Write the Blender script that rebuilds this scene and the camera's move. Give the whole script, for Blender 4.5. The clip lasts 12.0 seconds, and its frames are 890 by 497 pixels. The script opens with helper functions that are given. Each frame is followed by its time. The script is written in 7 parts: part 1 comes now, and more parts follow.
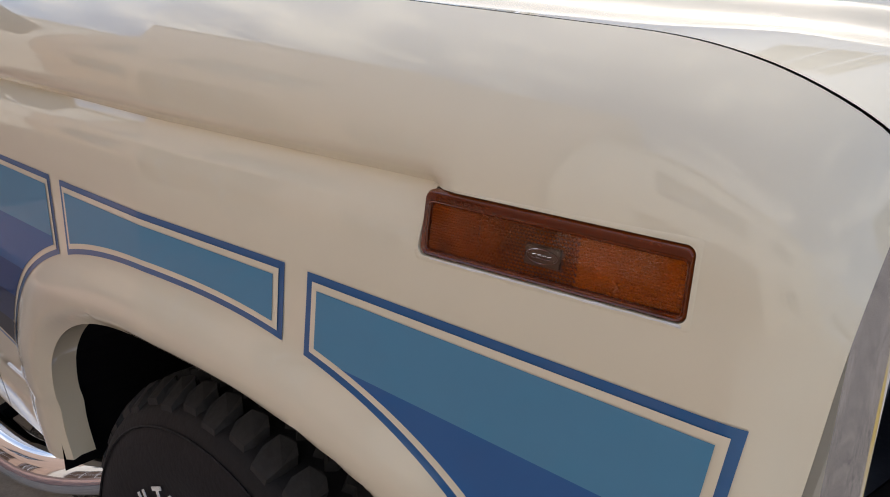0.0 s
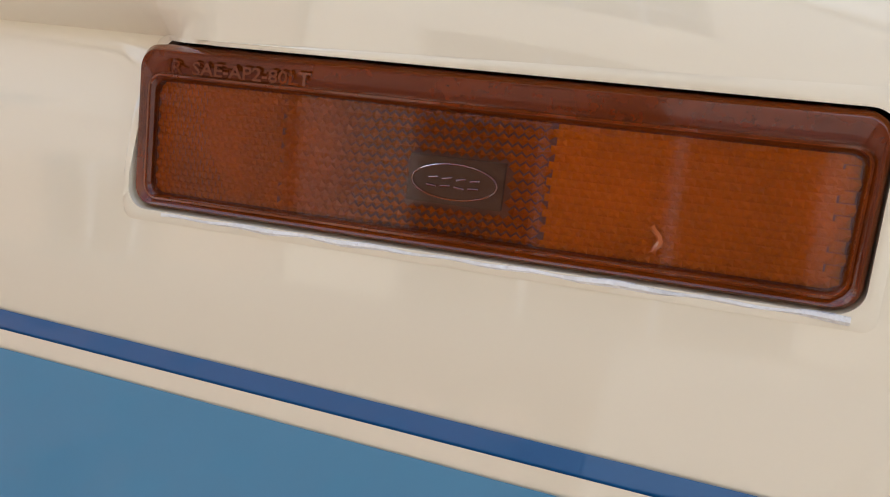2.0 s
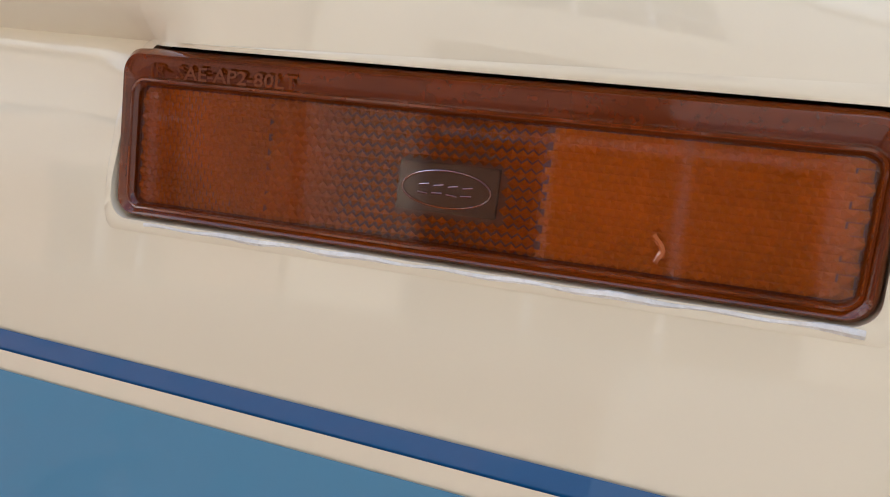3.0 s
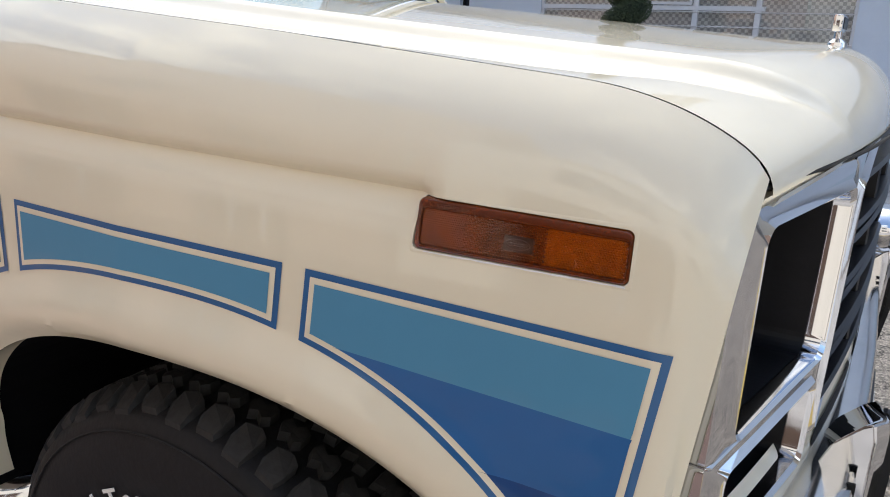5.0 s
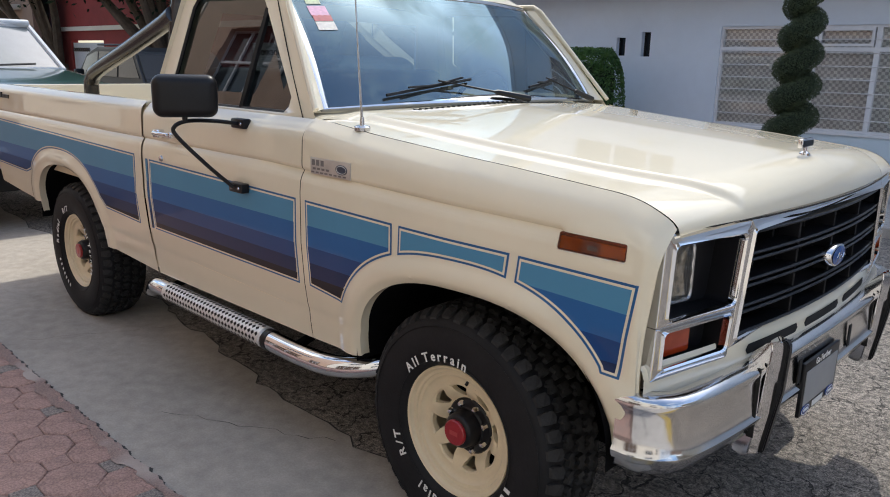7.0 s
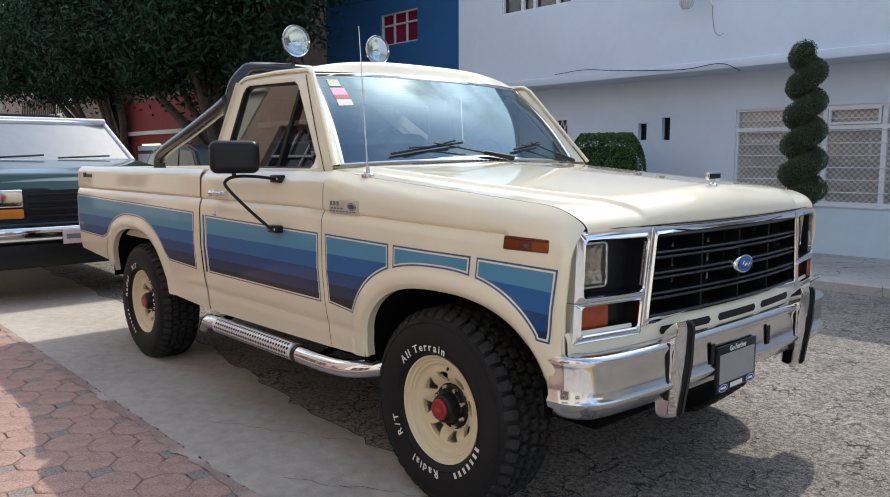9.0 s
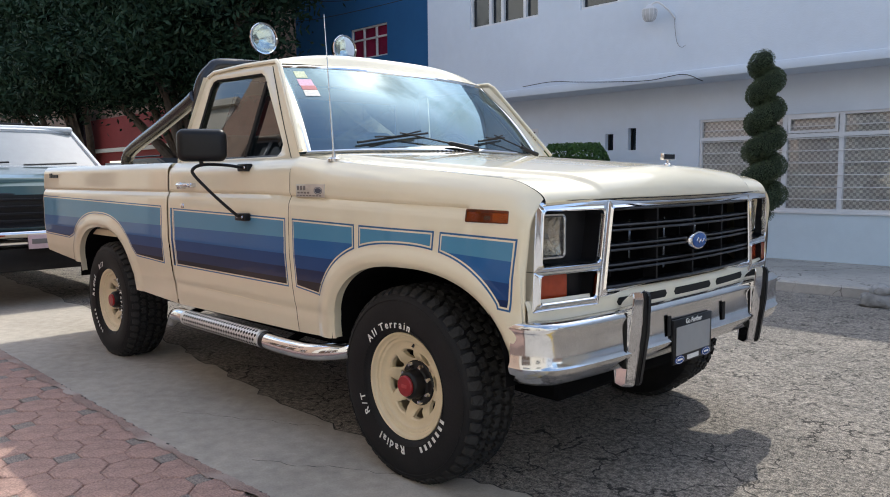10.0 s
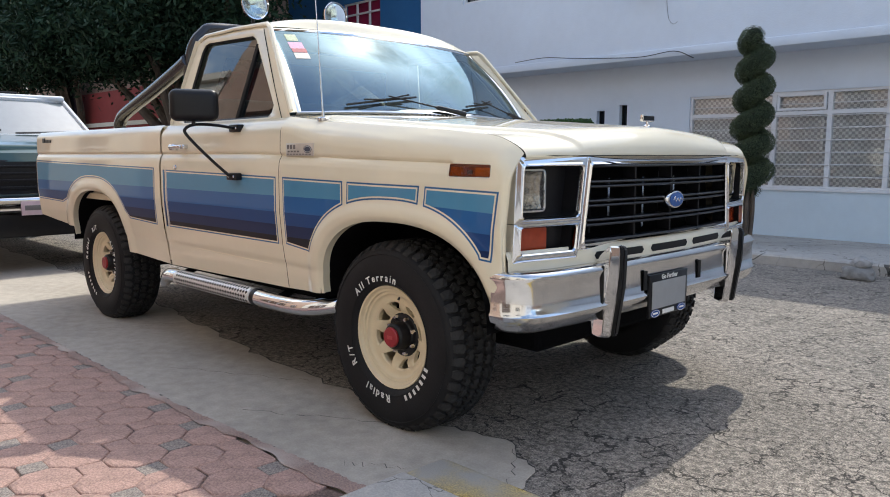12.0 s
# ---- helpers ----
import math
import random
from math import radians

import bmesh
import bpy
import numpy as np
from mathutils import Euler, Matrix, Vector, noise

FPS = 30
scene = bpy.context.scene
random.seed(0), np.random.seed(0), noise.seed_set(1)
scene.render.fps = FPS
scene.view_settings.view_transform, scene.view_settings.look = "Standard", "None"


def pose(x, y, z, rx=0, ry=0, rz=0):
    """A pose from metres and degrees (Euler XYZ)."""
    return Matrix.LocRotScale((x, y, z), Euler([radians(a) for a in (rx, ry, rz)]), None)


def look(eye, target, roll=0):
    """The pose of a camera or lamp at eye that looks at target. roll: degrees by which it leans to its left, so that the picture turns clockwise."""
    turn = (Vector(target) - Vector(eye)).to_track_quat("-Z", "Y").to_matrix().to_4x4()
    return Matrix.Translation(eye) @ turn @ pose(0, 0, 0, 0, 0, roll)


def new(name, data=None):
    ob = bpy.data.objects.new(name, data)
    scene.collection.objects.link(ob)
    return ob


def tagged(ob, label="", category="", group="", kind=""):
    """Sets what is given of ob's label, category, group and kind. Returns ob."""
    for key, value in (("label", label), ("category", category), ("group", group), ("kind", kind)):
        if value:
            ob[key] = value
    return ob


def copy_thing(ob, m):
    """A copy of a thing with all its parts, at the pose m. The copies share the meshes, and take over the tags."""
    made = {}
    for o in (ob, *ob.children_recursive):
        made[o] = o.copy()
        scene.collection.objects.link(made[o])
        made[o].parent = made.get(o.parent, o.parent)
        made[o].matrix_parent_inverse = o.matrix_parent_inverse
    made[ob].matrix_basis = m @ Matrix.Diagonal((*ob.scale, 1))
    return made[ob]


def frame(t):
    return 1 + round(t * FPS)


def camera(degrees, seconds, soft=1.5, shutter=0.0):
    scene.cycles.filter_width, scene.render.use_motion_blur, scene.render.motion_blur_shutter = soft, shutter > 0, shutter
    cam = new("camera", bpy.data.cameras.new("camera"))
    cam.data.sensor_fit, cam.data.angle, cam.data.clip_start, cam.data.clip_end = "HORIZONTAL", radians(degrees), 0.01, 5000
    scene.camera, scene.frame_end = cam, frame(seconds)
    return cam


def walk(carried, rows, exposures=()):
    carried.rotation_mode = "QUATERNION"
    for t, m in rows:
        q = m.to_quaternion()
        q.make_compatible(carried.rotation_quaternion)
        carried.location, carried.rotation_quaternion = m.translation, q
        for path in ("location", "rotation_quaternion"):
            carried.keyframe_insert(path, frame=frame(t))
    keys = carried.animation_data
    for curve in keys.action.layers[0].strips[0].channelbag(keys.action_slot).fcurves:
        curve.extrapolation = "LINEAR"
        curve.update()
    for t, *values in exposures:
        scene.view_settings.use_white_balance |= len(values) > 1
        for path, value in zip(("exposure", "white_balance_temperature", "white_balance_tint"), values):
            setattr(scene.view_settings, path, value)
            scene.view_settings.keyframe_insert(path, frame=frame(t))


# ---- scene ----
cam = camera(61.2, 12.0, soft=1.0)
PATH = [
    (0, (0.7078, -1.3007, 1.1815), (-0.5856, 0.1037, 0.5857), 0.72),
    (0.5, (0.6004, -1.1858, 1.1145), (-0.5106, 0.3667, 0.5176), 1.76),
    (1, (0.5568, -1.1524, 1.0895), (-0.3828, 0.5112, 0.4985), 1.98),
    (1.5, (0.5361, -1.1318, 1.0767), (-0.2721, 0.6093, 0.5167), 2.72),
    (2, (0.525, -1.115, 1.081), (-0.1789, 0.665, 0.5002), 3.0),
    (2.5, (0.5248, -1.1053, 1.0762), (-0.1918, 0.6879, 0.5542), 3.13),
    (4.3, (0.546, -1.164, 1.099), (-0.2749, 0.5644, 0.5143), 2.2),
    (4.5, (0.5674, -1.2331, 1.1164), (-0.297, 0.4887, 0.579), 2.52),
    (5, (0.7034, -1.4838, 1.2003), (-0.2621, 0.1846, 0.6659), 2.39),
    (5.5, (0.821, -1.761, 1.278), (-0.284, -0.178, 0.758), 1.9),
    (6, (0.97, -2.035, 1.367), (-0.245, -0.536, 0.839), 1.6),
    (6.5, (1.193, -2.252, 1.42), (-0.095, -0.813, 0.901), 1.5),
    (7, (1.427, -2.448, 1.472), (0.076, -1.055, 0.988), 1.3),
    (7.2, (1.515, -2.515, 1.487), (0.133, -1.149, 1.016), 0.9),
    (8.8, (2.039, -2.736, 1.367), (0.565, -1.41, 1.103), -0.1),
    (9, (2.073, -2.761, 1.33), (0.602, -1.428, 1.088), -0.2),
    (9.5, (2.135, -2.788, 1.24), (0.684, -1.428, 1.031), -0.5),
    (10, (2.156, -2.796, 1.186), (0.731, -1.406, 0.992), -0.5),
    (10.5, (2.173, -2.814, 1.155), (0.767, -1.406, 0.962), -0.4),
    (11, (2.208, -2.828, 1.125), (0.809, -1.413, 0.921), -0.3),
    (11.5, (2.238, -2.843, 1.11), (0.837, -1.433, 0.886), -0.2),
    (12, (2.254, -2.85, 1.102), (0.847, -1.451, 0.855), -0.0),
]
EXPOSURES = ((0, 0.50, 6400, 10), (1, 0.88, 6300, 9), (2, 1.13, 6300, 8), (4.4, 1.10, 6330, 8), (5, 0.86, 6330, 6), (6, 0.58, 6340, 7), (9, 0.75, 6400, 5), (12, 0.85, 6420, 5))
walk(cam, [(t, look(eye, target, roll)) for t, eye, target, roll in PATH], EXPOSURES)

# ---------------- world, sun, exposure ----------------
SUN_WAY = Vector((-0.27, 0.71, 1.0)).normalized()
world = bpy.data.worlds.new("sky")
scene.world = world
world.use_nodes = True
wn = world.node_tree.nodes
sky = wn.new("ShaderNodeTexSky")
sky.sky_type = "NISHITA"
sky.sun_disc = False
sky.sun_elevation = math.asin(SUN_WAY.z)
sky.sun_rotation = math.atan2(SUN_WAY.x, SUN_WAY.y)
sky.air_density, sky.dust_density, sky.ozone_density = 1.0, 1.8, 1.0
wl_ = world.node_tree.links
# broken white cloud over the whole sky
wtc = wn.new("ShaderNodeTexCoord")
wmap = wn.new("ShaderNodeMapping")
wmap.inputs["Scale"].default_value = (1.0, 1.0, 2.2)
cloud = wn.new("ShaderNodeTexNoise")
cloud.inputs["Scale"].default_value, cloud.inputs["Detail"].default_value, cloud.inputs["Roughness"].default_value = 2.1, 8, 0.62
wramp = wn.new("ShaderNodeValToRGB")
wramp.color_ramp.elements[0].position, wramp.color_ramp.elements[0].color = 0.51, (0, 0, 0, 1)
wramp.color_ramp.elements[1].position, wramp.color_ramp.elements[1].color = 0.67, (1, 1, 1, 1)
wmix = wn.new("ShaderNodeMix")
wmix.data_type = "RGBA"
wmix.inputs["B"].default_value = (7.4, 7.2, 6.9, 1)
wl_.new(wtc.outputs["Generated"], wmap.inputs[0])
wl_.new(wmap.outputs[0], cloud.inputs[0])
wl_.new(cloud.outputs[0], wramp.inputs[0])
wl_.new(wramp.outputs[0], wmix.inputs["Factor"])
wl_.new(sky.outputs[0], wmix.inputs["A"])
wn["Background"].inputs[1].default_value = 0.19
wl_.new(wmix.outputs["Result"], wn["Background"].inputs[0])
sun = new("sun", bpy.data.lights.new("sun", "SUN"))
sun.data.energy, sun.data.angle, sun.data.color = 1.8, radians(0.6), (1.0, 0.94, 0.85)
sun.rotation_mode = "QUATERNION"
sun.rotation_quaternion = SUN_WAY.to_track_quat("Z", "Y")


# ---------------- materials ----------------
def mat(name, color, rough=0.5, metal=0.0, var=0.08, scale=8.0, bump=0.0, bscale=60.0, coat=0.0, spec=0.5,
        color2=None, trans=0.0, ior=1.45, fine=0.0, rvar=0.0, emit=0.0):
    m = bpy.data.materials.new(name)
    m.use_nodes = True
    nt = m.node_tree
    b = nt.nodes["Principled BSDF"]
    b.inputs["Roughness"].default_value = rough
    b.inputs["Metallic"].default_value = metal
    b.inputs["Coat Weight"].default_value = coat
    b.inputs["Coat Roughness"].default_value = 0.03
    b.inputs["Specular IOR Level"].default_value = spec
    b.inputs["Transmission Weight"].default_value = trans
    b.inputs["IOR"].default_value = ior
    tc = nt.nodes.new("ShaderNodeTexCoord")
    if var > 0 or color2:
        n1 = nt.nodes.new("ShaderNodeTexNoise")
        n1.inputs["Scale"].default_value, n1.inputs["Detail"].default_value = scale, 5
        n2 = nt.nodes.new("ShaderNodeTexNoise")
        n2.inputs["Scale"].default_value, n2.inputs["Detail"].default_value = scale * 9, 4
        nt.links.new(tc.outputs["Object"], n1.inputs[0])
        nt.links.new(tc.outputs["Object"], n2.inputs[0])
        mx = nt.nodes.new("ShaderNodeMath")
        mx.operation = "MULTIPLY_ADD"
        mx.inputs[1].default_value = 0.35 + fine
        nt.links.new(n2.outputs[0], mx.inputs[0])
        nt.links.new(n1.outputs[0], mx.inputs[2])
        ramp = nt.nodes.new("ShaderNodeValToRGB")
        c2 = color2 or tuple(c * (1 - var) for c in color)
        c1 = color if color2 else tuple(min(1, c * (1 + var * 0.6)) for c in color)
        ramp.color_ramp.elements[0].position, ramp.color_ramp.elements[0].color = 0.42, (*c2, 1)
        ramp.color_ramp.elements[1].position, ramp.color_ramp.elements[1].color = 0.95, (*c1, 1)
        nt.links.new(mx.outputs[0], ramp.inputs[0])
        nt.links.new(ramp.outputs[0], b.inputs["Base Color"])
        if rvar > 0:
            mr = nt.nodes.new("ShaderNodeMapRange")
            mr.inputs["From Min"].default_value, mr.inputs["From Max"].default_value = 0.4, 0.9
            mr.inputs["To Min"].default_value, mr.inputs["To Max"].default_value = rough, rough + rvar
            nt.links.new(mx.outputs[0], mr.inputs[0])
            nt.links.new(mr.outputs[0], b.inputs["Roughness"])
    else:
        b.inputs["Base Color"].default_value = (*color, 1)
    if bump > 0:
        n3 = nt.nodes.new("ShaderNodeTexNoise")
        n3.inputs["Scale"].default_value, n3.inputs["Detail"].default_value = bscale, 6
        nt.links.new(tc.outputs["Object"], n3.inputs[0])
        bp = nt.nodes.new("ShaderNodeBump")
        bp.inputs["Strength"].default_value, bp.inputs["Distance"].default_value = bump, 0.02
        nt.links.new(n3.outputs[0], bp.inputs["Height"])
        nt.links.new(bp.outputs[0], b.inputs["Normal"])
    if emit > 0:
        b.inputs["Emission Color"].default_value = (*color, 1)
        b.inputs["Emission Strength"].default_value = emit
    return m


PAINT = mat("cream_paint", (0.76, 0.685, 0.525), 0.55, var=0.03, scale=3, coat=1.0, bump=0.004, bscale=5, spec=0.15)
PAINT.node_tree.nodes["Principled BSDF"].inputs["Coat IOR"].default_value = 1.6
PAINT_DULL = mat("cream_paint_inside", (0.74, 0.64, 0.46), 0.55, var=0.08, scale=5)
CHROME = mat("chrome", (0.72, 0.72, 0.74), 0.035, 1.0, var=0.04, scale=6, bump=0.003, bscale=9, rvar=0.05)
STEEL = mat("brushed_steel", (0.62, 0.62, 0.63), 0.22, 1.0, var=0.12, scale=10, bump=0.03, bscale=40)
RUBBER = mat("tyre_rubber", (0.010, 0.010, 0.0115), 0.62, var=0.35, scale=9, bump=0.08, bscale=120, fine=0.2, spec=0.3)
# greyer than the carcass, so the grooves' shade shows by colour
TREAD = mat("greyer_tread_rubber", (0.027, 0.0265, 0.027), 0.75, var=0.4, scale=14, bump=0.06, bscale=140, fine=0.2, spec=0.3)
BLACK = mat("black_plastic", (0.008, 0.008, 0.010), 0.36, var=0.25, scale=20, bump=0.03, bscale=160, spec=0.35)
BLACK_MATT = mat("black_underbody", (0.004, 0.004, 0.005), 0.9, var=0.3, scale=6, spec=0.1)
CHROME_WORN = mat("worn_chrome", (0.66, 0.655, 0.66), 0.085, 1.0, var=0.10, scale=9, bump=0.004, bscale=9, rvar=0.10)
GAP = mat("panel_gap", (0.012, 0.011, 0.010), 0.9, var=0)
WHITE_LETTER = mat("raised_white_letter", (0.78, 0.77, 0.74), 0.6, var=0.2, scale=60)
WHEEL_PAINT = mat("cream_wheel_paint", (0.72, 0.60, 0.40), 0.38, var=0.08, scale=12, coat=0.3)
RED_CAP = mat("red_cap", (0.30, 0.012, 0.02), 0.3, var=0.1, scale=30, coat=0.4)
STRIPES = [mat("stripe_" + n, c, 0.45, var=0.04, scale=5, coat=0.45, spec=0.15) for n, c in (
    ("light_blue", (0.080, 0.245, 0.40)), ("mid_blue", (0.024, 0.115, 0.31)), ("royal_blue", (0.011, 0.055, 0.185)),
    ("navy_blue", (0.008, 0.022, 0.080)), ("blackish_purple", (0.005, 0.006, 0.013)))]
STRIPE_LINE = mat("stripe_line_blue", (0.008, 0.098, 0.27), 0.34, var=0.03, scale=5, coat=0.7)
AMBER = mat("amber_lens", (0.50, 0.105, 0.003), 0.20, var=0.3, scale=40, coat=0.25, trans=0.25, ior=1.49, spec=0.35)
# lighter copy of AMBER: the glow of the front end as colour
AMBER_LIT = mat("amber_lens_lit_end", (0.58, 0.138, 0.003), 0.20, var=0.3, scale=40, coat=0.25, trans=0.2, ior=1.49, spec=0.35)
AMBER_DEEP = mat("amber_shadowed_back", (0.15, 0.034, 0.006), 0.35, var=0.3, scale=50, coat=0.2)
AMBER_RIM = mat("amber_rim", (0.24, 0.040, 0.001), 0.08, var=0.4, scale=35, coat=0.35, trans=0.45, ior=1.49, spec=0.3)
# white for the highlight drawn under the side lamp
EDGE_WHITE = mat("edge_highlight_white", (0.78, 0.76, 0.72), 0.6, var=0.2, scale=60, bump=0.3, bscale=300)
AMBER_DARK = mat("smoked_amber", (0.075, 0.026, 0.012), 0.25, var=0.15, scale=60, coat=0.5)
RED_LENS = mat("red_lens", (0.36, 0.045, 0.012), 0.22, var=0.15, scale=40, coat=0.6)
LAMP_MIRROR = mat("lamp_reflector", (0.74, 0.70, 0.63), 0.14, 0.97, var=0.25, scale=45, bump=0.15, bscale=90)
LAMP_GLASS = mat("lamp_glass", (0.66, 0.67, 0.65), 0.10, 0.75, var=0.25, scale=25, coat=0.8)
LAMP_CHROME = mat("lamp_reflector", (0.85, 0.85, 0.85), 0.12, 1.0, var=0.03)
EMBLEM_BLUE = mat("emblem_blue", (0.025, 0.085, 0.30), 0.25, var=0.08, scale=40, coat=0.5)
SILVER_PLATE = mat("silver_plaque", (0.62, 0.60, 0.57), 0.35, 0.7, var=0.15, scale=30)
GREY_INK = mat("grey_ink", (0.16, 0.15, 0.15), 0.6, var=0)
PLATE_GREY = mat("blank_plate_grey", (0.30, 0.30, 0.30), 0.5, var=0.06, scale=20)


def glass(name, color, rough=0.0, dust=0.0, ior=1.55, haze=0.0, sheen=(1, 1, 1)):
    """A window pane: clear or tinted, with the gloss of glass."""
    m = bpy.data.materials.new(name)
    m.use_nodes = True
    nt = m.node_tree
    nt.nodes.remove(nt.nodes["Principled BSDF"])
    out = nt.nodes["Material Output"]
    tr = nt.nodes.new("ShaderNodeBsdfTransparent")
    tr.inputs[0].default_value = (*color, 1)
    gl = nt.nodes.new("ShaderNodeBsdfGlossy")
    gl.inputs["Roughness"].default_value = rough
    gl.inputs["Color"].default_value = (*sheen, 1)
    fr = nt.nodes.new("ShaderNodeFresnel")
    fr.inputs[0].default_value = ior
    mix = nt.nodes.new("ShaderNodeMixShader")
    nt.links.new(fr.outputs[0], mix.inputs[0])
    nt.links.new(tr.outputs[0], mix.inputs[1])
    nt.links.new(gl.outputs[0], mix.inputs[2])
    if haze > 0:
        # grime that spreads the sun's glint
        smear = nt.nodes.new("ShaderNodeBsdfGlossy")
        smear.inputs["Roughness"].default_value = 0.24
        smear.inputs["Color"].default_value = (0.80, 0.74, 0.62, 1)
        both = nt.nodes.new("ShaderNodeMixShader")
        both.inputs[0].default_value = haze
        nt.links.new(gl.outputs[0], both.inputs[1])
        nt.links.new(smear.outputs[0], both.inputs[2])
        nt.links.new(both.outputs[0], mix.inputs[2])
    last = mix
    if dust > 0:
        film = nt.nodes.new("ShaderNodeBsdfDiffuse")
        film.inputs[0].default_value = (0.62, 0.62, 0.60, 1)
        tcn = nt.nodes.new("ShaderNodeTexCoord")
        nz = nt.nodes.new("ShaderNodeTexNoise")
        nz.inputs["Scale"].default_value, nz.inputs["Detail"].default_value = 3.0, 6
        amount = nt.nodes.new("ShaderNodeMapRange")
        amount.inputs["From Min"].default_value, amount.inputs["From Max"].default_value = 0.35, 0.70
        amount.inputs["To Min"].default_value, amount.inputs["To Max"].default_value = dust * 0.4, dust * 1.6
        last = nt.nodes.new("ShaderNodeMixShader")
        nt.links.new(tcn.outputs["Object"], nz.inputs[0])
        nt.links.new(nz.outputs[0], amount.inputs[0])
        nt.links.new(amount.outputs[0], last.inputs[0])
        nt.links.new(mix.outputs[0], last.inputs[1])
        nt.links.new(film.outputs[0], last.inputs[2])
    nt.links.new(last.outputs[0], out.inputs[0])
    return m


GLASS = glass("clear_glass", (0.72, 0.80, 0.82))
GLASS_HOUSE = glass("house_glass", (0.95, 0.96, 0.96))
GLASS_DARK = glass("tinted_glass", (0.30, 0.31, 0.31), ior=1.75)
# blue sheen: the blue of the reflected sky is put into the gloss colour
GLASS_DUSTY = glass("dusty_windscreen", (0.24, 0.31, 0.33), dust=0.05, ior=2.3, haze=0.025, sheen=(0.50, 0.77, 1.0))


# ---------------- helpers for shapes ----------------
def part(name, bm, material, parent=None, label="", smooth=True, angle=32):
    me = bpy.data.meshes.new(name)
    bm.normal_update()
    bm.to_mesh(me)
    bm.free()
    me.materials.append(material)
    if smooth:
        me.polygons.foreach_set("use_smooth", [True] * len(me.polygons))
        me.set_sharp_from_angle(angle=radians(angle))
    ob = new(name, me)
    if parent:
        ob.parent = parent
    if label:
        tagged(ob, label)
    return ob


def thing(name, label, category, group="", kind=""):
    return tagged(new(name), label, category, group, kind)


def box(bm, x0, x1, y0, y1, z0, z1, bev=0.0, seg=2):
    m = Matrix.Translation(((x0 + x1) / 2, (y0 + y1) / 2, (z0 + z1) / 2)) @ Matrix.Diagonal((x1 - x0, y1 - y0, z1 - z0, 1))
    r = bmesh.ops.create_cube(bm, size=1, matrix=m)
    if bev > 0:
        es = list({e for v in r["verts"] for e in v.link_edges})
        bmesh.ops.bevel(bm, geom=es, offset=bev, segments=seg, affect="EDGES", profile=0.5)
    return bm


def boxm(x0, x1, y0, y1, z0, z1, bev=0.0, seg=2):
    return box(bmesh.new(), x0, x1, y0, y1, z0, z1, bev, seg)


def tube(bm, pts, r, n=10, cap=True, flat=1.0):
    pts = [Vector(p) for p in pts]
    rs = r if isinstance(r, (list, tuple)) else [r] * len(pts)
    rings, up = [], None
    for i, p in enumerate(pts):
        d = (pts[min(i + 1, len(pts) - 1)] - pts[max(i - 1, 0)]).normalized()
        if up is None:
            up = Vector((0, 0, 1)) if abs(d.z) < 0.9 else Vector((1, 0, 0))
        side = d.cross(up).normalized()
        up = side.cross(d).normalized()
        rings.append([bm.verts.new(p + (side * math.cos(a) * flat + up * math.sin(a)) * rs[i]) for a in (2 * math.pi * k / n for k in range(n))])
    for a, b in zip(rings, rings[1:]):
        for k in range(n):
            bm.faces.new((a[k], a[(k + 1) % n], b[(k + 1) % n], b[k]))
    if cap:
        bm.faces.new(rings[0][::-1])
        bm.faces.new(rings[-1])
    return bm


def smoothed(pts, n=6):
    """Catmull-Rom through the points."""
    P = [Vector(p) for p in pts]
    P = [2 * P[0] - P[1], *P, 2 * P[-1] - P[-2]]
    out = []
    for i in range(1, len(P) - 2):
        a, b, c, d = P[i - 1:i + 3]
        for k in range(n):
            t = k / n
            out.append(0.5 * (2 * b + (c - a) * t + (2 * a - 5 * b + 4 * c - d) * t * t + (3 * b - a - 3 * c + d) * t ** 3))
    out.append(P[-2])
    return out


def lathe(bm, prof, n=48, axis="y", centre=(0, 0, 0), close=False):
    """prof: (radius, along) pairs turned about the axis."""
    c = Vector(centre)
    rings = []
    for r, h in prof:
        ring = []
        for k in range(n):
            a = 2 * math.pi * k / n
            u, v = r * math.cos(a), r * math.sin(a)
            p = {"y": (u, h, v), "x": (h, u, v), "z": (u, v, h)}[axis]
            ring.append(bm.verts.new(c + Vector(p)))
        rings.append(ring)
    for a, b in zip(rings, rings[1:]):
        for k in range(n):
            bm.faces.new((a[k], a[(k + 1) % n], b[(k + 1) % n], b[k]))
    if close:
        bm.faces.new(rings[0])
        bm.faces.new(rings[-1])
    bmesh.ops.recalc_face_normals(bm, faces=bm.faces[:])
    return bm


def grid(bm, rows):
    """Quads between rows of points; points that fall together are joined."""
    vs = [[bm.verts.new(p) for p in row] for row in rows]
    for a, b in zip(vs, vs[1:]):
        for k in range(len(a) - 1):
            bm.faces.new((a[k], a[k + 1], b[k + 1], b[k]))
    bmesh.ops.remove_doubles(bm, verts=bm.verts[:], dist=1e-5)
    bmesh.ops.dissolve_degenerate(bm, edges=bm.edges[:], dist=1e-6)
    bmesh.ops.recalc_face_normals(bm, faces=bm.faces[:])
    return bm


def prism(bm, pts, fa, fb):
    """A closed outline pts (u, v) between two placings fa(u, v), fb(u, v)."""
    a = [bm.verts.new(fa(*p)) for p in pts]
    b = [bm.verts.new(fb(*p)) for p in pts]
    n = len(pts)
    bm.faces.new(a[::-1])
    bm.faces.new(b)
    for k in range(n):
        bm.faces.new((a[k], a[(k + 1) % n], b[(k + 1) % n], b[k]))
    bmesh.ops.recalc_face_normals(bm, faces=bm.faces[:])
    return bm


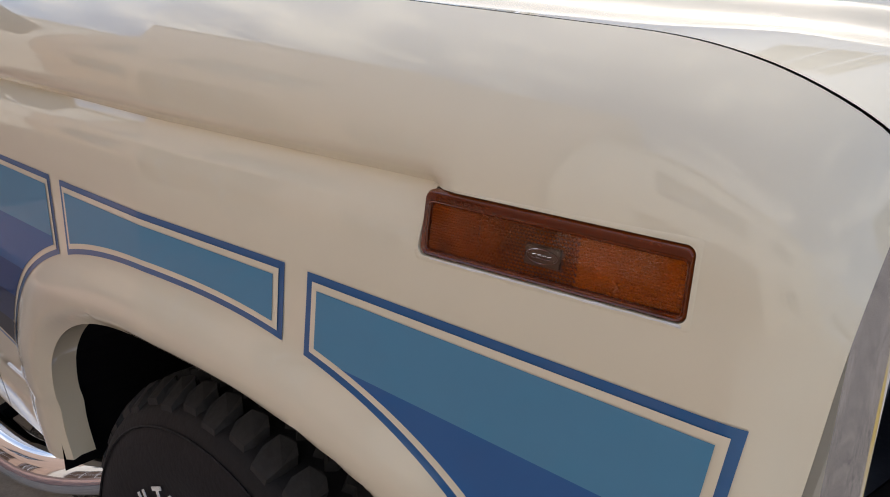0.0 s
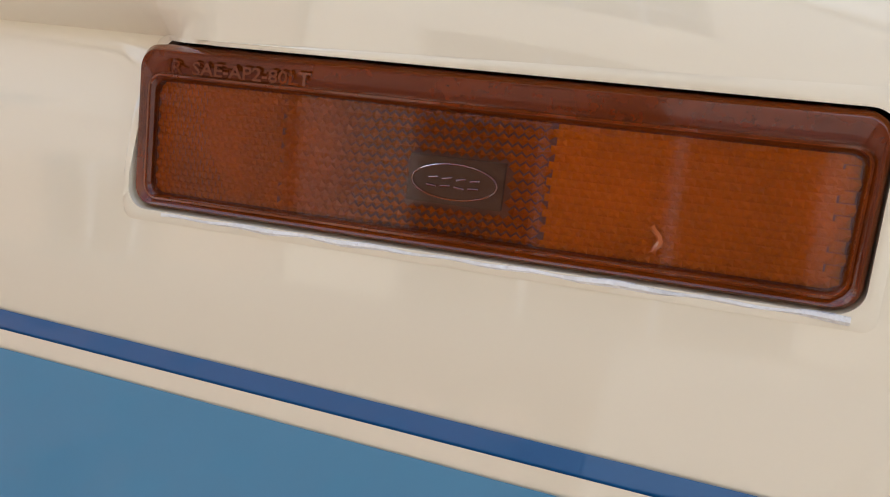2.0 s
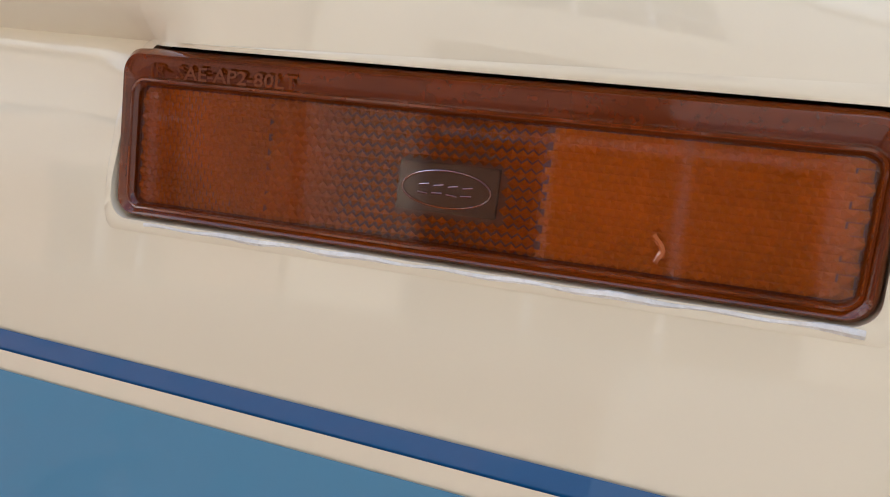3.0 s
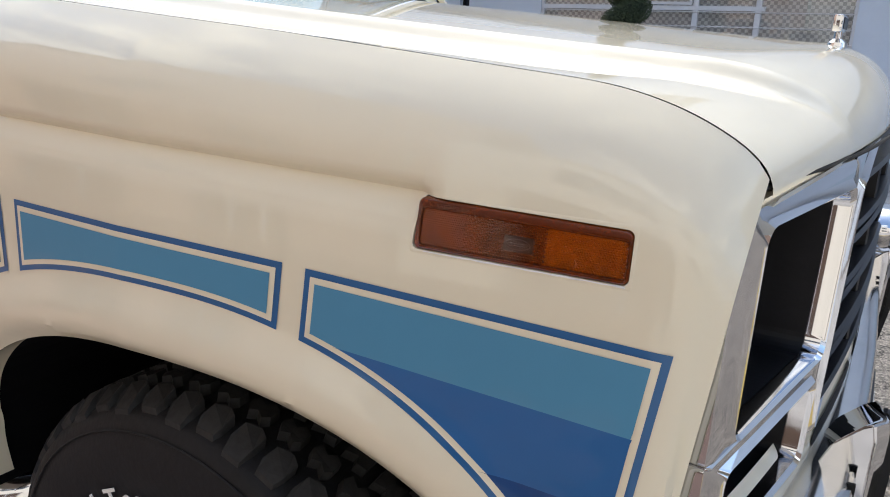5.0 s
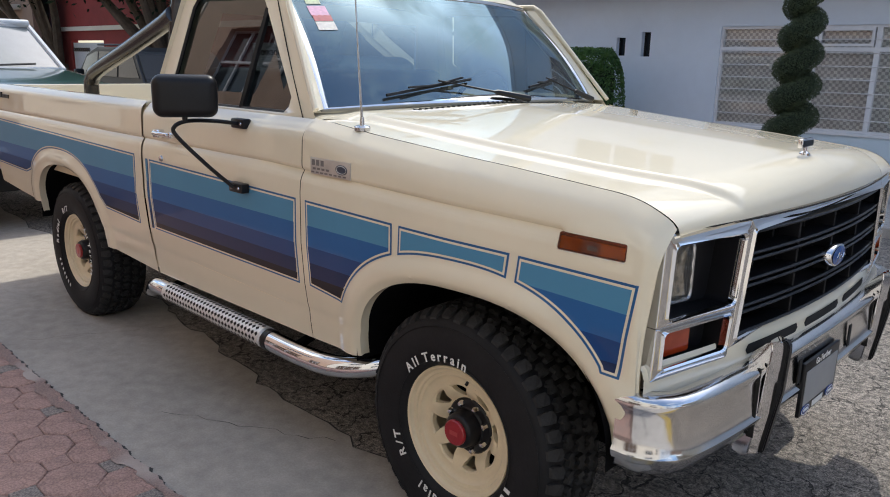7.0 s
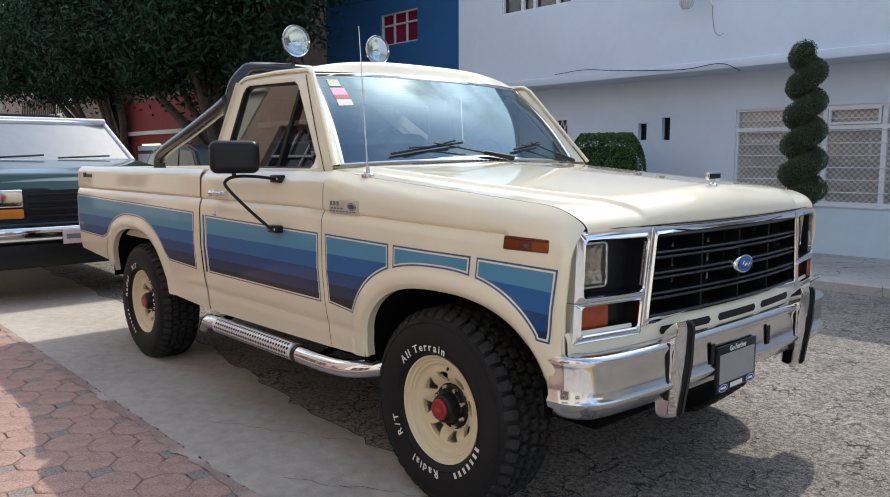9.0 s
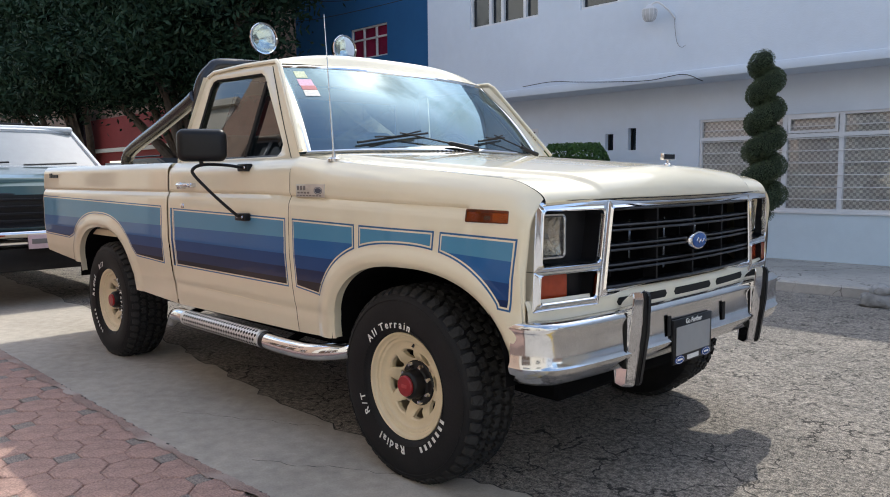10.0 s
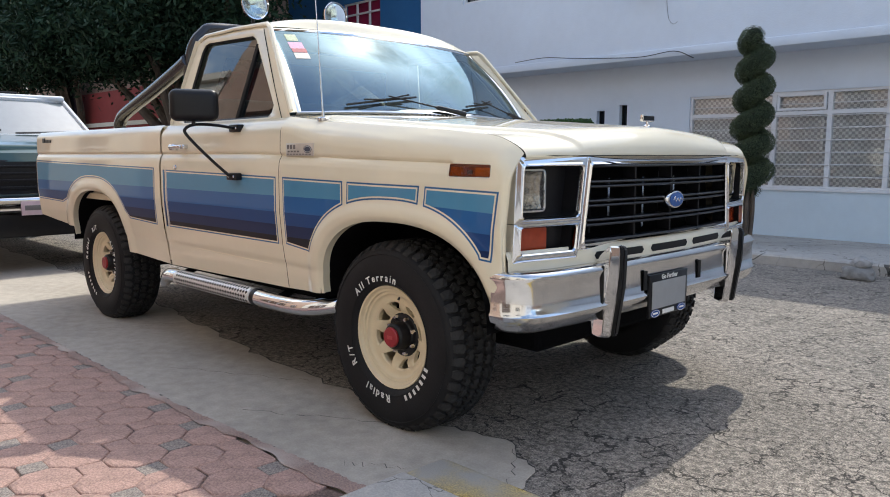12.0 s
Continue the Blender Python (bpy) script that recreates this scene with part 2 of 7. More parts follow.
def rrect(x0, x1, z0, z1, r, n=5):
    out = []
    for cx, cz, a0 in ((x1 - r, z1 - r, 0), (x0 + r, z1 - r, 90), (x0 + r, z0 + r, 180), (x1 - r, z0 + r, 270)):
        for k in range(n + 1):
            a = radians(a0 + 90 * k / n)
            out.append((cx + r * math.cos(a), cz + r * math.sin(a)))
    return out


def text_mesh(word, size, deep=0.0, shear=0.0, line="CENTER"):
    """Letters in the built-in font as a bmesh in the xy plane, centred, with the advance width."""
    cu = bpy.data.curves.new("letters", "FONT")
    cu.body, cu.size, cu.extrude, cu.shear, cu.resolution_u = word, size, deep, shear, 2
    cu.align_x, cu.align_y, cu.offset = "CENTER", line, size * 0.018
    ob = bpy.data.objects.new("letters", cu)
    scene.collection.objects.link(ob)
    bpy.context.view_layer.update()
    me = bpy.data.meshes.new_from_object(ob.evaluated_get(bpy.context.evaluated_depsgraph_get()))
    bm = bmesh.new()
    bm.from_mesh(me)
    bpy.data.meshes.remove(me)
    bpy.data.objects.remove(ob)
    bpy.data.curves.remove(cu)
    return bm


def smooth01(t):
    t = min(1.0, max(0.0, t))
    return t * t * (3 - 2 * t)


# ---------------- the pickup's surfaces ----------------
# x runs forward from the front axle, y to the far side, z up.
WB = -2.967
ARCH = ((0.055, 0.477, 0.50, 0.345), (WB + 0.01, 0.47, 0.52, 0.345))
PROF_Z = (0.47, 0.50, 0.56, 0.60, 0.625, 0.70, 0.85, 1.00, 1.036, 1.050, 1.062, 1.0725, 1.0805, 1.087, 1.10, 1.15, 1.20, 1.30)
PROF_Y = (0.934, 0.938, 0.946, 0.949, 0.956, 0.967, 0.979, 0.978, 0.9745, 0.9700, 0.9635, 0.9565, 0.9645, 0.9668, 0.967, 0.965, 0.962, 0.958)

# without the groove, which runs out at the side lamp
PLAIN_Z = (0.47, 0.50, 0.56, 0.60, 0.625, 0.70, 0.85, 1.00, 1.048, 1.060, 1.072, 1.086, 1.10, 1.15, 1.20, 1.30)
PROF_PLAIN = (0.934, 0.938, 0.946, 0.949, 0.956, 0.967, 0.979, 0.978, 0.9735, 0.9725, 0.9712, 0.9695, 0.968, 0.965, 0.962, 0.958)


def arch_out(x, z):
    """How far outside the nearer wheel opening's edge a place lies."""
    best = 9.0
    for c, a, z0, b in ARCH:
        if z > z0:
            f = ((abs(x - c) / a) ** 2.4 + ((z - z0) / b) ** 2.4) ** (1 / 2.4)
        else:
            f = abs(x - c) / a
        best = min(best, (f - 1) * 0.40)
    return best


def groove_rise(x, z):
    """The pressed groove climbs a little towards the cab."""
    return float(np.interp(x, (-0.9, 0.36), (0.034, 0.0))) * smooth01((z - 0.88) / 0.16)


def side_y(x, z, top, inset, fall):
    """Half width of the body's side at x, z, below a shoulder at height top."""
    f = smooth01((x - 0.358) / 0.030)
    zc = z - groove_rise(x, z)
    y = float(np.interp(zc, PROF_Z, PROF_Y)) * (1 - f) + float(np.interp(zc, PLAIN_Z, PROF_PLAIN)) * f
    y -= 0.057 * max(x, 0.0) + 0.018 * smooth01((x - 0.562) / 0.078) ** 2
    d = arch_out(x, z)
    if d < 0.10:
        y += (0.013 * smooth01((0.10 - d) / 0.055) - 0.018 * smooth01((0.030 - d) / 0.034) ** 1.5) * smooth01((x + 4.2) / 0.3) * (1 if z > 0.5 else smooth01((z - 0.40) / 0.1))
    if inset > 0.055:
        f = smooth01((-0.42 - x) / 0.24)
        inset, fall = inset - 0.006 * f, fall - 0.03 * f
    u = top - z
    if u < fall:
        y -= inset * (1 - u / fall) ** 2
    return y


def hood_front(y):
    return 0.705 - 0.072 * (y / 0.89) ** 2


def face_x(y):
    """The grille and lamp frames stand back a little under the bonnet's corners."""
    return 0.705 - 0.095 * (y / 0.89) ** 2


def hood_edge(y):
    """Height of the bonnet's front lower edge, which droops towards the wings."""
    return 1.103 - 0.012 * (abs(y) / 0.89) ** 4


def hood_z(x, y):
    """The bonnet's height, also its seam with the wings at |y| = 0.893."""
    y = min(abs(y), 0.893)
    centre = float(np.interp(x, (-0.7, -0.31, 0.17, 0.55), (1.313, 1.286, 1.251, 1.222)))
    crease = float(np.interp(x, (-0.7, -0.45, 0.0, 0.37, 0.57, 0.62), (1.293, 1.271, 1.234, 1.205, 1.191, 1.187)))
    fold = float(np.interp(x, (-0.7, -0.45, 0.0, 0.37, 0.52, 0.60, 0.69), (0.72, 0.71, 0.70, 0.68, 0.655, 0.625, 0.575)))
    seam = float(np.interp(x, (-0.7, -0.4, 0.16, 0.51, 0.62), (1.276, 1.243, 1.202, 1.171, 1.160)))
    if y < fold:
        t = y / fold
        z = centre + (crease - centre) * (0.55 * t + 0.45 * t * t)
    else:
        t = y - fold
        bank = 0.018
        z = crease - bank * smooth01(t / 0.036) + (seam - crease + bank) * (t / (0.893 - fold)) ** 1.4
    xf = hood_front(y)
    deep = 0.15 + 0.02 * smooth01((y - 0.55) / 0.2)
    s = (x - (xf - deep)) / deep
    if s > 0:
        e = hood_edge(y)
        z = e + (z - e) * max(0.0, 1 - min(1, s) ** 2.4) ** 0.5
    return z


def sill_z(x):
    """Lower edge of the body's side, with the wheel openings."""
    for c, a, z0, b in ARCH:
        if abs(x - c) < a:
            return z0 + b * (1 - (abs(x - c) / a) ** 2.4) ** (1 / 2.4)
    return float(np.interp(x, (-4.08, -3.45, -2.46, -1.9, -0.70, -0.42, 0.52, 0.60), (0.65, 0.60, 0.50, 0.475, 0.49, 0.50, 0.51, 0.52)))


LEVELS = sorted({*np.round(np.arange(0.44, 1.0, 0.01), 4), *np.round(np.arange(1.0, 1.12, 0.006), 4), *np.round(np.arange(1.12, 1.34, 0.0125), 4), 1.0236, 1.0716, 1.036, 1.050, 1.0725, 1.0805, 1.087})
LAMP = (0.3634, 0.5544, 1.0236, 1.0716)


def columns(x0, x1):
    xs = {round(x0, 5), round(x1, 5)}
    xs |= {round(float(v), 5) for v in np.arange(math.ceil(x0 * 100) / 100, x1, 0.01)}
    for c, a, *_ in ARCH:
        for k in range(49):
            v = c - a * math.cos(math.pi * k / 48)
            for w in ((v - 1e-4, v + 1e-4) if k in (0, 48) else (v,)):
                if x0 < w < x1:
                    xs.add(round(w, 5))
    for v in LAMP[:2]:
        if x0 < v < x1:
            xs.add(v)
    return sorted(xs)


def side_panel(x0, x1, top, inset, fall, sgn, lip=0.0, hole=False):
    """A pressed side panel between x0 and x1: follows the shoulder and the wheel opening, with the opening's turned-in lip."""
    bm = bmesh.new()
    xs = columns(x0, x1)
    cols = []
    for x in xs:
        t, b = top(x), sill_z(x)
        zs = [min(t, max(b, z + groove_rise(x, z))) for z in LEVELS] + [t]
        cols.append([(x, sgn * side_y(x, z, t, inset, fall), z) for z in zs])
    vs = [[bm.verts.new(p) for p in c] for c in cols]
    for a, b in zip(vs, vs[1:]):
        for k in range(len(a) - 1):
            if hole:
                zm = (a[k].co.z + a[k + 1].co.z) / 2
                xm = (a[k].co.x + b[k].co.x) / 2
                if LAMP[0] < xm < LAMP[1] and LAMP[2] < zm < LAMP[3]:
                    continue
            bm.faces.new((a[k], b[k], b[k + 1], a[k + 1]))
    if lip > 0:
        rows = []
        for x in xs:
            b, t = sill_z(x), top(x)
            y = side_y(x, b, t, inset, fall)
            rows.append([(x, sgn * (y - d), b + (0.004 if d > 0.01 else 0)) for d in (0.0, 0.012, lip)])
        lv = [[bm.verts.new(p) for p in r] for r in rows]
        for a, b in zip(lv, lv[1:]):
            for k in range(2):
                bm.faces.new((a[k], a[k + 1], b[k + 1], b[k]))
    bmesh.ops.remove_doubles(bm, verts=bm.verts[:], dist=2e-5)
    bmesh.ops.dissolve_degenerate(bm, edges=bm.edges[:], dist=1e-6)
    bmesh.ops.recalc_face_normals(bm, faces=bm.faces[:])
    return bm


def wing_top(x):
    return hood_z(x, 0.893)


def door_top(x):
    return 1.270


def bed_top(x):
    return 1.268


WING = (wing_top, 0.058, 0.10)
DOOR = (door_top, 0.052, 0.07)
BED = (bed_top, 0.030, 0.045)


# ---------------- the pickup ----------------
truck = thing("pickup_truck", "cream 1980s pickup with blue side stripes and chrome bumper", "pickup truck")

# side panels
for sgn in (-1, 1):
    wing_mesh = side_panel(-0.6905, 0.629, *WING, sgn, lip=0.035, hole=(sgn < 0))
    for v in wing_mesh.verts:
        v.co.x -= 0.028 * smooth01((v.co.x - 0.594) / 0.035) * (1 - smooth01((v.co.z - 0.74) / 0.36))
    wing = part("front_wing", wing_mesh, PAINT, truck, "cream front wing with a flared wheel opening")
    door = part("door", side_panel(-1.905, -0.695, *DOOR, sgn, lip=0.02), PAINT, truck, "cream door with a crease below the window")
    edge_mesh = side_panel(-1.924, -1.902, *DOOR, sgn, lip=0.0)
    for v in edge_mesh.verts:
        v.co.y -= sgn * 0.011
    part("cab_rear_edge", edge_mesh, PAINT, truck, "cream cab edge behind the door gap")
    bedside = part("bed_side", side_panel(-4.07, -1.921, *BED, sgn, lip=0.035), PAINT, truck, "cream load bed side with a flared wheel opening")
    bm = bmesh.new()
    rows = []
    for z in np.linspace(0.53, 1.085, 24):
        xe = 0.628 - 0.028 * (1 - smooth01((z - 0.74) / 0.36))
        y = side_y(0.628, z, wing_top(0.628), *WING[1:])
        rows.append([(xe, sgn * y, z), (xe - 0.003, sgn * (y - 0.012), z), (xe - 0.03, sgn * (y - 0.030), z), (xe - 0.04, sgn * (y - 0.09), z)])
    grid(bm, rows)
    part("wing_return", bm, PAINT_DULL, wing)
    if sgn < 0:
        near_wing, near_door, near_bed = wing, door, bedside

# dotted reflection along the foot of the near door, built as raised dashes
bm = bmesh.new()
for k in range(34):
    x = -1.56 + 0.022 * k
    z = 0.600 - 0.010 * k / 33
    y = side_y(x, z, 1.27, 0.052, 0.07)
    box(bm, x, x + 0.014, -y - 0.0012, -y + 0.002, z, z + 0.0035)
part("hem_dashes", bm, PAINT_DULL, near_door, "row of small raised dashes standing in for a reflection", smooth=False)

# dark backing behind the panel gaps
for sgn in (-1, 1):
    for x0, x1, za, zb in ((-0.72, -0.66, 0.50, 1.25), (-1.97, -1.86, 0.50, 1.24)):
        bm = bmesh.new()
        ys = sorted((sgn * 0.90, sgn * (0.925 if x0 > -1 else 0.937)))
        box(bm, x0, x1, *ys, za, zb)
        part("gap_backing", bm, GAP if x0 > -1 else PAINT_DULL, truck)

# bonnet
HOOD_U = sorted({*np.linspace(-1, 1, 61), *(s * d for s in (-1, 1) for d in np.linspace(0.63, 0.87, 41))})
bm = bmesh.new()
rows = []
for v in np.concatenate([np.linspace(-0.62, 0.40, 22), 1 - np.linspace(1, 0, 26) ** 1.6 * 0.57]):
    row = []
    for u in HOOD_U:
        xf = hood_front(u * 0.89)
        x = v if v <= 0.40 else 0.40 + (xf - 0.40) * (v - 0.43) / 0.57
        y = u * (side_y(x, wing_top(x), wing_top(x), *WING[1:]) - 0.007)
        row.append((x, y, hood_z(x, u * 0.893)))
    rows.append(row)
grid(bm, rows)
part("bonnet", bm, PAINT, truck, "cream bonnet with a centre ridge and folded creases", angle=24)
for s in (-1, 1):
    bm = bmesh.new()
    rows = [[(x, s * (side_y(x, wing_top(x), wing_top(x), *WING[1:]) + dy), hood_z(x, 0.893) - 0.014) for dy in (0.008, -0.02)] for x in np.linspace(-0.66, 0.590, 50)]
    vs = [[bm.verts.new(p) for p in r] for r in rows]
    for a, b in zip(vs, vs[1:]):
        bm.faces.new((a[0], a[1], b[1], b[0]))
    part("bonnet_seam", bm, GAP, truck, smooth=False)
# bonnet front return edge
bm = bmesh.new()
rows = [[(hood_front(y) - o, y, hood_edge(y) - d) for o, d in ((0.0, 0.0), (0.004, 0.008), (0.05, 0.008))] for y in np.linspace(-0.855, 0.855, 60)]
grid(bm, rows)
part("bonnet_lip", bm, PAINT, truck)

# cowl behind the bonnet
bm = bmesh.new()
rows = []
for t in np.linspace(0, 1, 5):
    row = []
    for y in np.linspace(-0.90, 0.90, 41):
        xg = -0.668 - 0.10 * (y / 0.83) ** 2
        x = -0.60 * (1 - t) + (xg - 0.03) * t if t < 1 else xg - 0.06
        low, high = hood_z(-0.62, y) - 0.004, 1.308 - 0.022 * (y / 0.83) ** 2
        row.append((min(x, -0.60 + 0.001 * (1 - t)), y, low + (high - low) * t))
    rows.append(row)
grid(bm, rows)
cowl = part("cowl", bm, PAINT, truck, "cream cowl panel under the windscreen")
for k in range(34):
    y = -0.50 + k * 0.03
    bm = bmesh.new()
    box(bm, -0.645, -0.61, y, y + 0.012, hood_z(-0.62, y) - 0.004, hood_z(-0.62, y) + 0.0015)
    part("vent_slot", bm, GAP, cowl, smooth=False)


# cab, windows and roof
def outward(bm, way):
    """Turns the faces of a pane to look along way."""
    bm.normal_update()
    bmesh.ops.reverse_faces(bm, faces=[f for f in bm.faces if f.normal.dot(way) < 0])


def up_y(z):
    t = (z - 1.285) / 0.455
    return 0.898 - 0.116 * t - 0.018 * t * t


def ws_place(u, v, off=0.0):
    """Windscreen: u from -1 to 1 across, v from 0 at the foot to 1 at the top."""
    yb, yt = 0.828, 0.745
    y = u * (yb + (yt - yb) * v)
    xb, xt = -0.650 - 0.10 * u * u, -1.072 - 0.060 * u * u
    zb, zt = 1.318 - 0.022 * u * u, 1.752 - 0.024 * u * u
    bow = 0.02 * math.sin(math.pi * v)
    return Vector((xb + (xt - xb) * v + bow + off * 0.72, y, zb + (zt - zb) * v + bow * 0.6 + off * 0.69))


bm = bmesh.new()
grid(bm, [[ws_place(u, v) for u in np.linspace(-0.985, 0.985, 31)] for v in np.linspace(0.015, 0.98, 13)])
outward(bm, Vector((1, 0, 1)))
windscreen = part("windscreen", bm, GLASS_DUSTY, truck, "curved windscreen glass reflecting the sky")
windscreen.visible_shadow = False
edge = [ws_place(u, 0.0) for u in np.linspace(-1, 1, 25)] + [ws_place(1, v) for v in np.linspace(0, 1, 10)[1:]] + \
       [ws_place(u, 1.0) for u in np.linspace(1, -1, 25)[1:]] + [ws_place(-1, v) for v in np.linspace(1, 0, 10)[1:-1]]


def frame_strip(pts, centre, w0, w1, lift, depth):
    """A flat trim strip along a closed edge, from w0 to w1 towards the centre."""
    bm = bmesh.new()
    c = Vector(centre)
    n = len(pts)
    nrm = Vector((0.72, 0, 0.69))
    ring = []
    for p in pts:
        d = (c - p)
        d = (d - nrm * d.dot(nrm)).normalized()
        ring.append([bm.verts.new(p + d * w0 - nrm * depth), bm.verts.new(p + d * w0 + nrm * lift * 0.6), bm.verts.new(p + d * (w0 + w1) / 2 + nrm * lift),
                     bm.verts.new(p + d * w1 + nrm * lift * 0.5), bm.verts.new(p + d * w1 - nrm * depth)])
    for k in range(n):
        a, b = ring[k], ring[(k + 1) % n]
        for j in range(4):
            bm.faces.new((a[j], a[j + 1], b[j + 1], b[j]))
    bmesh.ops.recalc_face_normals(bm, faces=bm.faces[:])
    return bm


part("trim", frame_strip(edge, (-0.83, 0, 1.53), -0.010, 0.020, 0.008, 0.01), CHROME, windscreen, "bright windscreen trim")
part("seal", frame_strip(edge, (-0.83, 0, 1.53), 0.018, 0.034, 0.004, 0.01), BLACK, windscreen)

# inner edges of the screen opening
roof_edge = 1.742
bm = bmesh.new()
rows = []
for v in np.linspace(0, 1, 49) ** 1.4:
    x = -1.076 - v * 0.717
    row = []
    for u in np.linspace(-1, 1, 33):
        half = 0.775 - 0.012 * (1 - v) ** 6
        front = -0.075 * u * u * (1 - v) ** 3
        crown = 0.074 * (1 - abs(u) ** 3.2) * (1 - 0.40 * max(0.0, 2 * v - 1) ** 4) * (0.12 + 0.88 * smooth01((v + 0.015) / 0.10))
        lipz = 0.010 * (1 - v) ** 30
        rear = -0.05 * smooth01((v - 0.9) / 0.1)
        row.append((x + front, u * half, roof_edge + 0.012 + crown + rear - lipz))
    rows.append(row)
grid(bm, rows)
roof = part("roof", bm, PAINT, truck, "cream cab roof with a low crown")
for sgn in (-1, 1):
    bm = bmesh.new()
    tube(bm, [(x, sgn * 0.785, z) for x, z in ((-0.70, 1.30), (-1.05, 1.725), (-1.09, 1.748), (-1.40, 1.760), (-1.72, 1.757), (-1.78, 1.735))], 0.011, 8)
    # follow the pillar's lean
    for vtx in bm.verts:
        vtx.co.y += sgn * (up_y(vtx.co.z) - 0.785 + 0.006)
    part("drip_rail", bm, PAINT, roof)

WIN = [(-0.872, 1.300), (-0.90, 1.279), (-1.76, 1.276), (-1.785, 1.296), (-1.735, 1.67), (-1.715, 1.703), (-1.68, 1.712), (-1.215, 1.700), (-1.175, 1.682), (-0.868, 1.335)]
OUT = [(-0.700, 1.266), (-0.87, 1.262), (-1.70, 1.262), (-1.905, 1.262), (-1.815, 1.70), (-1.79, 1.735), (-1.70, 1.748), (-1.18, 1.746), (-1.06, 1.730), (-0.87, 1.49)]
for sgn in (-1, 1):
    bm = bmesh.new()
    o = [bm.verts.new((x, sgn * up_y(z), z)) for x, z in OUT]
    mids = [bm.verts.new((x * 0.4 + X * 0.6, sgn * (up_y(z * 0.4 + Z * 0.6) + 0.004), z * 0.4 + Z * 0.6)) for (x, z), (X, Z) in zip(OUT, WIN)]
    w = [bm.verts.new((x, sgn * (up_y(z) - 0.002), z)) for x, z in WIN]
    w2 = [bm.verts.new((x, sgn * (up_y(z) - 0.035), z)) for x, z in WIN]
    n = len(OUT)
    for a, b in ((o, mids), (mids, w), (w, w2)):
        for k in range(n):
            bm.faces.new((a[k], a[(k + 1) % n], b[(k + 1) % n], b[k]))
    bmesh.ops.recalc_face_normals(bm, faces=bm.faces[:])
    frame_ob = part("window_frame", bm, PAINT, truck, "cream upper door frame", angle=50)
    # glass with the vent pane's black divider
    bm = bmesh.new()
    vs = [bm.verts.new((x, sgn * (up_y(z) - 0.022), z)) for x, z in WIN]
    bm.faces.new(vs)
    bmesh.ops.triangulate(bm, faces=bm.faces[:])
    outward(bm, Vector((0, sgn, 0)))
    g = part("side_glass", bm, GLASS_DARK, truck, "door window with a triangular vent pane", smooth=False)
    g.visible_shadow = False
    bm = bmesh.new()
    pts = [(x, sgn * (up_y(z) - 0.012), z) for x, z in WIN]
    tube(bm, [*pts, pts[0]], 0.009, 6, cap=False)
    part("window_seal", bm, BLACK, g)
    bm = bmesh.new()
    tube(bm, [(-1.20, sgn * (up_y(1.280) - 0.014), 1.280), (-1.172, sgn * (up_y(1.46) - 0.014), 1.46), (-1.148, sgn * (up_y(1.64) - 0.014), 1.65)], 0.014, 6)
    part("vent_divider", bm, BLACK, g)
    # pillar between door frame and windscreen
    bm = bmesh.new()
    rows = []
    for v in np.linspace(0, 1, 12):
        pw = ws_place(sgn, v)
        z = pw.z
        ov = np.interp(z, (1.288, 1.49, 1.726), (-0.700, -0.87, -1.055))
        rows.append([(pw.x + 0.002, pw.y, pw.z + 0.003), ((pw.x + ov) / 2 + 0.008, sgn * ((abs(pw.y) + up_y(z)) / 2 + 0.012), z), (ov - 0.01, sgn * (up_y(z) - 0.002), z - 0.002)])
    grid(bm, rows)
    part("screen_pillar", bm, PAINT, truck)
    bm = bmesh.new()
    tube(bm, [(np.interp(z, (1.265, 1.73), (-0.765, -1.118)), sgn * (up_y(z) + 0.0035), z) for z in np.linspace(1.265, 1.725, 12)], 0.0022, 5)
    part("door_gap", bm, GAP, truck)
    # belt between wing, door and pillar
    bm = bmesh.new()
    rows = [[(x, sgn * (side_y(x, 1.266, 1.270, 0.052, 0.07)), 1.266), (x, sgn * 0.895, 1.272), (x, sgn * 0.80, 1.270)] for x in np.linspace(-1.90, -0.66, 20)]
    grid(bm, rows)
    part("belt_ledge", bm, PAINT, truck)

# back of the cab with its window
bm = bmesh.new()
o = [(-0.90, 0.55), (0.90, 0.55), (0.915, 1.285), (0.79, 1.735), (-0.79, 1.735), (-0.915, 1.285)]
i_ = [(-0.66, 1.33), (0.66, 1.33), (0.68, 1.36), (0.60, 1.66), (-0.60, 1.66), (-0.68, 1.36)]


def cabback(y, z):
    return (-1.895 + 0.095 * smooth01((z - 1.28) / 0.46), y, z)


a = [bm.verts.new(cabback(*p)) for p in o]
b = [bm.verts.new(cabback(*p)) for p in i_]
for k in range(6):
    bm.faces.new((a[k], a[(k + 1) % 6], b[(k + 1) % 6], b[k]))
part("cab_back", bm, PAINT, truck, smooth=False)
bm = bmesh.new()
bm.faces.new([bm.verts.new(Vector(cabback(*p)) + Vector((0.01, 0, 0))) for p in i_])
outward(bm, Vector((-1, 0, 0)))
g = part("rear_window", bm, GLASS, truck, "rear cab window glass", smooth=False)
g.visible_shadow = False
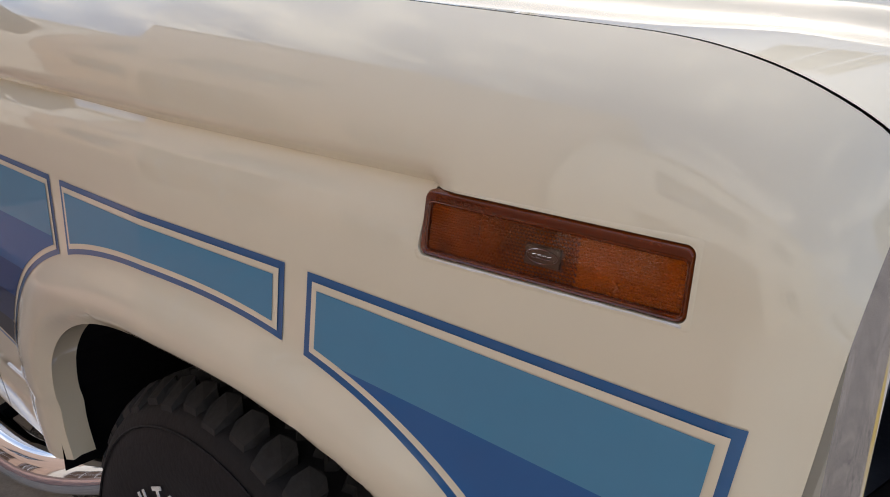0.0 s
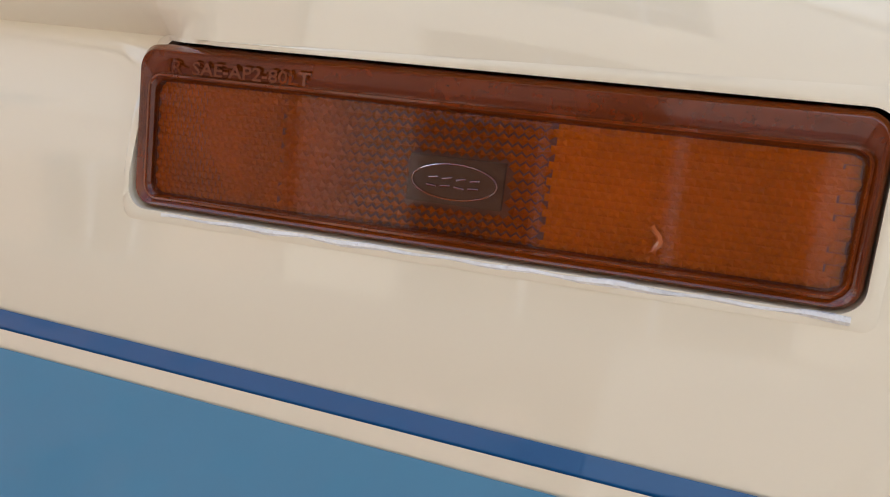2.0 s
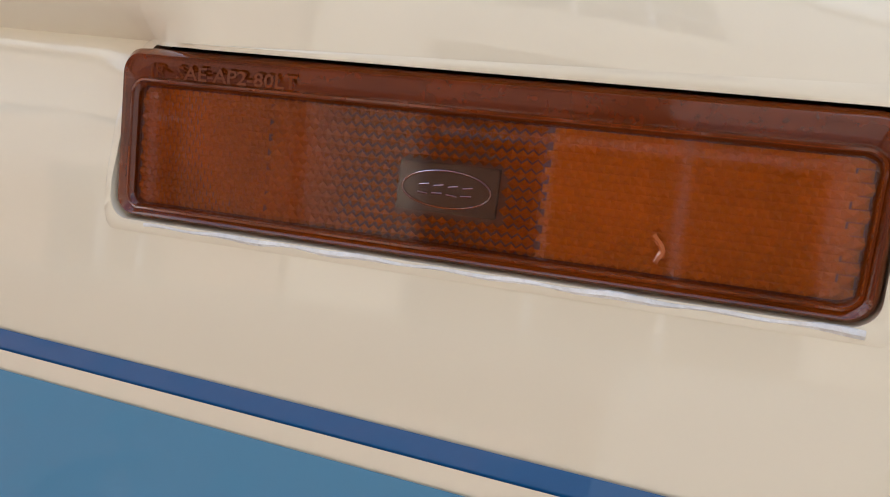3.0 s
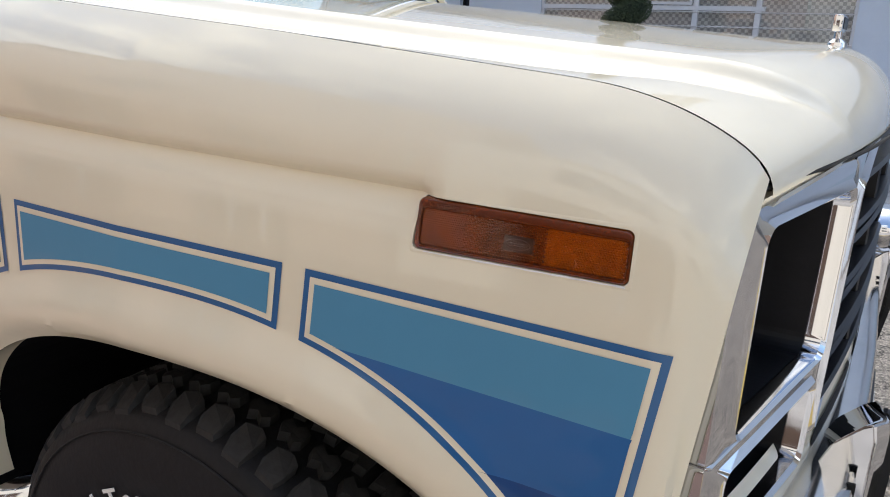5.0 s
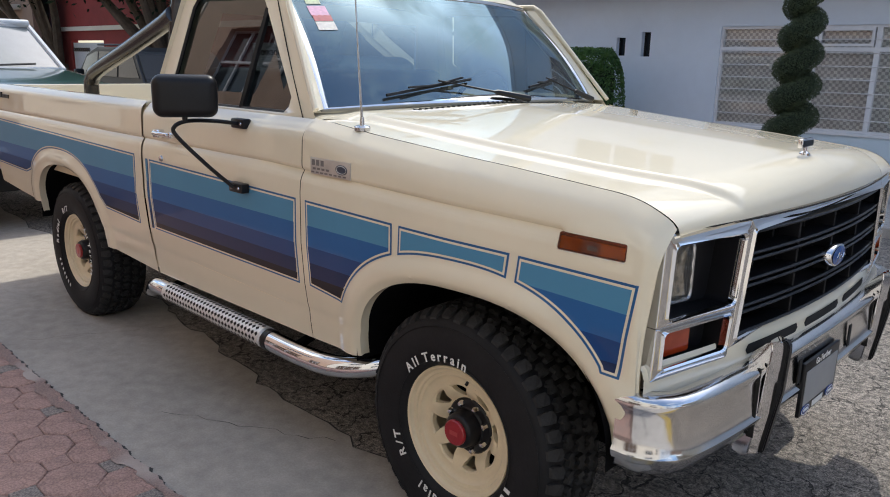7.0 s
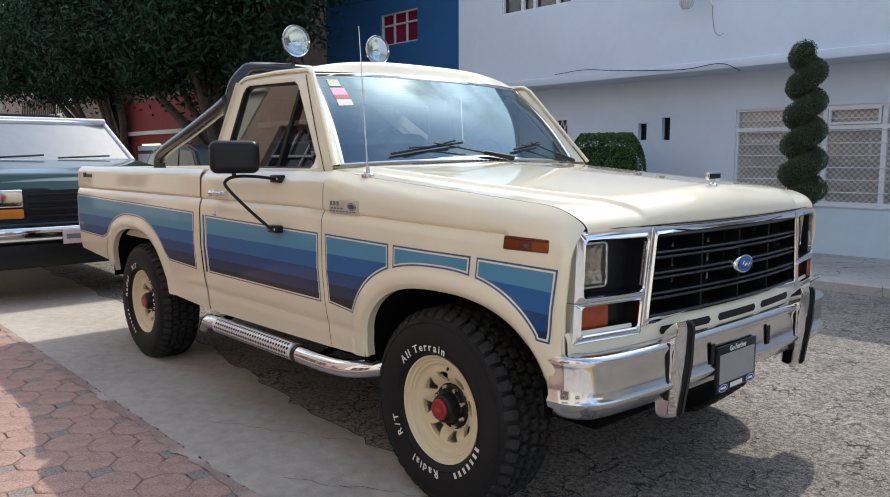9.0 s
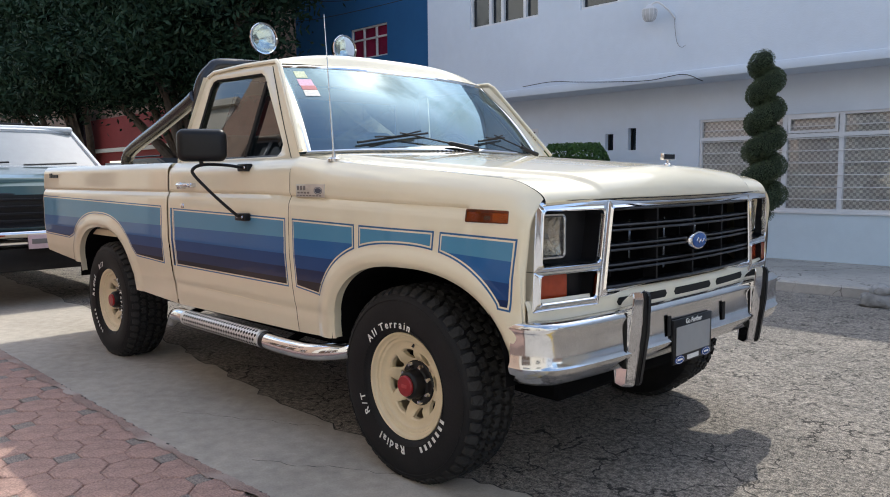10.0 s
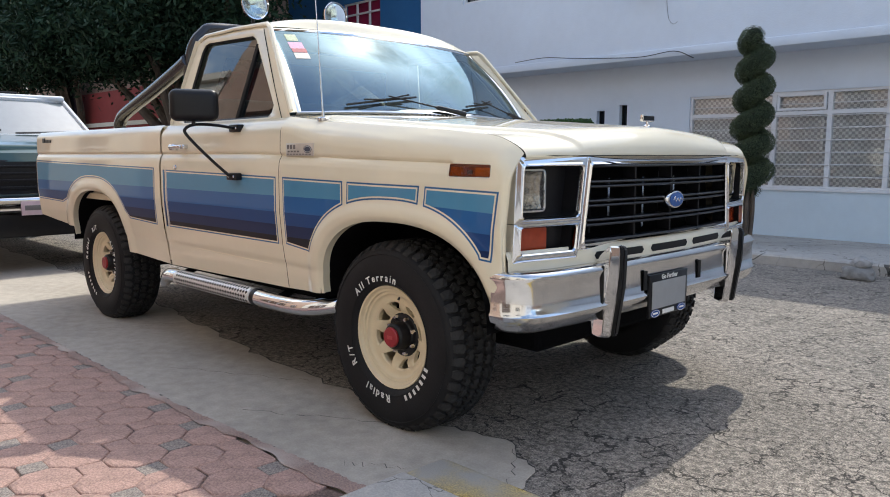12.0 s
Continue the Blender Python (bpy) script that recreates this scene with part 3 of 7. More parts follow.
# inner skins, floor, firewall
part("cab_floor", boxm(-1.88, -0.50, -0.86, 0.86, 0.50, 0.54), BLACK_MATT, truck, smooth=False)
for sgn in (-1, 1):
    ys = sorted((sgn * 0.86, sgn * 0.885))
    part("door_lining", boxm(-1.87, -0.70, *ys, 0.52, 1.258, 0.01), BLACK, truck, "dark door lining")
part("firewall", boxm(-0.56, -0.53, -0.86, 0.86, 0.50, 1.24), BLACK_MATT, truck, smooth=False)
SEAT = mat("grey_blue_cloth", (0.10, 0.14, 0.17), 0.9, var=0.2, scale=30, bump=0.1, bscale=200)
DASH = mat("teal_dashboard", (0.08, 0.14, 0.16), 0.6, var=0.15, scale=10)
part("dashboard", boxm(-1.00, -0.66, -0.83, 0.83, 1.06, 1.27, 0.03, 3), DASH, truck, "blue-grey padded dashboard")
part("bench_seat", boxm(-1.70, -1.20, -0.72, 0.72, 0.78, 0.95, 0.05, 3), SEAT, truck, "grey cloth bench seat")
part("seat_back", boxm(-1.84, -1.68, -0.72, 0.72, 0.90, 1.42, 0.05, 3), SEAT, truck)
bm = bmesh.new()
tube(bm, [(-1.12 + 0.07 * math.sin(a), 0.40 + 0.20 * math.cos(a), 1.24 + 0.185 * math.sin(a)) for a in np.linspace(0, 2 * math.pi, 33)], 0.012, 8, cap=False)
wheel_ob = part("steering_wheel", bm, BLACK, truck, "thin-rimmed black steering wheel")
bm = bmesh.new()
tube(bm, [(-1.12, 0.22, 1.24), (-1.12, 0.58, 1.24)], 0.012, 6)
tube(bm, [(-1.12, 0.40, 1.24), (-0.90, 0.40, 1.15)], 0.025, 8)
part("spokes", bm, BLACK, wheel_ob)

# load bed inside
part("bed_floor", boxm(-4.05, -1.95, -0.90, 0.90, 0.80, 0.84), PAINT_DULL, truck, smooth=False)
part("bed_front", boxm(-1.975, -1.94, -0.90, 0.90, 0.55, 1.262), PAINT, truck, smooth=False)
part("tailgate", boxm(-4.09, -4.05, -0.86, 0.86, 0.66, 1.262, 0.008), PAINT, truck, "cream tailgate")
for sgn in (-1, 1):
    ys = sorted((sgn * 0.875, sgn * 0.93))
    part("bed_rail", boxm(-4.06, -1.94, *ys, 1.245, 1.2665, 0.006), PAINT, truck)
    ys = sorted((sgn * 0.875, sgn * 0.885))
    part("bed_inner_wall", boxm(-4.06, -1.94, *ys, 0.84, 1.25), PAINT_DULL, truck, smooth=False)
    ys = sorted((sgn * 0.80, sgn * 0.955))
    part("tail_lamp", boxm(-4.115, -4.062, *ys, 0.82, 1.13, 0.008), RED_LENS, truck, "red tail lamp")
    ys = sorted((sgn * 0.60, sgn * 0.90))
    for c, a, z0, b in ARCH:
        bm = bmesh.new()
        rr = [(c + (a + 0.012) * math.copysign(abs(math.cos(t)) ** (1 / 1.2), math.cos(t)), z0 - 0.02 + (b + 0.032) * math.sin(t) ** (1 / 1.2)) for t in np.linspace(0, math.pi, 41)]
        rows = [[(x, sgn * 0.945, z) for x, z in rr], [(x, sgn * 0.56, z) for x, z in rr]]
        vs = [[bm.verts.new(p) for p in r] for r in rows]
        for k in range(40):
            bm.faces.new((vs[0][k], vs[0][k + 1], vs[1][k + 1], vs[1][k]))
        bm.faces.new(vs[1])
        part("wheel_housing", bm, BLACK_MATT, truck, "dark wheel housing", smooth=False)
bm = bmesh.new()
for s in (-1, 1):
    box(bm, -4.0, 0.55, s * 0.42 - 0.04, s * 0.42 + 0.04, 0.46, 0.60)
part("chassis_frame", bm, BLACK_MATT, truck, smooth=False)
bm = bmesh.new()
tube(bm, [(0, -0.75, 0.37), (0, 0.75, 0.37)], 0.045, 10)
part("front_axle", bm, BLACK_MATT, truck)
bm = bmesh.new()
tube(bm, [(WB, -0.75, 0.37), (WB, 0.75, 0.37)], 0.05, 10)
part("rear_axle", bm, BLACK_MATT, truck)
bm = bmesh.new()
tube(bm, [(WB + 0.05, -0.78, 0.36), (WB - 0.28, -0.66, 0.82)], 0.028, 8)
part("shock_absorber", bm, BLACK, truck)
part("floor_pan", boxm(-2.35, -0.52, -0.84, 0.84, 0.44, 0.47), BLACK_MATT, truck, smooth=False)
part("crossmember", boxm(0.22, 0.50, -0.60, 0.60, 0.34, 0.50, 0.02), BLACK_MATT, truck, smooth=False)
part("engine_bay_floor", boxm(-0.5, 0.56, -0.55, 0.55, 0.50, 0.90), BLACK_MATT, truck, smooth=False)

# ---------------- stripes on the side ----------------


def offset_poly(pts, d):
    """The closed outline (counter-clockwise) moved inward by d."""
    out, n = [], len(pts)
    for k in range(n):
        p, q, r = (Vector(pts[(k + j) % n]) for j in (-1, 0, 1))
        a, b = (q - p).normalized(), (r - q).normalized()
        na, nb = Vector((-a.y, a.x)), Vector((-b.y, b.x))
        m = (na + nb)
        m = m / max(0.35, (1 + na.dot(nb)))
        out.append(tuple(q + m * d))
    return out


def span(pts, x):
    zs = []
    n = len(pts)
    for k in range(n):
        (xa, za), (xb, zb) = pts[k], pts[(k + 1) % n]
        if min(xa, xb) - 1e-9 <= x <= max(xa, xb) + 1e-9:
            if abs(xb - xa) < 1e-9:
                zs += [za, zb]
            else:
                zs.append(za + (zb - za) * (x - xa) / (xb - xa))
    return (min(zs), max(zs)) if zs else (0, 0)


def decal(pts, panel, off, low=-9.0, high=9.0, sgn=-1):
    """A film that lies on the body's side inside an outline, between two heights, which sink towards the nose."""
    lo, hi = min(p[0] for p in pts), max(p[0] for p in pts)
    xs = sorted({round(p[0], 5) for p in pts} | {v for v in columns(round(lo, 5), round(hi, 5)) if lo <= v <= hi})
    xs = sorted({*xs, *(round(float(v), 5) for v in np.arange(max(lo, 0.54), hi, 0.0012))})
    top, inset, fall = panel
    bm = bmesh.new()
    prev = None
    for x in xs:
        a, b = span(pts, min(max(x, lo + 1e-6), hi - 1e-6))
        z0, z1 = low - 0.045 * max(0.0, x - 0.25), high - 0.045 * max(0.0, x - 0.25)
        a, b = min(max(a, z0), z1), max(min(b, z1), z0)
        if b < a:
            a = b = max(min(b, z1), z0)
        col = []
        for z in (a, *(min(b, max(a, lv)) for lv in LEVELS), b):
            col.append(bm.verts.new((x, sgn * (side_y(x, z, top(x), inset, fall) + off), z)))
        if prev:
            for k in range(len(col) - 1):
                bm.faces.new((prev[k], col[k], col[k + 1], prev[k + 1]))
        prev = col
    bmesh.ops.remove_doubles(bm, verts=bm.verts[:], dist=1e-5)
    bmesh.ops.dissolve_degenerate(bm, edges=bm.edges[:], dist=1e-6)
    bmesh.ops.recalc_face_normals(bm, faces=bm.faces[:])
    return bm


def arch_curve(c, x0, x1, rear, front, high, n=24):
    """Points along the stripe's edge that runs round a wheel opening."""
    cc, _, z0, _ = c
    pts = []
    for x in np.linspace(x0, x1, n):
        f = min(1.0, abs(x - cc) / (front if x > cc else rear))
        pts.append((float(x), z0 + high * (1 - f ** 2.4) ** (1 / 2.4)))
    return pts


F, Rr = ARCH
A1 = arch_curve(F, -0.470, -0.222, 0.563, 0.511, 0.433)
A2 = arch_curve(F, -0.196, 0.2163, 0.563, 0.511, 0.430)
A3 = [p for p in arch_curve(F, 0.2437, 0.53, 0.563, 0.522, 0.430, 40) if p[1] > 0.752]
B1 = [p for p in arch_curve(Rr, -3.52, -2.39, 0.572, 0.572, 0.435, 60) if p[1] > (0.775 if p[0] < -3 else 0.735)]
PANELS = (
    ("wing", WING, [(-0.662, 0.700), (-0.480, 0.680), *A1, (-0.222, 0.9958), (-0.665, 1.004)]),
    ("wing", WING, [*A2, (0.2248, 0.9891), (-0.193, 0.9944)]),
    ("wing", WING, [*A3, (0.513, 0.741), (0.560, 0.735), (0.5922, 0.9786), (0.2523, 0.9879)]),
    ("door", DOOR, [(-1.845, 0.700), (-0.722, 0.695), (-0.718, 1.004), (-1.842, 1.020)]),
    ("door", DOOR, [(-1.882, 0.700), (-1.858, 0.700), (-1.856, 1.020), (-1.880, 1.020)]),
    ("bed", BED, [(-4.062, 0.775), (-3.545, 0.765), *B1, (-2.385, 0.715), (-2.00, 0.700), (-1.990, 1.030), (-4.062, 1.062)]),
)
BANDS = (9.0, 0.918, 0.845, 0.787, 0.735, -9.0)
for name, panel, pts in PANELS:
    owner = {"wing": near_wing, "door": near_door, "bed": near_bed}[name]
    part("stripe_outline", decal(pts, panel, 0.0008), STRIPE_LINE, owner, "thin blue outline of the stripe")
    w = 0.0066
    if pts[1][0] - pts[0][0] > 0.06 or name != "door":
        inner = offset_poly(pts, w)
        part("stripe_gap", decal(inner, panel, 0.0015), PAINT, owner, "cream pinstripe")
        fill = offset_poly(pts, w * 1.95)
        zs = [p[1] for p in fill]
        for k in range(5):
            if BANDS[k] > min(zs) and BANDS[k + 1] < max(zs):
                part("stripe_band", decal(fill, panel, 0.0022, BANDS[k + 1], BANDS[k]), STRIPES[k], owner)
    else:
        for k in range(5):
            part("stripe_band", decal(offset_poly(pts, 0.005), panel, 0.0016, BANDS[k + 1], BANDS[k]), STRIPES[k], owner)

# ---------------- front end ----------------


def fp(y, z, off=0.0):
    """A place on the front face; the pillars beside the grille lean."""
    if 0.50 < abs(y) < 0.62:
        y += math.copysign(0.045, y) * (1.09 - z) / 0.36
    if abs(y) > 0.80:
        y += math.copysign(0.013, y) * (1.09 - z) / 0.35
    return (face_x(y) + 0.012 + off, y, z)


def front_ring(outer, inner, r_out, r_in, deep):
    """A bright moulded frame with an opening and its inner walls."""
    bm = bmesh.new()
    n = 6
    o, i0 = rrect(*outer, r_out, n), rrect(*inner, r_in, n)
    m1 = [(p[0] * 0.85 + q[0] * 0.15, p[1] * 0.85 + q[1] * 0.15) for p, q in zip(o, i0)]
    m2 = [(p[0] * 0.42 + q[0] * 0.58, p[1] * 0.42 + q[1] * 0.58) for p, q in zip(o, i0)]
    m3 = [(p[0] * 0.15 + q[0] * 0.85, p[1] * 0.15 + q[1] * 0.85) for p, q in zip(o, i0)]
    rings = [[bm.verts.new(fp(y, z, d)) for y, z in ring] for ring, d in ((o, -0.045), (o, -0.003), (m1, 0.0), (m2, 0.001), (m3, 0.008), (i0, 0.003), (i0, -0.014))]
    k = len(o)
    for a, b in zip(rings, rings[1:]):
        for j in range(k):
            bm.faces.new((a[j], a[(j + 1) % k], b[(j + 1) % k], b[j]))
    bmesh.ops.recalc_face_normals(bm, faces=bm.faces[:])
    return bm


def front_fill(rect, r, off):
    bm = bmesh.new()
    bm.faces.new([bm.verts.new(fp(y, z, off)) for y, z in rrect(*rect, r, 5)])
    bmesh.ops.triangulate(bm, faces=bm.faces[:])
    bmesh.ops.recalc_face_normals(bm, faces=bm.faces[:])
    return bm


def front_well(rect, r, deep):
    """A dark open box behind an opening."""
    bm = bmesh.new()
    pts = rrect(*rect, r, 6)
    a = [bm.verts.new(fp(y, z, -0.013)) for y, z in pts]
    b = [bm.verts.new(fp(y, z, -deep)) for y, z in pts]
    for k in range(len(pts)):
        bm.faces.new((a[k], a[(k + 1) % len(pts)], b[(k + 1) % len(pts)], b[k]))
    bm.faces.new(b)
    return bm


def ysort(s, a, b):
    return tuple(sorted((s * a, s * b)))


for s in (-1, 1):
    bezel = part("headlamp_bezel", front_ring((*ysort(s, 0.886, 0.556), 0.8665, 1.094), (*ysort(s, 0.856, 0.578), 0.882, 1.064), 0.005, 0.020, 0.035), CHROME, truck, "chrome headlamp surround")
    part("panel", front_well((*ysort(s, 0.856, 0.578), 0.882, 1.064), 0.020, 0.075), BLACK, bezel, "black panel beside the lamp", smooth=False)
    bezel2 = part("indicator_bezel", front_ring((*ysort(s, 0.886, 0.556), 0.733, 0.8665), (*ysort(s, 0.860, 0.583), 0.762, 0.853), 0.005, 0.014, 0.035), CHROME, truck, "chrome indicator surround")
    part("panel", front_well((*ysort(s, 0.860, 0.583), 0.762, 0.853), 0.014, 0.060), BLACK, bezel2, smooth=False)
    bm = bmesh.new()
    y0, y1 = ysort(s, 0.856, 0.712)
    prism(bm, rrect(y0, y1, 0.768, 0.846, 0.006), lambda y, z: fp(y, z, -0.058), lambda y, z: fp(y, z, -0.040))
    part("indicator_lens", bm, RED_LENS, bezel2, "orange-red indicator lens")
    # headlamp: reflector, glass and rim
    y0, y1 = ysort(s, 0.855, 0.716)
    cy, cz, hw, hh = (y0 + y1) / 2, 0.977, 0.0695, 0.070
    bm = bmesh.new()
    grid(bm, [[fp(cy + hw * 0.92 * u, cz + hh * 0.92 * v, -0.055 - 0.017 * (1 - 0.5 * (u * u + v * v))) for u in np.linspace(-1, 1, 13)] for v in np.linspace(-1, 1, 13)])
    lamp = part("headlamp", bm, LAMP_MIRROR, bezel, "rectangular headlamp with a bright reflector")
    part("bulb_shield", lathe(bmesh.new(), [(0.0001, 0.0), (0.011, 0.0), (0.012, -0.004), (0.010, -0.012)], 14, axis="x", centre=tuple(fp(cy, cz, -0.056))), STEEL, bezel)
    bm = bmesh.new()
    grid(bm, [[fp(cy + hw * u, cz + hh * v, 0.006 * (1 - u * u) * (1 - v * v) - 0.048 + 0.0022 * abs(math.sin(u * 9)) + 0.0012 * math.sin(v * 11 + 2 * u)) for u in np.linspace(-1, 1, 57)] for v in np.linspace(-1, 1, 33)])
    part("lens", bm, glass("fluted_lamp_glass", (0.80, 0.79, 0.76), rough=0.03, dust=0.035), bezel, "fluted headlamp glass").visible_shadow = False
    bm = bmesh.new()
    ring = rrect(y0 - 0.002, y1 + 0.002, cz - hh - 0.002, cz + hh + 0.002, 0.016, 6)
    pts = [fp(y, z, -0.050) for y, z in ring]
    tube(bm, [*pts, pts[0]], 0.006, 6, cap=False)
    part("retaining_ring", bm, STEEL, bezel)

part("frame_gap", tube(bmesh.new(), [fp(y, 1.0985, -0.0035) for y in np.linspace(-0.868, 0.868, 60)], 0.0026, 6), GAP, truck, "dark gap between bonnet and chrome frame")
surround = part("grille_surround", front_ring((-0.556, 0.556, 0.757, 1.096), (-0.536, 0.536, 0.783, 1.064), 0.005, 0.012, 0.03), CHROME, truck, "chrome grille surround")
grille = part("grille_back", front_fill((-0.553, 0.553, 0.762, 1.09), 0.008, -0.10), BLACK_MATT, truck, "dark grille recess", smooth=False)
for k in range(1, 4):
    z = 0.784 + 0.281 * k / 4
    for dz in (-0.0085, 0.0085):
        bm = bmesh.new()
        rows = [[fp(y, z + dz + b * 0.0058, a) for a, b in ((-0.06, -1), (-0.004, -0.8), (0.0, 0), (-0.004, 0.8), (-0.06, 1))] for y in np.linspace(-0.534, 0.534, 40)]
        grid(bm, rows)
        part("crossbar", bm, BLACK, grille)
for z in (0.787, 1.061):
    bm = bmesh.new()
    rows = [[fp(y, z + b * 0.006, a) for a, b in ((-0.06, -1), (-0.006, -0.8), (-0.002, 0), (-0.006, 0.8), (-0.06, 1))] for y in np.linspace(-0.534, 0.534, 40)]
    grid(bm, rows)
    part("crossbar", bm, BLACK, grille)
for k in range(-2, 3):
    y = k * 0.262
    bm = bmesh.new()
    if abs(k) == 2:
        rows = [[fp(math.copysign(0.540, y) + b * 0.006, z, a) for a, b in ((-0.06, -1), (-0.006, -0.6), (-0.004, 0.6), (-0.06, 1))] for z in np.linspace(0.780, 1.066, 5)]
    else:
        rows = [[fp(y + b * 0.006, z, a - 0.004) for a, b in ((-0.06, -1), (-0.006, -0.6), (-0.004, 0.6), (-0.06, 1))] for z in np.linspace(0.780, 1.066, 5)]
    grid(bm, rows)
    part("upright", bm, BLACK, grille)
for k in range(7):
    y = -0.40 + k * 0.13
    part("radiator_stay", boxm(0.575, 0.58, y, y + 0.014, 0.80 + 0.06 * (k % 3), 1.06 - 0.05 * (k % 2)), STEEL if k % 2 else BLACK, grille, smooth=False)
# oval emblem without lettering
bm = bmesh.new()
lathe(bm, [(0.0001, 0.020), (0.5, 0.019), (0.80, 0.018), (0.93, 0.016), (1.0, 0.008), (1.0, -0.012)], 40, axis="x")
for v in bm.verts:
    v.co = Vector((0.716 + v.co.x, v.co.y * 0.068, 0.921 + v.co.z * 0.037))
emblem = part("emblem", bm, CHROME, truck, "oval chrome emblem with a blue field")
bm = bmesh.new()
lathe(bm, [(0.0001, 0.0225), (0.45, 0.022), (0.80, 0.0195)], 40, axis="x")
for v in bm.verts:
    v.co = Vector((0.716 + v.co.x, v.co.y * 0.068, 0.921 + v.co.z * 0.037))
field = part("field", bm, EMBLEM_BLUE, emblem, "blue oval field")
bm = bmesh.new()
tube(bm, smoothed([(0.741, -0.036, 0.920), (0.742, -0.024, 0.934), (0.742, -0.018, 0.914), (0.742, -0.004, 0.926), (0.742, 0.008, 0.914), (0.742, 0.020, 0.926), (0.741, 0.036, 0.918)], 5), 0.0022, 5)
part("mark", bm, CHROME, emblem)

# valance with cooling slots
bm = bmesh.new()
ys = np.linspace(-0.916, 0.916, 61)
grid(bm, [[(face_x(y) + 0.004 + o, y, z) for y in ys] for o, z in ((-0.014, 0.772), (-0.004, 0.762), (0.003, 0.742), (0.004, 0.712), (0.0, 0.68), (-0.02, 0.63))])
valance = part("valance", bm, PAINT, truck, "cream panel below the grille")
for y0, y1 in ((-0.505, -0.20), (-0.15, 0.15), (0.20, 0.505)):
    bm = bmesh.new()
    rows = []
    for y in np.linspace(y0, y1, 30):
        h = 0.0145 * min(1.0, max(0.0, 1 - max(0.0, 0.0145 - min(y - y0, y1 - y)) ** 2 / 0.0145 ** 2)) ** 0.5
        rows.append([(face_x(y) + 0.0085, y, 0.731 - h), (face_x(y) + 0.0095, y, 0.731), (face_x(y) + 0.0085, y, 0.731 + h)])
    grid(bm, rows)
    part("cooling_slot", bm, GAP, valance, smooth=False)

# bumper
PLAN = [(0.555, -0.938), (0.615, -0.932), (0.668, -0.90), (0.700, -0.84), (0.720, -0.70), (0.735, -0.45), (0.742, 0.0)]
half = [Vector((x, y)) for x, y, _ in (tuple(p) for p in smoothed([(x, y, 0) for x, y in PLAN], 7))]
line = half + [Vector((p.x, -p.y)) for p in half[-2::-1]]
SECTION = [(-0.075, 0.690), (-0.045, 0.708), (-0.012, 0.706), (0.004, 0.696), (0.008, 0.684), (0.004, 0.672), (0.000, 0.655), (0.001, 0.600), (0.003, 0.566), (0.012, 0.553), (0.008, 0.540), (-0.010, 0.505), (-0.030, 0.493), (-0.06, 0.497)]


def swept(line, section):
    bm = bmesh.new()
    rows = []
    for k, p in enumerate(line):
        d = (line[min(k + 1, len(line) - 1)] - line[max(k - 1, 0)]).normalized()
        nrm = Vector((d.y, -d.x))
        rows.append([(p.x + nrm.x * o, p.y + nrm.y * o, z) for o, z in section])
    return grid(bm, rows)


bumper = part("bumper", swept(line, SECTION), CHROME_WORN, truck, "wrap-around chrome front bumper", angle=40)
part("bumper_inside", swept([p - Vector((0.012, 0)) for p in line[3:-3]], [(-0.02, 0.69), (-0.012, 0.60), (-0.02, 0.50)]), BLACK_MATT, bumper)
for y in (-0.462, 0.535):
    bm = bmesh.new()
    # a wedge: broad at the bumper, narrow at the rubber face, leaning back below
    back = [(0.690, 0.700), (0.705, 0.735), (0.735, 0.765), (0.748, 0.772), (0.752, 0.750), (0.748, 0.620), (0.722, 0.436), (0.705, 0.424), (0.675, 0.432), (0.680, 0.520)]
    front = [(0.725, 0.706), (0.738, 0.744), (0.757, 0.770), (0.764, 0.768), (0.768, 0.745), (0.764, 0.620), (0.736, 0.428), (0.726, 0.418), (0.700, 0.424), (0.712, 0.520)]
    va = [bm.verts.new((x, y - 0.040 - 0.022 * smooth01((0.70 - abs(z - 0.60) * 2 - 0.36) / 0.3), z)) for x, z in back]
    vb = [bm.verts.new((x, y - 0.006, z)) for x, z in front]
    vc = [bm.verts.new((x, y + 0.040, z)) for x, z in back]
    for u, w in ((va, vb), (vb, vc)):
        for k in range(10):
            bm.faces.new((u[k], u[(k + 1) % 10], w[(k + 1) % 10], w[k]))
    bm.faces.new(va[::-1])
    bm.faces.new(vc)
    bmesh.ops.recalc_face_normals(bm, faces=bm.faces[:])
    bmesh.ops.bevel(bm, geom=bm.edges[:], offset=0.003, segments=2, affect="EDGES")
    guard = part("bumper_guard", bm, CHROME, truck, "chrome bumper guard with a black rubber face")
    bm = bmesh.new()
    prism(bm, [(0.752, 0.766), (0.764, 0.770), (0.776, 0.760), (0.779, 0.745), (0.775, 0.620), (0.747, 0.432), (0.738, 0.422), (0.726, 0.426), (0.752, 0.620)],
          lambda x, z: (x, y + 0.008, z), lambda x, z: (x, y + 0.033, z))
    bmesh.ops.bevel(bm, geom=bm.edges[:], offset=0.004, segments=2, affect="EDGES")
    part("rubber_face", bm, BLACK, guard, "black rubber strip")
    part("guard_gap", boxm(0.722, 0.740, y - 0.068, y - 0.063, 0.50, 0.70), GAP, bumper, smooth=False)
for y in (-0.245, 0.20):
    part("bumper_slot", boxm(0.744, 0.7485, y - 0.012, y + 0.012, 0.575, 0.652, 0.002), GAP, bumper, smooth=False)

# number plate holder with a blank plate
holder = part("plate_frame", boxm(0.744, 0.756, -0.226, 0.078, 0.458, 0.632, 0.004), BLACK, truck, "black plate frame")
part("plate", boxm(0.7555, 0.758, -0.208, 0.060, 0.492, 0.602, 0.001), PLATE_GREY, holder, "blank grey number plate", smooth=False)


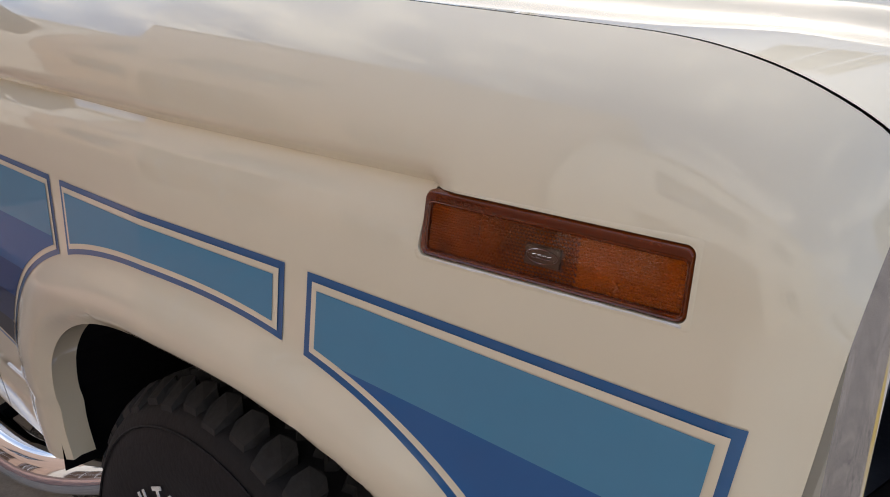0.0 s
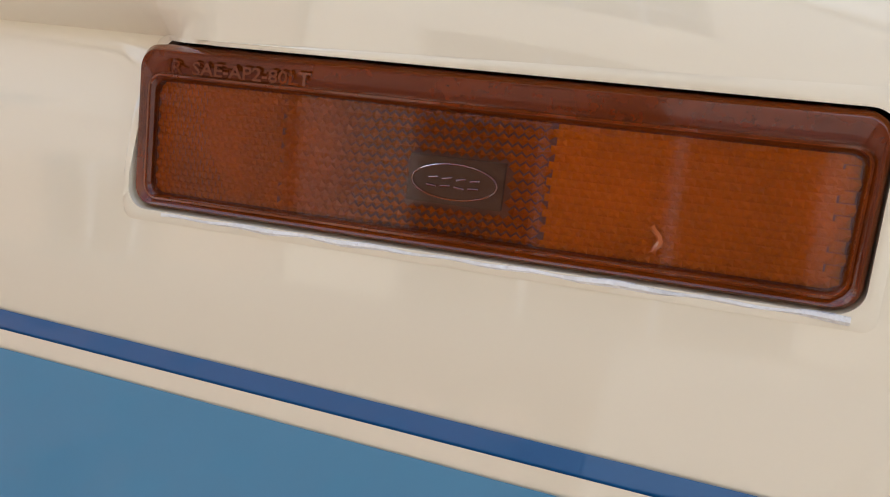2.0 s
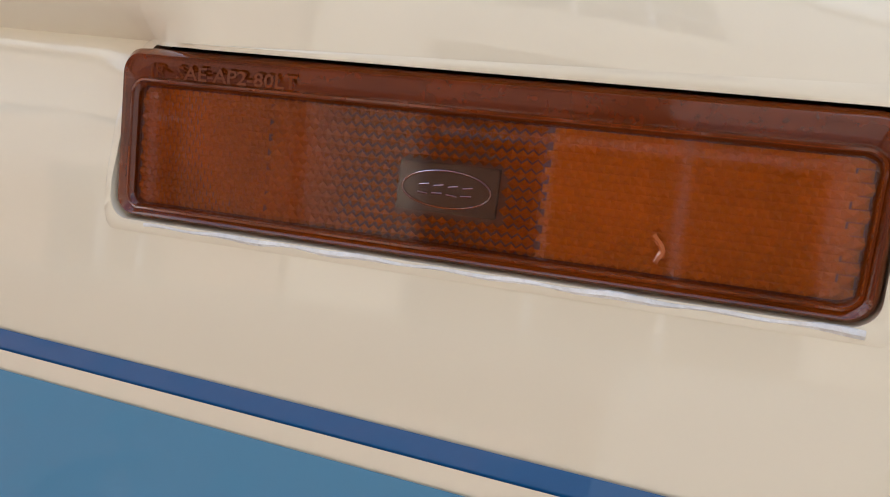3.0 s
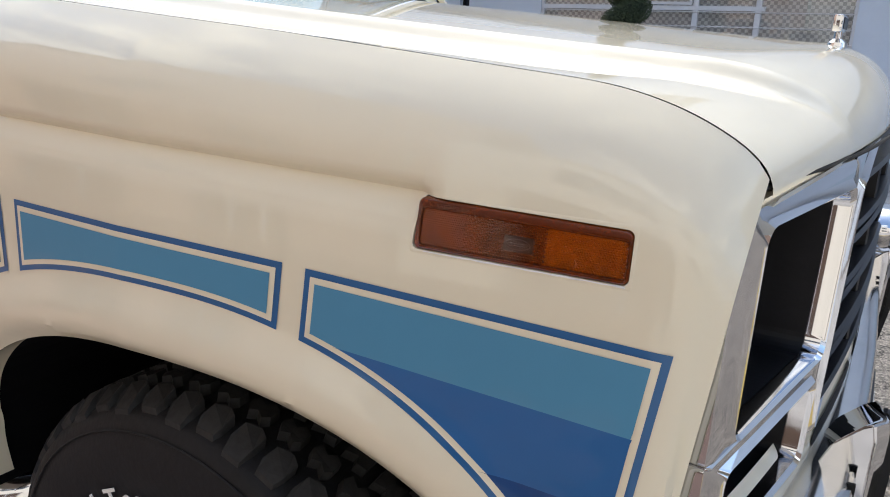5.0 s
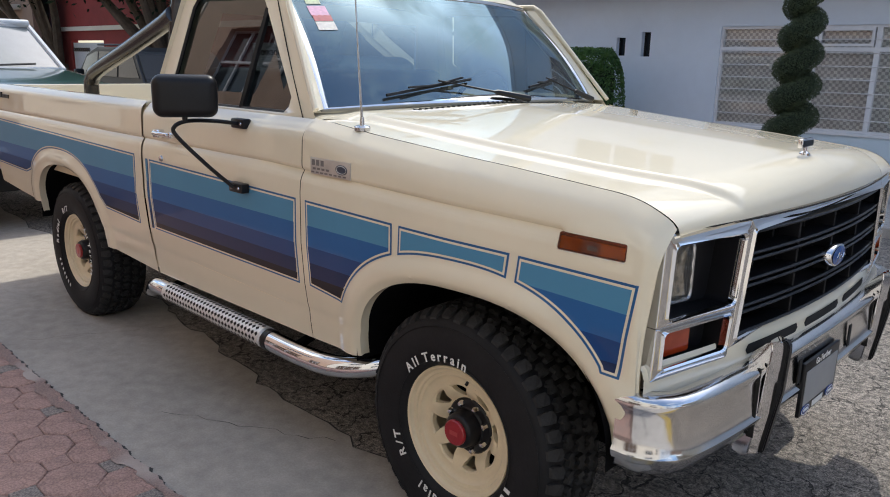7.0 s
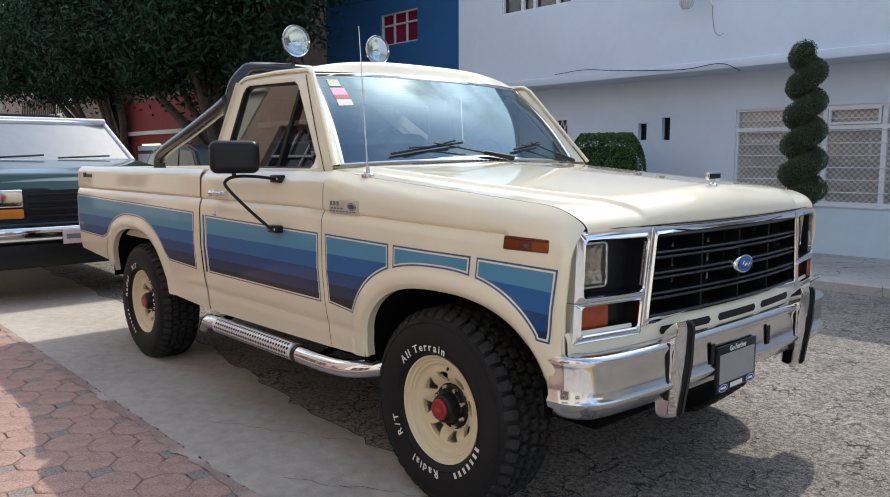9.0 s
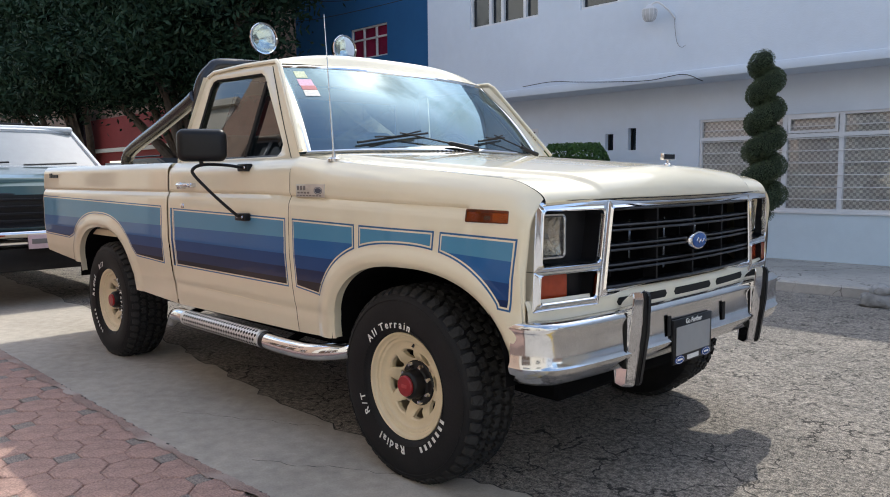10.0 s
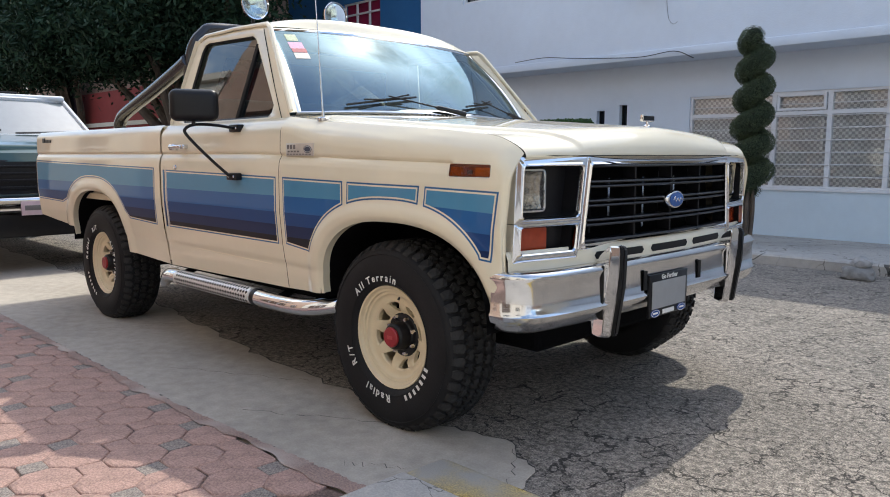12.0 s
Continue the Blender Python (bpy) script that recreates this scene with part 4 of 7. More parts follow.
def on_front(bm, x, y, z):
    bmesh.ops.transform(bm, matrix=Matrix.Translation((x, y, z)) @ Euler((radians(90), 0, radians(90))).to_matrix().to_4x4(), verts=bm.verts[:])
    return bm


part("lettering", on_front(text_mesh("Go Further", 0.028, 0.0006), 0.7572, -0.074, 0.617), WHITE_LETTER, holder, "white words Go Further", smooth=False)
part("lettering_bar", boxm(0.7555, 0.7572, -0.122, -0.030, 0.465, 0.483), WHITE_LETTER, holder, smooth=False)
for y in (-0.180, 0.030):
    bm = bmesh.new()
    lathe(bm, [(0.0001, 0.0018), (1.0, 0.0014), (1.0, -0.001)], 28, axis="x")
    for v in bm.verts:
        v.co = Vector((0.7565 + v.co.x, y + v.co.y * 0.036, 0.474 + v.co.z * 0.016))
    part("oval_mark", bm, EMBLEM_BLUE, holder, "small blue oval")
    bm = bmesh.new()
    lathe(bm, [(0.80, 0.0022), (0.88, 0.0022)], 28, axis="x")
    for v in bm.verts:
        v.co = Vector((0.7565 + v.co.x, y + v.co.y * 0.036, 0.474 + v.co.z * 0.016))
    part("oval_line", bm, WHITE_LETTER, holder)
    part("oval_bar", boxm(0.758, 0.759, y - 0.018, y + 0.018, 0.471, 0.478), WHITE_LETTER, holder, smooth=False)

# ---------------- side marker lamp in the near wing ----------------
X0, X1, Z0, Z1 = LAMP


def lamp_warp(x, z):
    """The lamp is a little taller at its rear end, which leans."""
    u, v = (x - X0) / (X1 - X0), (z - Z0) / (Z1 - Z0)
    return x + 0.0019 * (2 * v - 1) * (1 - u), z + 0.0018 * (1 - 2 * u) * min(1.1, max(0.0, v))


def wing_side(x, z, off=0.0):
    x, z = lamp_warp(x, z)
    zz = min(max(z, 1.02), 1.085)
    y = side_y(x, 1.030, wing_top(x), *WING[1:]) * 0.55 + side_y(x, 1.045, wing_top(x), *WING[1:]) * 0.45 - 0.30 * (zz - 1.0375) * 0.25
    return (x, -(y + off), z)


def ring_faces(bm, rings):
    k = len(rings[0])
    for a, b in zip(rings, rings[1:]):
        for j in range(k):
            bm.faces.new((a[j], a[(j + 1) % k], b[(j + 1) % k], b[j]))
    bmesh.ops.recalc_face_normals(bm, faces=bm.faces[:])
    return bm


def dense(*a):
    """A rounded rectangle with more points along its straight sides."""
    p = rrect(*a)
    out = []
    for k, q in enumerate(p):
        r = p[(k + 1) % len(p)]
        m = 9 if k % (a[5] + 1) == a[5] else 1
        out += [(q[0] + (r[0] - q[0]) * j / m, q[1] + (r[1] - q[1]) * j / m) for j in range(m)]
    return out


# painted edge of the opening
bm = bmesh.new()
n = 8
inner = dense(X0 + 0.0018, X1 - 0.0018, Z0 + 0.0018, Z1 - 0.0014, 0.0060, n)
outer = dense(X0 - 0.0012, X1 + 0.0012, Z0 - 0.0014, Z1 + 0.0010, 0.0030, n)
mid = [((p[0] + q[0]) / 2, (p[1] + q[1]) / 2) for p, q in zip(inner, outer)]


def skin(x, z, off):
    return (x, -(side_y(x, z, wing_top(x), *WING[1:]) + off), z)


ring_faces(bm, [[bm.verts.new(skin(x, z, 0.0001)) for x, z in outer], [bm.verts.new(skin(*lamp_warp(x, z), 0.0006)) for x, z in mid],
                [bm.verts.new(skin(*lamp_warp(x, z), 0.0003)) for x, z in inner], [bm.verts.new(wing_side(x, z, -0.016)) for x, z in inner]])
opening = part("lamp_opening", bm, PAINT, near_wing, "cream painted edge of the lamp opening", angle=60)
bm = bmesh.new()
bm.faces.new([bm.verts.new(wing_side(x, z, -0.0155)) for x, z in rrect(X0, X1, Z0, Z1, 0.004)])
part("lamp_pocket", bm, GAP, near_wing, smooth=False)
# moulded amber body: rim, sloping walls, face
g = 0.0024
r1 = rrect(X0 + g, X1 - g, Z0 + g * 0.9, Z1 - g, 0.0058, n)
r2 = rrect(X0 + g + 0.0012, X1 - g - 0.0012, Z0 + g * 0.9 + 0.0012, Z1 - g - 0.0012, 0.005, n)
r3 = rrect(X0 + g + 0.0030, X1 - g - 0.0030, Z0 + g * 0.9 + 0.0026, Z1 - g - 0.0076, 0.0040, n)
r4 = rrect(X0 + g + 0.0040, X1 - g - 0.0042, Z0 + g * 0.9 + 0.0036, Z1 - g - 0.0098, 0.0032, n)
bm = bmesh.new()
ring_faces(bm, [[bm.verts.new(wing_side(x, z, d)) for x, z in r] for r, d in ((r1, -0.015), (r1, -0.0012), (r2, 0.0004), (r3, -0.0014), (r4, -0.0044))])
marker = part("side_marker_lamp", bm, AMBER_RIM, truck, "rectangular amber side marker lamp with a prismatic lens", angle=50)
for r, d in ((r3, 0.0002), (r2, 0.0008)):
    loop = [wing_side(x, z, d - 0.0014) for x, z in r]
    bm = bmesh.new()
    tube(bm, [*loop, loop[0]], 0.00045, 5, cap=False)
    part("rim_bead", bm, AMBER_RIM, marker)
FX0, FX1, FZ0, FZ1 = X0 + g + 0.0038, X1 - g - 0.0040, Z0 + g * 0.9 + 0.0034, Z1 - g - 0.0092
LOGO = (0.4471, 0.4716, 1.0370, 1.0486)


def prisms(x0, x1, pitch_x, pitch_z, high, skew, shape, material, fill=0.5):
    """Small moulded prisms over a stretch of the lens."""
    verts, faces = [], []
    nz = int((FZ1 - FZ0) / pitch_z)
    for j in range(nz):
        for k in range(int((x1 - x0) / pitch_x) + 1):
            cx = x0 + (k + (0.5 if j % 2 else 0.0) * skew) * pitch_x
            cz = FZ0 + (j + 0.5) * (FZ1 - FZ0) / nz
            if cx > x1 or (LOGO[0] - 0.0010 < cx < LOGO[1] + 0.0010 and LOGO[2] - 0.0008 < cz < LOGO[3] + 0.0008):
                continue
            grow = fill + (0.34 * min(1.0, abs(cx - 0.456) / 0.040) ** 2 if shape else 0.0)
            hx, hz = pitch_x * grow, pitch_z * grow
            b = len(verts)
            verts += [wing_side(cx - hx, cz, -0.0050), wing_side(cx, cz - hz, -0.0050), wing_side(cx + hx, cz, -0.0050), wing_side(cx, cz + hz, -0.0050)] if shape else \
                     [wing_side(cx - hx, cz - hz, -0.0050), wing_side(cx + hx, cz - hz, -0.0050), wing_side(cx + hx, cz + hz, -0.0050), wing_side(cx - hx, cz + hz, -0.0050)]
            verts.append(wing_side(cx + hx * 0.25, cz + hz * 0.2, -0.0050 + high))
            faces += [(b, b + 1, b + 4), (b + 1, b + 2, b + 4), (b + 2, b + 3, b + 4), (b + 3, b, b + 4)]
    me = bpy.data.meshes.new("prisms")
    me.from_pydata(verts, [], faces)
    me.materials.append(material)
    ob = new("prism_field", me)
    ob.parent = marker
    tagged(ob, "moulded prisms of the amber lens", kind="stuff")
    return ob


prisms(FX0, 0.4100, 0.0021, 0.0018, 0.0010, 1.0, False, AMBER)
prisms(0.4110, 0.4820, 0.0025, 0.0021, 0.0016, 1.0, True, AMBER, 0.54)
# front end in the lighter amber, its glow put into the colour
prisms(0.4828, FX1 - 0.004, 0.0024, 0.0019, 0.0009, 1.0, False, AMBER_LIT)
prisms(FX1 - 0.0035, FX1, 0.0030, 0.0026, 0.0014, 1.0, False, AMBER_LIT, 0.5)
# back in dark amber: the shade between the prisms is in its colour
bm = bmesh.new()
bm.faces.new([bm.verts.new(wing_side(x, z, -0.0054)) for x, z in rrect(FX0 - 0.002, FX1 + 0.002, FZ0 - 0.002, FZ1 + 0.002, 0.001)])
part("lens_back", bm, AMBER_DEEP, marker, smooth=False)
# clear outer cover over the prisms
bm = bmesh.new()
bm.faces.new([bm.verts.new(wing_side(x, z, -0.0029)) for x, z in rrect(FX0, FX1, FZ0, FZ1, 0.003)])
outward(bm, Vector((0, -1, 0)))
part("lens_cover", bm, glass("amber_cover", (1.0, 0.95, 0.88), rough=0.05, dust=0.006, ior=1.36), marker, "clear amber cover with a dusty gloss", smooth=False).visible_shadow = False
# highlight on the lip along the lower edge, built as a white bead
bm = bmesh.new()
xs = np.linspace(X0 + 0.012, X1 - 0.004, 70)
tube(bm, [skin(x, Z0 + 0.0009 - 0.0002 * math.sin(x * 310), 0.0002) for x in xs], [0.0005 + 0.0005 * abs(math.sin(x * 97) * math.sin(x * 41)) + 0.0006 * smooth01((x - 0.535) / 0.015) for x in xs], 6)
part("sealant_bead", bm, EDGE_WHITE, near_wing, "uneven white bead standing in for the lip's highlight")
bm = bmesh.new()
prism(bm, [(LOGO[0], LOGO[2]), (LOGO[1], LOGO[2]), (LOGO[1], LOGO[3]), (LOGO[0], LOGO[3])], lambda x, z: wing_side(x, z, -0.0052), lambda x, z: wing_side(x, z, -0.0034))
logo = part("maker_patch", bm, AMBER_DARK, marker, "dark patch with a raised oval", smooth=False)
bm = bmesh.new()
lc, lz = (LOGO[0] + LOGO[1]) / 2, (LOGO[2] + LOGO[3]) / 2
ov = [wing_side(lc + 0.0110 * math.cos(a), lz + 0.0044 * math.sin(a), -0.0028) for a in np.linspace(0, 2 * math.pi, 37)]
tube(bm, ov, 0.00020, 4, cap=False)
part("oval_line", bm, AMBER_RIM, marker)
bm = bmesh.new()
for k in range(4):
    tube(bm, [wing_side(lc - 0.0070 + 0.0036 * k, lz - 0.0012, -0.0028), wing_side(lc - 0.0044 + 0.0036 * k, lz - 0.0012 + (0.0002 if k % 2 else -0.0002), -0.0028)], 0.00022, 4)
    tube(bm, [wing_side(lc - 0.0066 + 0.0036 * k, lz + 0.0006, -0.0028), wing_side(lc - 0.0042 + 0.0036 * k, lz + 0.0010, -0.0028)], 0.00022, 4)
part("oval_script", bm, AMBER_RIM, marker)
# small raised letters on the upper edge
bm = text_mesh("IR  SAE-AP2-80LT", 0.0046, 0.0002)
for v in bm.verts:
    x, z = 0.3975 + v.co.x * 1.28, 1.0640 + v.co.y
    p = wing_side(x, z, 0.0000)
    v.co = Vector((p[0], p[1] - v.co.z * 0.5, p[2]))
part("lens_lettering", bm, AMBER_RIM, marker, "raised moulded letters", smooth=False)
bm = bmesh.new()
tube(bm, smoothed([wing_side(0.5085, 1.0325, -0.0035), wing_side(0.5098, 1.0355, -0.003), wing_side(0.5075, 1.0385, -0.0032)], 4), 0.0007, 5)
part("chip", bm, AMBER, marker, "chipped spot in the lens")

# plaque on the wing
plaque = part("plaque", boxm(-0.641, -0.430, -0.9695, -0.9660, 1.098, 1.153, 0.001), SILVER_PLATE, truck, "silver dealer plaque")
for x0, x1, z0, z1 in ((-0.632, -0.545, 1.127, 1.146), (-0.628, -0.53, 1.113, 1.120), (-0.636, -0.44, 1.102, 1.107)):
    for k in range(int((x1 - x0) / 0.024)):
        part("ink_bar", boxm(x0 + k * 0.024, x0 + k * 0.024 + 0.016, -0.9702, -0.9693, z0, z1), GREY_INK, plaque, smooth=False)
bm = bmesh.new()
lathe(bm, [(0.0001, -0.0006), (1.0, -0.0006), (1.0, 0.0006)], 30, axis="y")
for v in bm.verts:
    v.co = Vector((-0.475 + v.co.x * 0.030, -0.9698 + v.co.y, 1.126 + v.co.z * 0.016))
part("plaque_oval", bm, mat("plaque_blue", (0.05, 0.06, 0.09), 0.4, var=0.1), plaque, "dark oval on the plaque")
bm = bmesh.new()
tube(bm, [(-0.475 + 0.025 * math.cos(a), -0.9706, 1.126 + 0.012 * math.sin(a)) for a in np.linspace(0, 2 * math.pi, 25)], 0.0012, 4, cap=False)
part("plaque_oval_line", bm, SILVER_PLATE, plaque)

# script on the bed side, as plain bars
for k, (w, h) in enumerate(((0.05, 0.034), (0.06, 0.022), (0.055, 0.022))):
    x = -3.93 + k * 0.062
    y = -(side_y(x, 1.20, 1.268, *BED[1:]) + 0.003)
    part("script_bar", boxm(x, x + w, y - 0.003, y + 0.006, 1.19, 1.19 + h, 0.002), BLACK, near_bed, smooth=False)

# ---------------- wheels ----------------


def make_wheel():
    """A cream steel wheel with its tyre, outer face towards -y."""
    bm = bmesh.new()
    lathe(bm, [(0.190, -0.060), (0.204, -0.100), (0.211, -0.104), (0.209, -0.110), (0.202, -0.107), (0.199, -0.101), (0.195, -0.096), (0.187, -0.094), (0.184, -0.087), (0.174, -0.085), (0.169, -0.078), (0.162, -0.073), (0.152, -0.072)], 64)
    lathe(bm, [(0.19, 0.10), (0.18, 0.0), (0.19, -0.06)], 48)

    def disc(r, a):
        return (r * math.cos(a), np.interp(r, (0.05, 0.084, 0.096, 0.115, 0.138, 0.152), (-0.034, -0.034, -0.042, -0.062, -0.070, -0.072)), r * math.sin(a))
    for k in range(8):
        c = radians(45 * k + 12)
        hw = radians(22.5)
        ho, hole = [], []
        for t in np.linspace(-1, 1, 9):
            ho.append((0.152, c + hw * t))
            hole.append((0.1385 - 0.005 * t * t, c + radians(13.6) * t))
        ho += [(0.152 - 0.082 * t, c + hw) for t in np.linspace(0, 1, 6)[1:]]
        hole += [(0.1335 - 0.034 * t, c + radians(13.6 - 8.0 * t ** 1.2)) for t in np.linspace(0, 1, 6)[1:]]
        ho += [(0.070, c + hw - 2 * hw * t) for t in np.linspace(0, 1, 7)[1:]]
        hole += [(0.0995 - 0.002 * math.sin(math.pi * t), c + radians(5.6 - 11.2 * t)) for t in np.linspace(0, 1, 7)[1:]]
        ho += [(0.070 + 0.082 * t, c - hw) for t in np.linspace(0, 1, 6)[1:-1]]
        hole += [(0.0995 + 0.034 * t, c - radians(13.6 - 8.0 * (1 - t) ** 1.2)) for t in np.linspace(0, 1, 6)[1:-1]]
        rings = []
        for ring, dy in ((ho, 0.0), ([(r * 0.35 + q * 0.65, a * 0.35 + b * 0.65) for (r, a), (q, b) in zip(ho, hole)], -0.001), (hole, 0.003), (hole, 0.022)):
            rings.append([bm.verts.new((p[0], p[1] + dy, p[2])) for p in (disc(r, a) for r, a in ring)])
        m = len(ho)
        for a, b in zip(rings, rings[1:]):
            for j in range(m):
                bm.faces.new((a[j], a[(j + 1) % m], b[(j + 1) % m], b[j]))
    bmesh.ops.remove_doubles(bm, verts=bm.verts[:], dist=1e-4)
    bmesh.ops.recalc_face_normals(bm, faces=bm.faces[:])
    rim = part("wheel", bm, WHEEL_PAINT, truck, "cream steel wheel with eight cut-outs and an all-terrain tyre", angle=34)
    part("brake_drum", lathe(bmesh.new(), [(0.0001, 0.03), (0.15, 0.03), (0.155, 0.11)], 40), BLACK_MATT, rim)
    # tyre
    R0 = 0.374
    prof = [(0.186, -0.075), (0.205, -0.096), (0.214, -0.112), (0.222, -0.120), (0.245, -0.129), (0.285, -0.135), (0.318, -0.133), (0.345, -0.126), (0.356, -0.119), (0.362, -0.110), (0.366, -0.098), (R0 - 0.002, -0.085),
            (R0 + 0.0005, -0.05), (R0 + 0.001, 0.0), (R0 + 0.0005, 0.05), (R0, 0.095), (0.360, 0.118), (0.318, 0.133), (0.245, 0.129), (0.19, 0.09)]
    bm = lathe(bmesh.new(), prof, 96)
    for v in bm.verts:
        v.co.z = max(v.co.z, -0.368)
    part("tyre", bm, RUBBER, rim, "black rubber tyre carcass with a worn sidewall")
    verts, faces = [], []
    N = 46

    def block(outline, top, low):
        b, m = len(verts), len(outline)
        cs, cy = sum(p[0] for p in outline) / m, sum(p[1] for p in outline) / m
        for rr, sh in ((low, 1.0), (top, 0.90)):
            for s_, y_ in outline:
                a = cs + (s_ - cs) * sh
                y2 = cy + (y_ - cy) * sh
                r2 = rr - max(0.0, abs(y2) - 0.088) ** 1.3 * 2.2
                verts.append((r2 * math.cos(a), y2, max(-0.3725, r2 * math.sin(a))))
        faces.append(tuple(range(b + m, b + 2 * m)))
        faces.extend((b + j, b + (j + 1) % m, b + m + (j + 1) % m, b + m + j) for j in range(m))

    st = 2 * math.pi / N
    for k in range(N):
        a = k * st
        for sg in (-1, 1):
            # shoulder lugs, long and short by turns, with a notch
            j = a + (0.30 * st if sg > 0 else 0.0)
            far = 0.121 if k % 2 else 0.115
            block([(j, sg * 0.084), (j + 0.30 * st, sg * 0.075), (j + 0.48 * st, sg * 0.075), (j + 0.74 * st, sg * 0.083), (j + 0.80 * st, sg * 0.104), (j + 0.72 * st, sg * far), (j + 0.10 * st, sg * far), (j + 0.03 * st, sg * 0.104)], R0 + 0.0125, R0 - 0.010)
            # hooked blocks of the two inner rows
            j += 0.46 * st
            block([(j, sg * 0.036), (j + 0.26 * st, sg * 0.030), (j + 0.40 * st, sg * 0.042), (j + 0.70 * st, sg * 0.034), (j + 0.78 * st, sg * 0.050), (j + 0.56 * st, sg * 0.066), (j + 0.36 * st, sg * 0.058), (j + 0.10 * st, sg * 0.067), (j - 0.04 * st, sg * 0.056)], R0 + 0.014, R0 - 0.006)
        block([(a, -0.016), (a + 0.30 * st, -0.021), (a + 0.42 * st, -0.009), (a + 0.76 * st, -0.019), (a + 0.82 * st, 0.012), (a + 0.52 * st, 0.021), (a + 0.38 * st, 0.009), (a + 0.06 * st, 0.020)], R0 + 0.0145, R0 - 0.006)
    me = bpy.data.meshes.new("tread")
    me.from_pydata(verts, [], faces)
    me.materials.append(TREAD)
    tread = new("tread", me)
    tread.parent = rim
    tagged(tread, "chunky interlocking tread blocks", kind="stuff")
    bm = bmesh.new()
    for rr, yy in ((0.338, -0.1295), (0.232, -0.1262)):
        tube(bm, [(rr * math.cos(a), yy, rr * math.sin(a)) for a in np.linspace(0, 2 * math.pi, 73)], 0.0018, 4, cap=False)
    part("sidewall_rib", bm, RUBBER, rim)
    # raised white words, and bars where the maker's name stands
    letters = bmesh.new()

    def arc_word(word, start, size, gap):
        """Letters with their tops outward, one after another clockwise from the angle start."""
        ang = start
        for ch in word:
            if ch == " ":
                ang -= size * 0.40 / RL
                continue
            b2 = text_mesh(ch, size, 0.0006, line="TOP_BASELINE")
            wide = max(v.co.x for v in b2.verts) - min(v.co.x for v in b2.verts)
            mid = (max(v.co.x for v in b2.verts) + min(v.co.x for v in b2.verts)) / 2
            ang -= wide / 2 / RL
            for f in b2.faces:
                vs = []
                for v in f.verts:
                    rad = RL + v.co.y - size * 0.35
                    a = ang - (v.co.x - mid) / RL
                    vs.append(letters.verts.new((rad * math.cos(a), -0.1338 - (0.0015 if v.co.z > 0 else 0.0), rad * math.sin(a))))
                letters.faces.new(vs)
            b2.free()
            ang -= (wide / 2 + gap) / RL
    RL = 0.246
    arc_word("All Terrain", radians(140), 0.042, 0.0115)
    arc_word("R/T", radians(216), 0.044, 0.009)
    arc_word("Radial", radians(275), 0.045, 0.0105)
    for k in range(7):
        a0 = radians(342 - 7.0 * k)
        q = [(0.236, a0), (0.236, a0 - radians(3.2)), (0.258, a0 - radians(3.2)), (0.258, a0)]
        letters.faces.new([letters.verts.new((r * math.cos(a), -0.1352, r * math.sin(a))) for r, a in q])
    bmesh.ops.recalc_face_normals(letters, faces=letters.faces[:])
    part("tyre_lettering", letters, WHITE_LETTER, rim, "raised white letters on the sidewall", smooth=False)
    # hub
    part("hub", lathe(bmesh.new(), [(0.090, -0.028), (0.090, -0.040), (0.085, -0.045), (0.064, -0.047), (0.058, -0.052), (0.055, -0.090), (0.050, -0.098), (0.043, -0.102), (0.0001, -0.102)], 40), BLACK, rim, "black locking hub")
    part("hub_cap", lathe(bmesh.new(), [(0.041, -0.100), (0.041, -0.109), (0.038, -0.113), (0.0001, -0.114)], 32), RED_CAP, rim, "round red hub cap")
    part("cap_mark", boxm(-0.016, 0.016, -0.1148, -0.1132, -0.007, 0.007, 0.0005), mat("cap_mark_red", (0.42, 0.06, 0.06), 0.4, var=0.1), rim, smooth=False)
    for k in range(8):
        a = radians(45 * k + 20)
        bm = lathe(bmesh.new(), [(0.0001, -0.066), (0.006, -0.065), (0.0095, -0.060), (0.0095, -0.042)], 6, centre=(0.075 * math.cos(a), 0, 0.075 * math.sin(a)))
        part("wheel_nut", bm, CHROME, rim)
    bm = bmesh.new()
    tube(bm, [(0.02, -0.060, 0.178), (0.012, -0.078, 0.150)], 0.005, 8)
    part("valve", bm, BLACK, rim)
    return rim


wheel = make_wheel()
wheel.matrix_basis = pose(0.004, -0.812, 0.374)
for m in (pose(WB, -0.812, 0.374, 0, 97, 0), pose(0.004, 0.812, 0.374, 0, 40, 180), pose(WB, 0.812, 0.374, 0, 150, 180)):
    copy_thing(wheel, m)

# ---------------- side bar, mirror, handle, aerial, wipers ----------------
path = smoothed([(-2.02, -0.93, 0.36), (-1.94, -0.945, 0.405), (-1.85, -0.955, 0.420), (-1.72, -0.958, 0.420), (-1.30, -0.958, 0.418), (-0.98, -0.958, 0.416), (-0.75, -0.955, 0.413), (-0.58, -0.93, 0.415), (-0.46, -0.86, 0.43), (-0.38, -0.74, 0.45), (-0.34, -0.60, 0.46)], 6)
side_bar = part("side_bar", tube(bmesh.new(), path, [0.030 + 0.010 * min(1, k / 8) for k in range(len(path))], 20), CHROME, truck, "polished tubular step bar with a perforated grip")
verts, faces = [], []
for k in range(30):
    for j in range(12):
        x = -1.735 + (k + (0.5 if j % 2 else 0)) * 0.0255
        a = radians(360 / 12 * j)
        b = len(verts)
        for dx, da in ((-0.0105, 0), (0, -0.22), (0.0105, 0), (0, 0.22)):
            verts.append((x + dx, -0.958 + 0.0438 * math.cos(a + da), 0.4185 + 0.0438 * math.sin(a + da)))
        faces.append((b, b + 1, b + 2, b + 3))
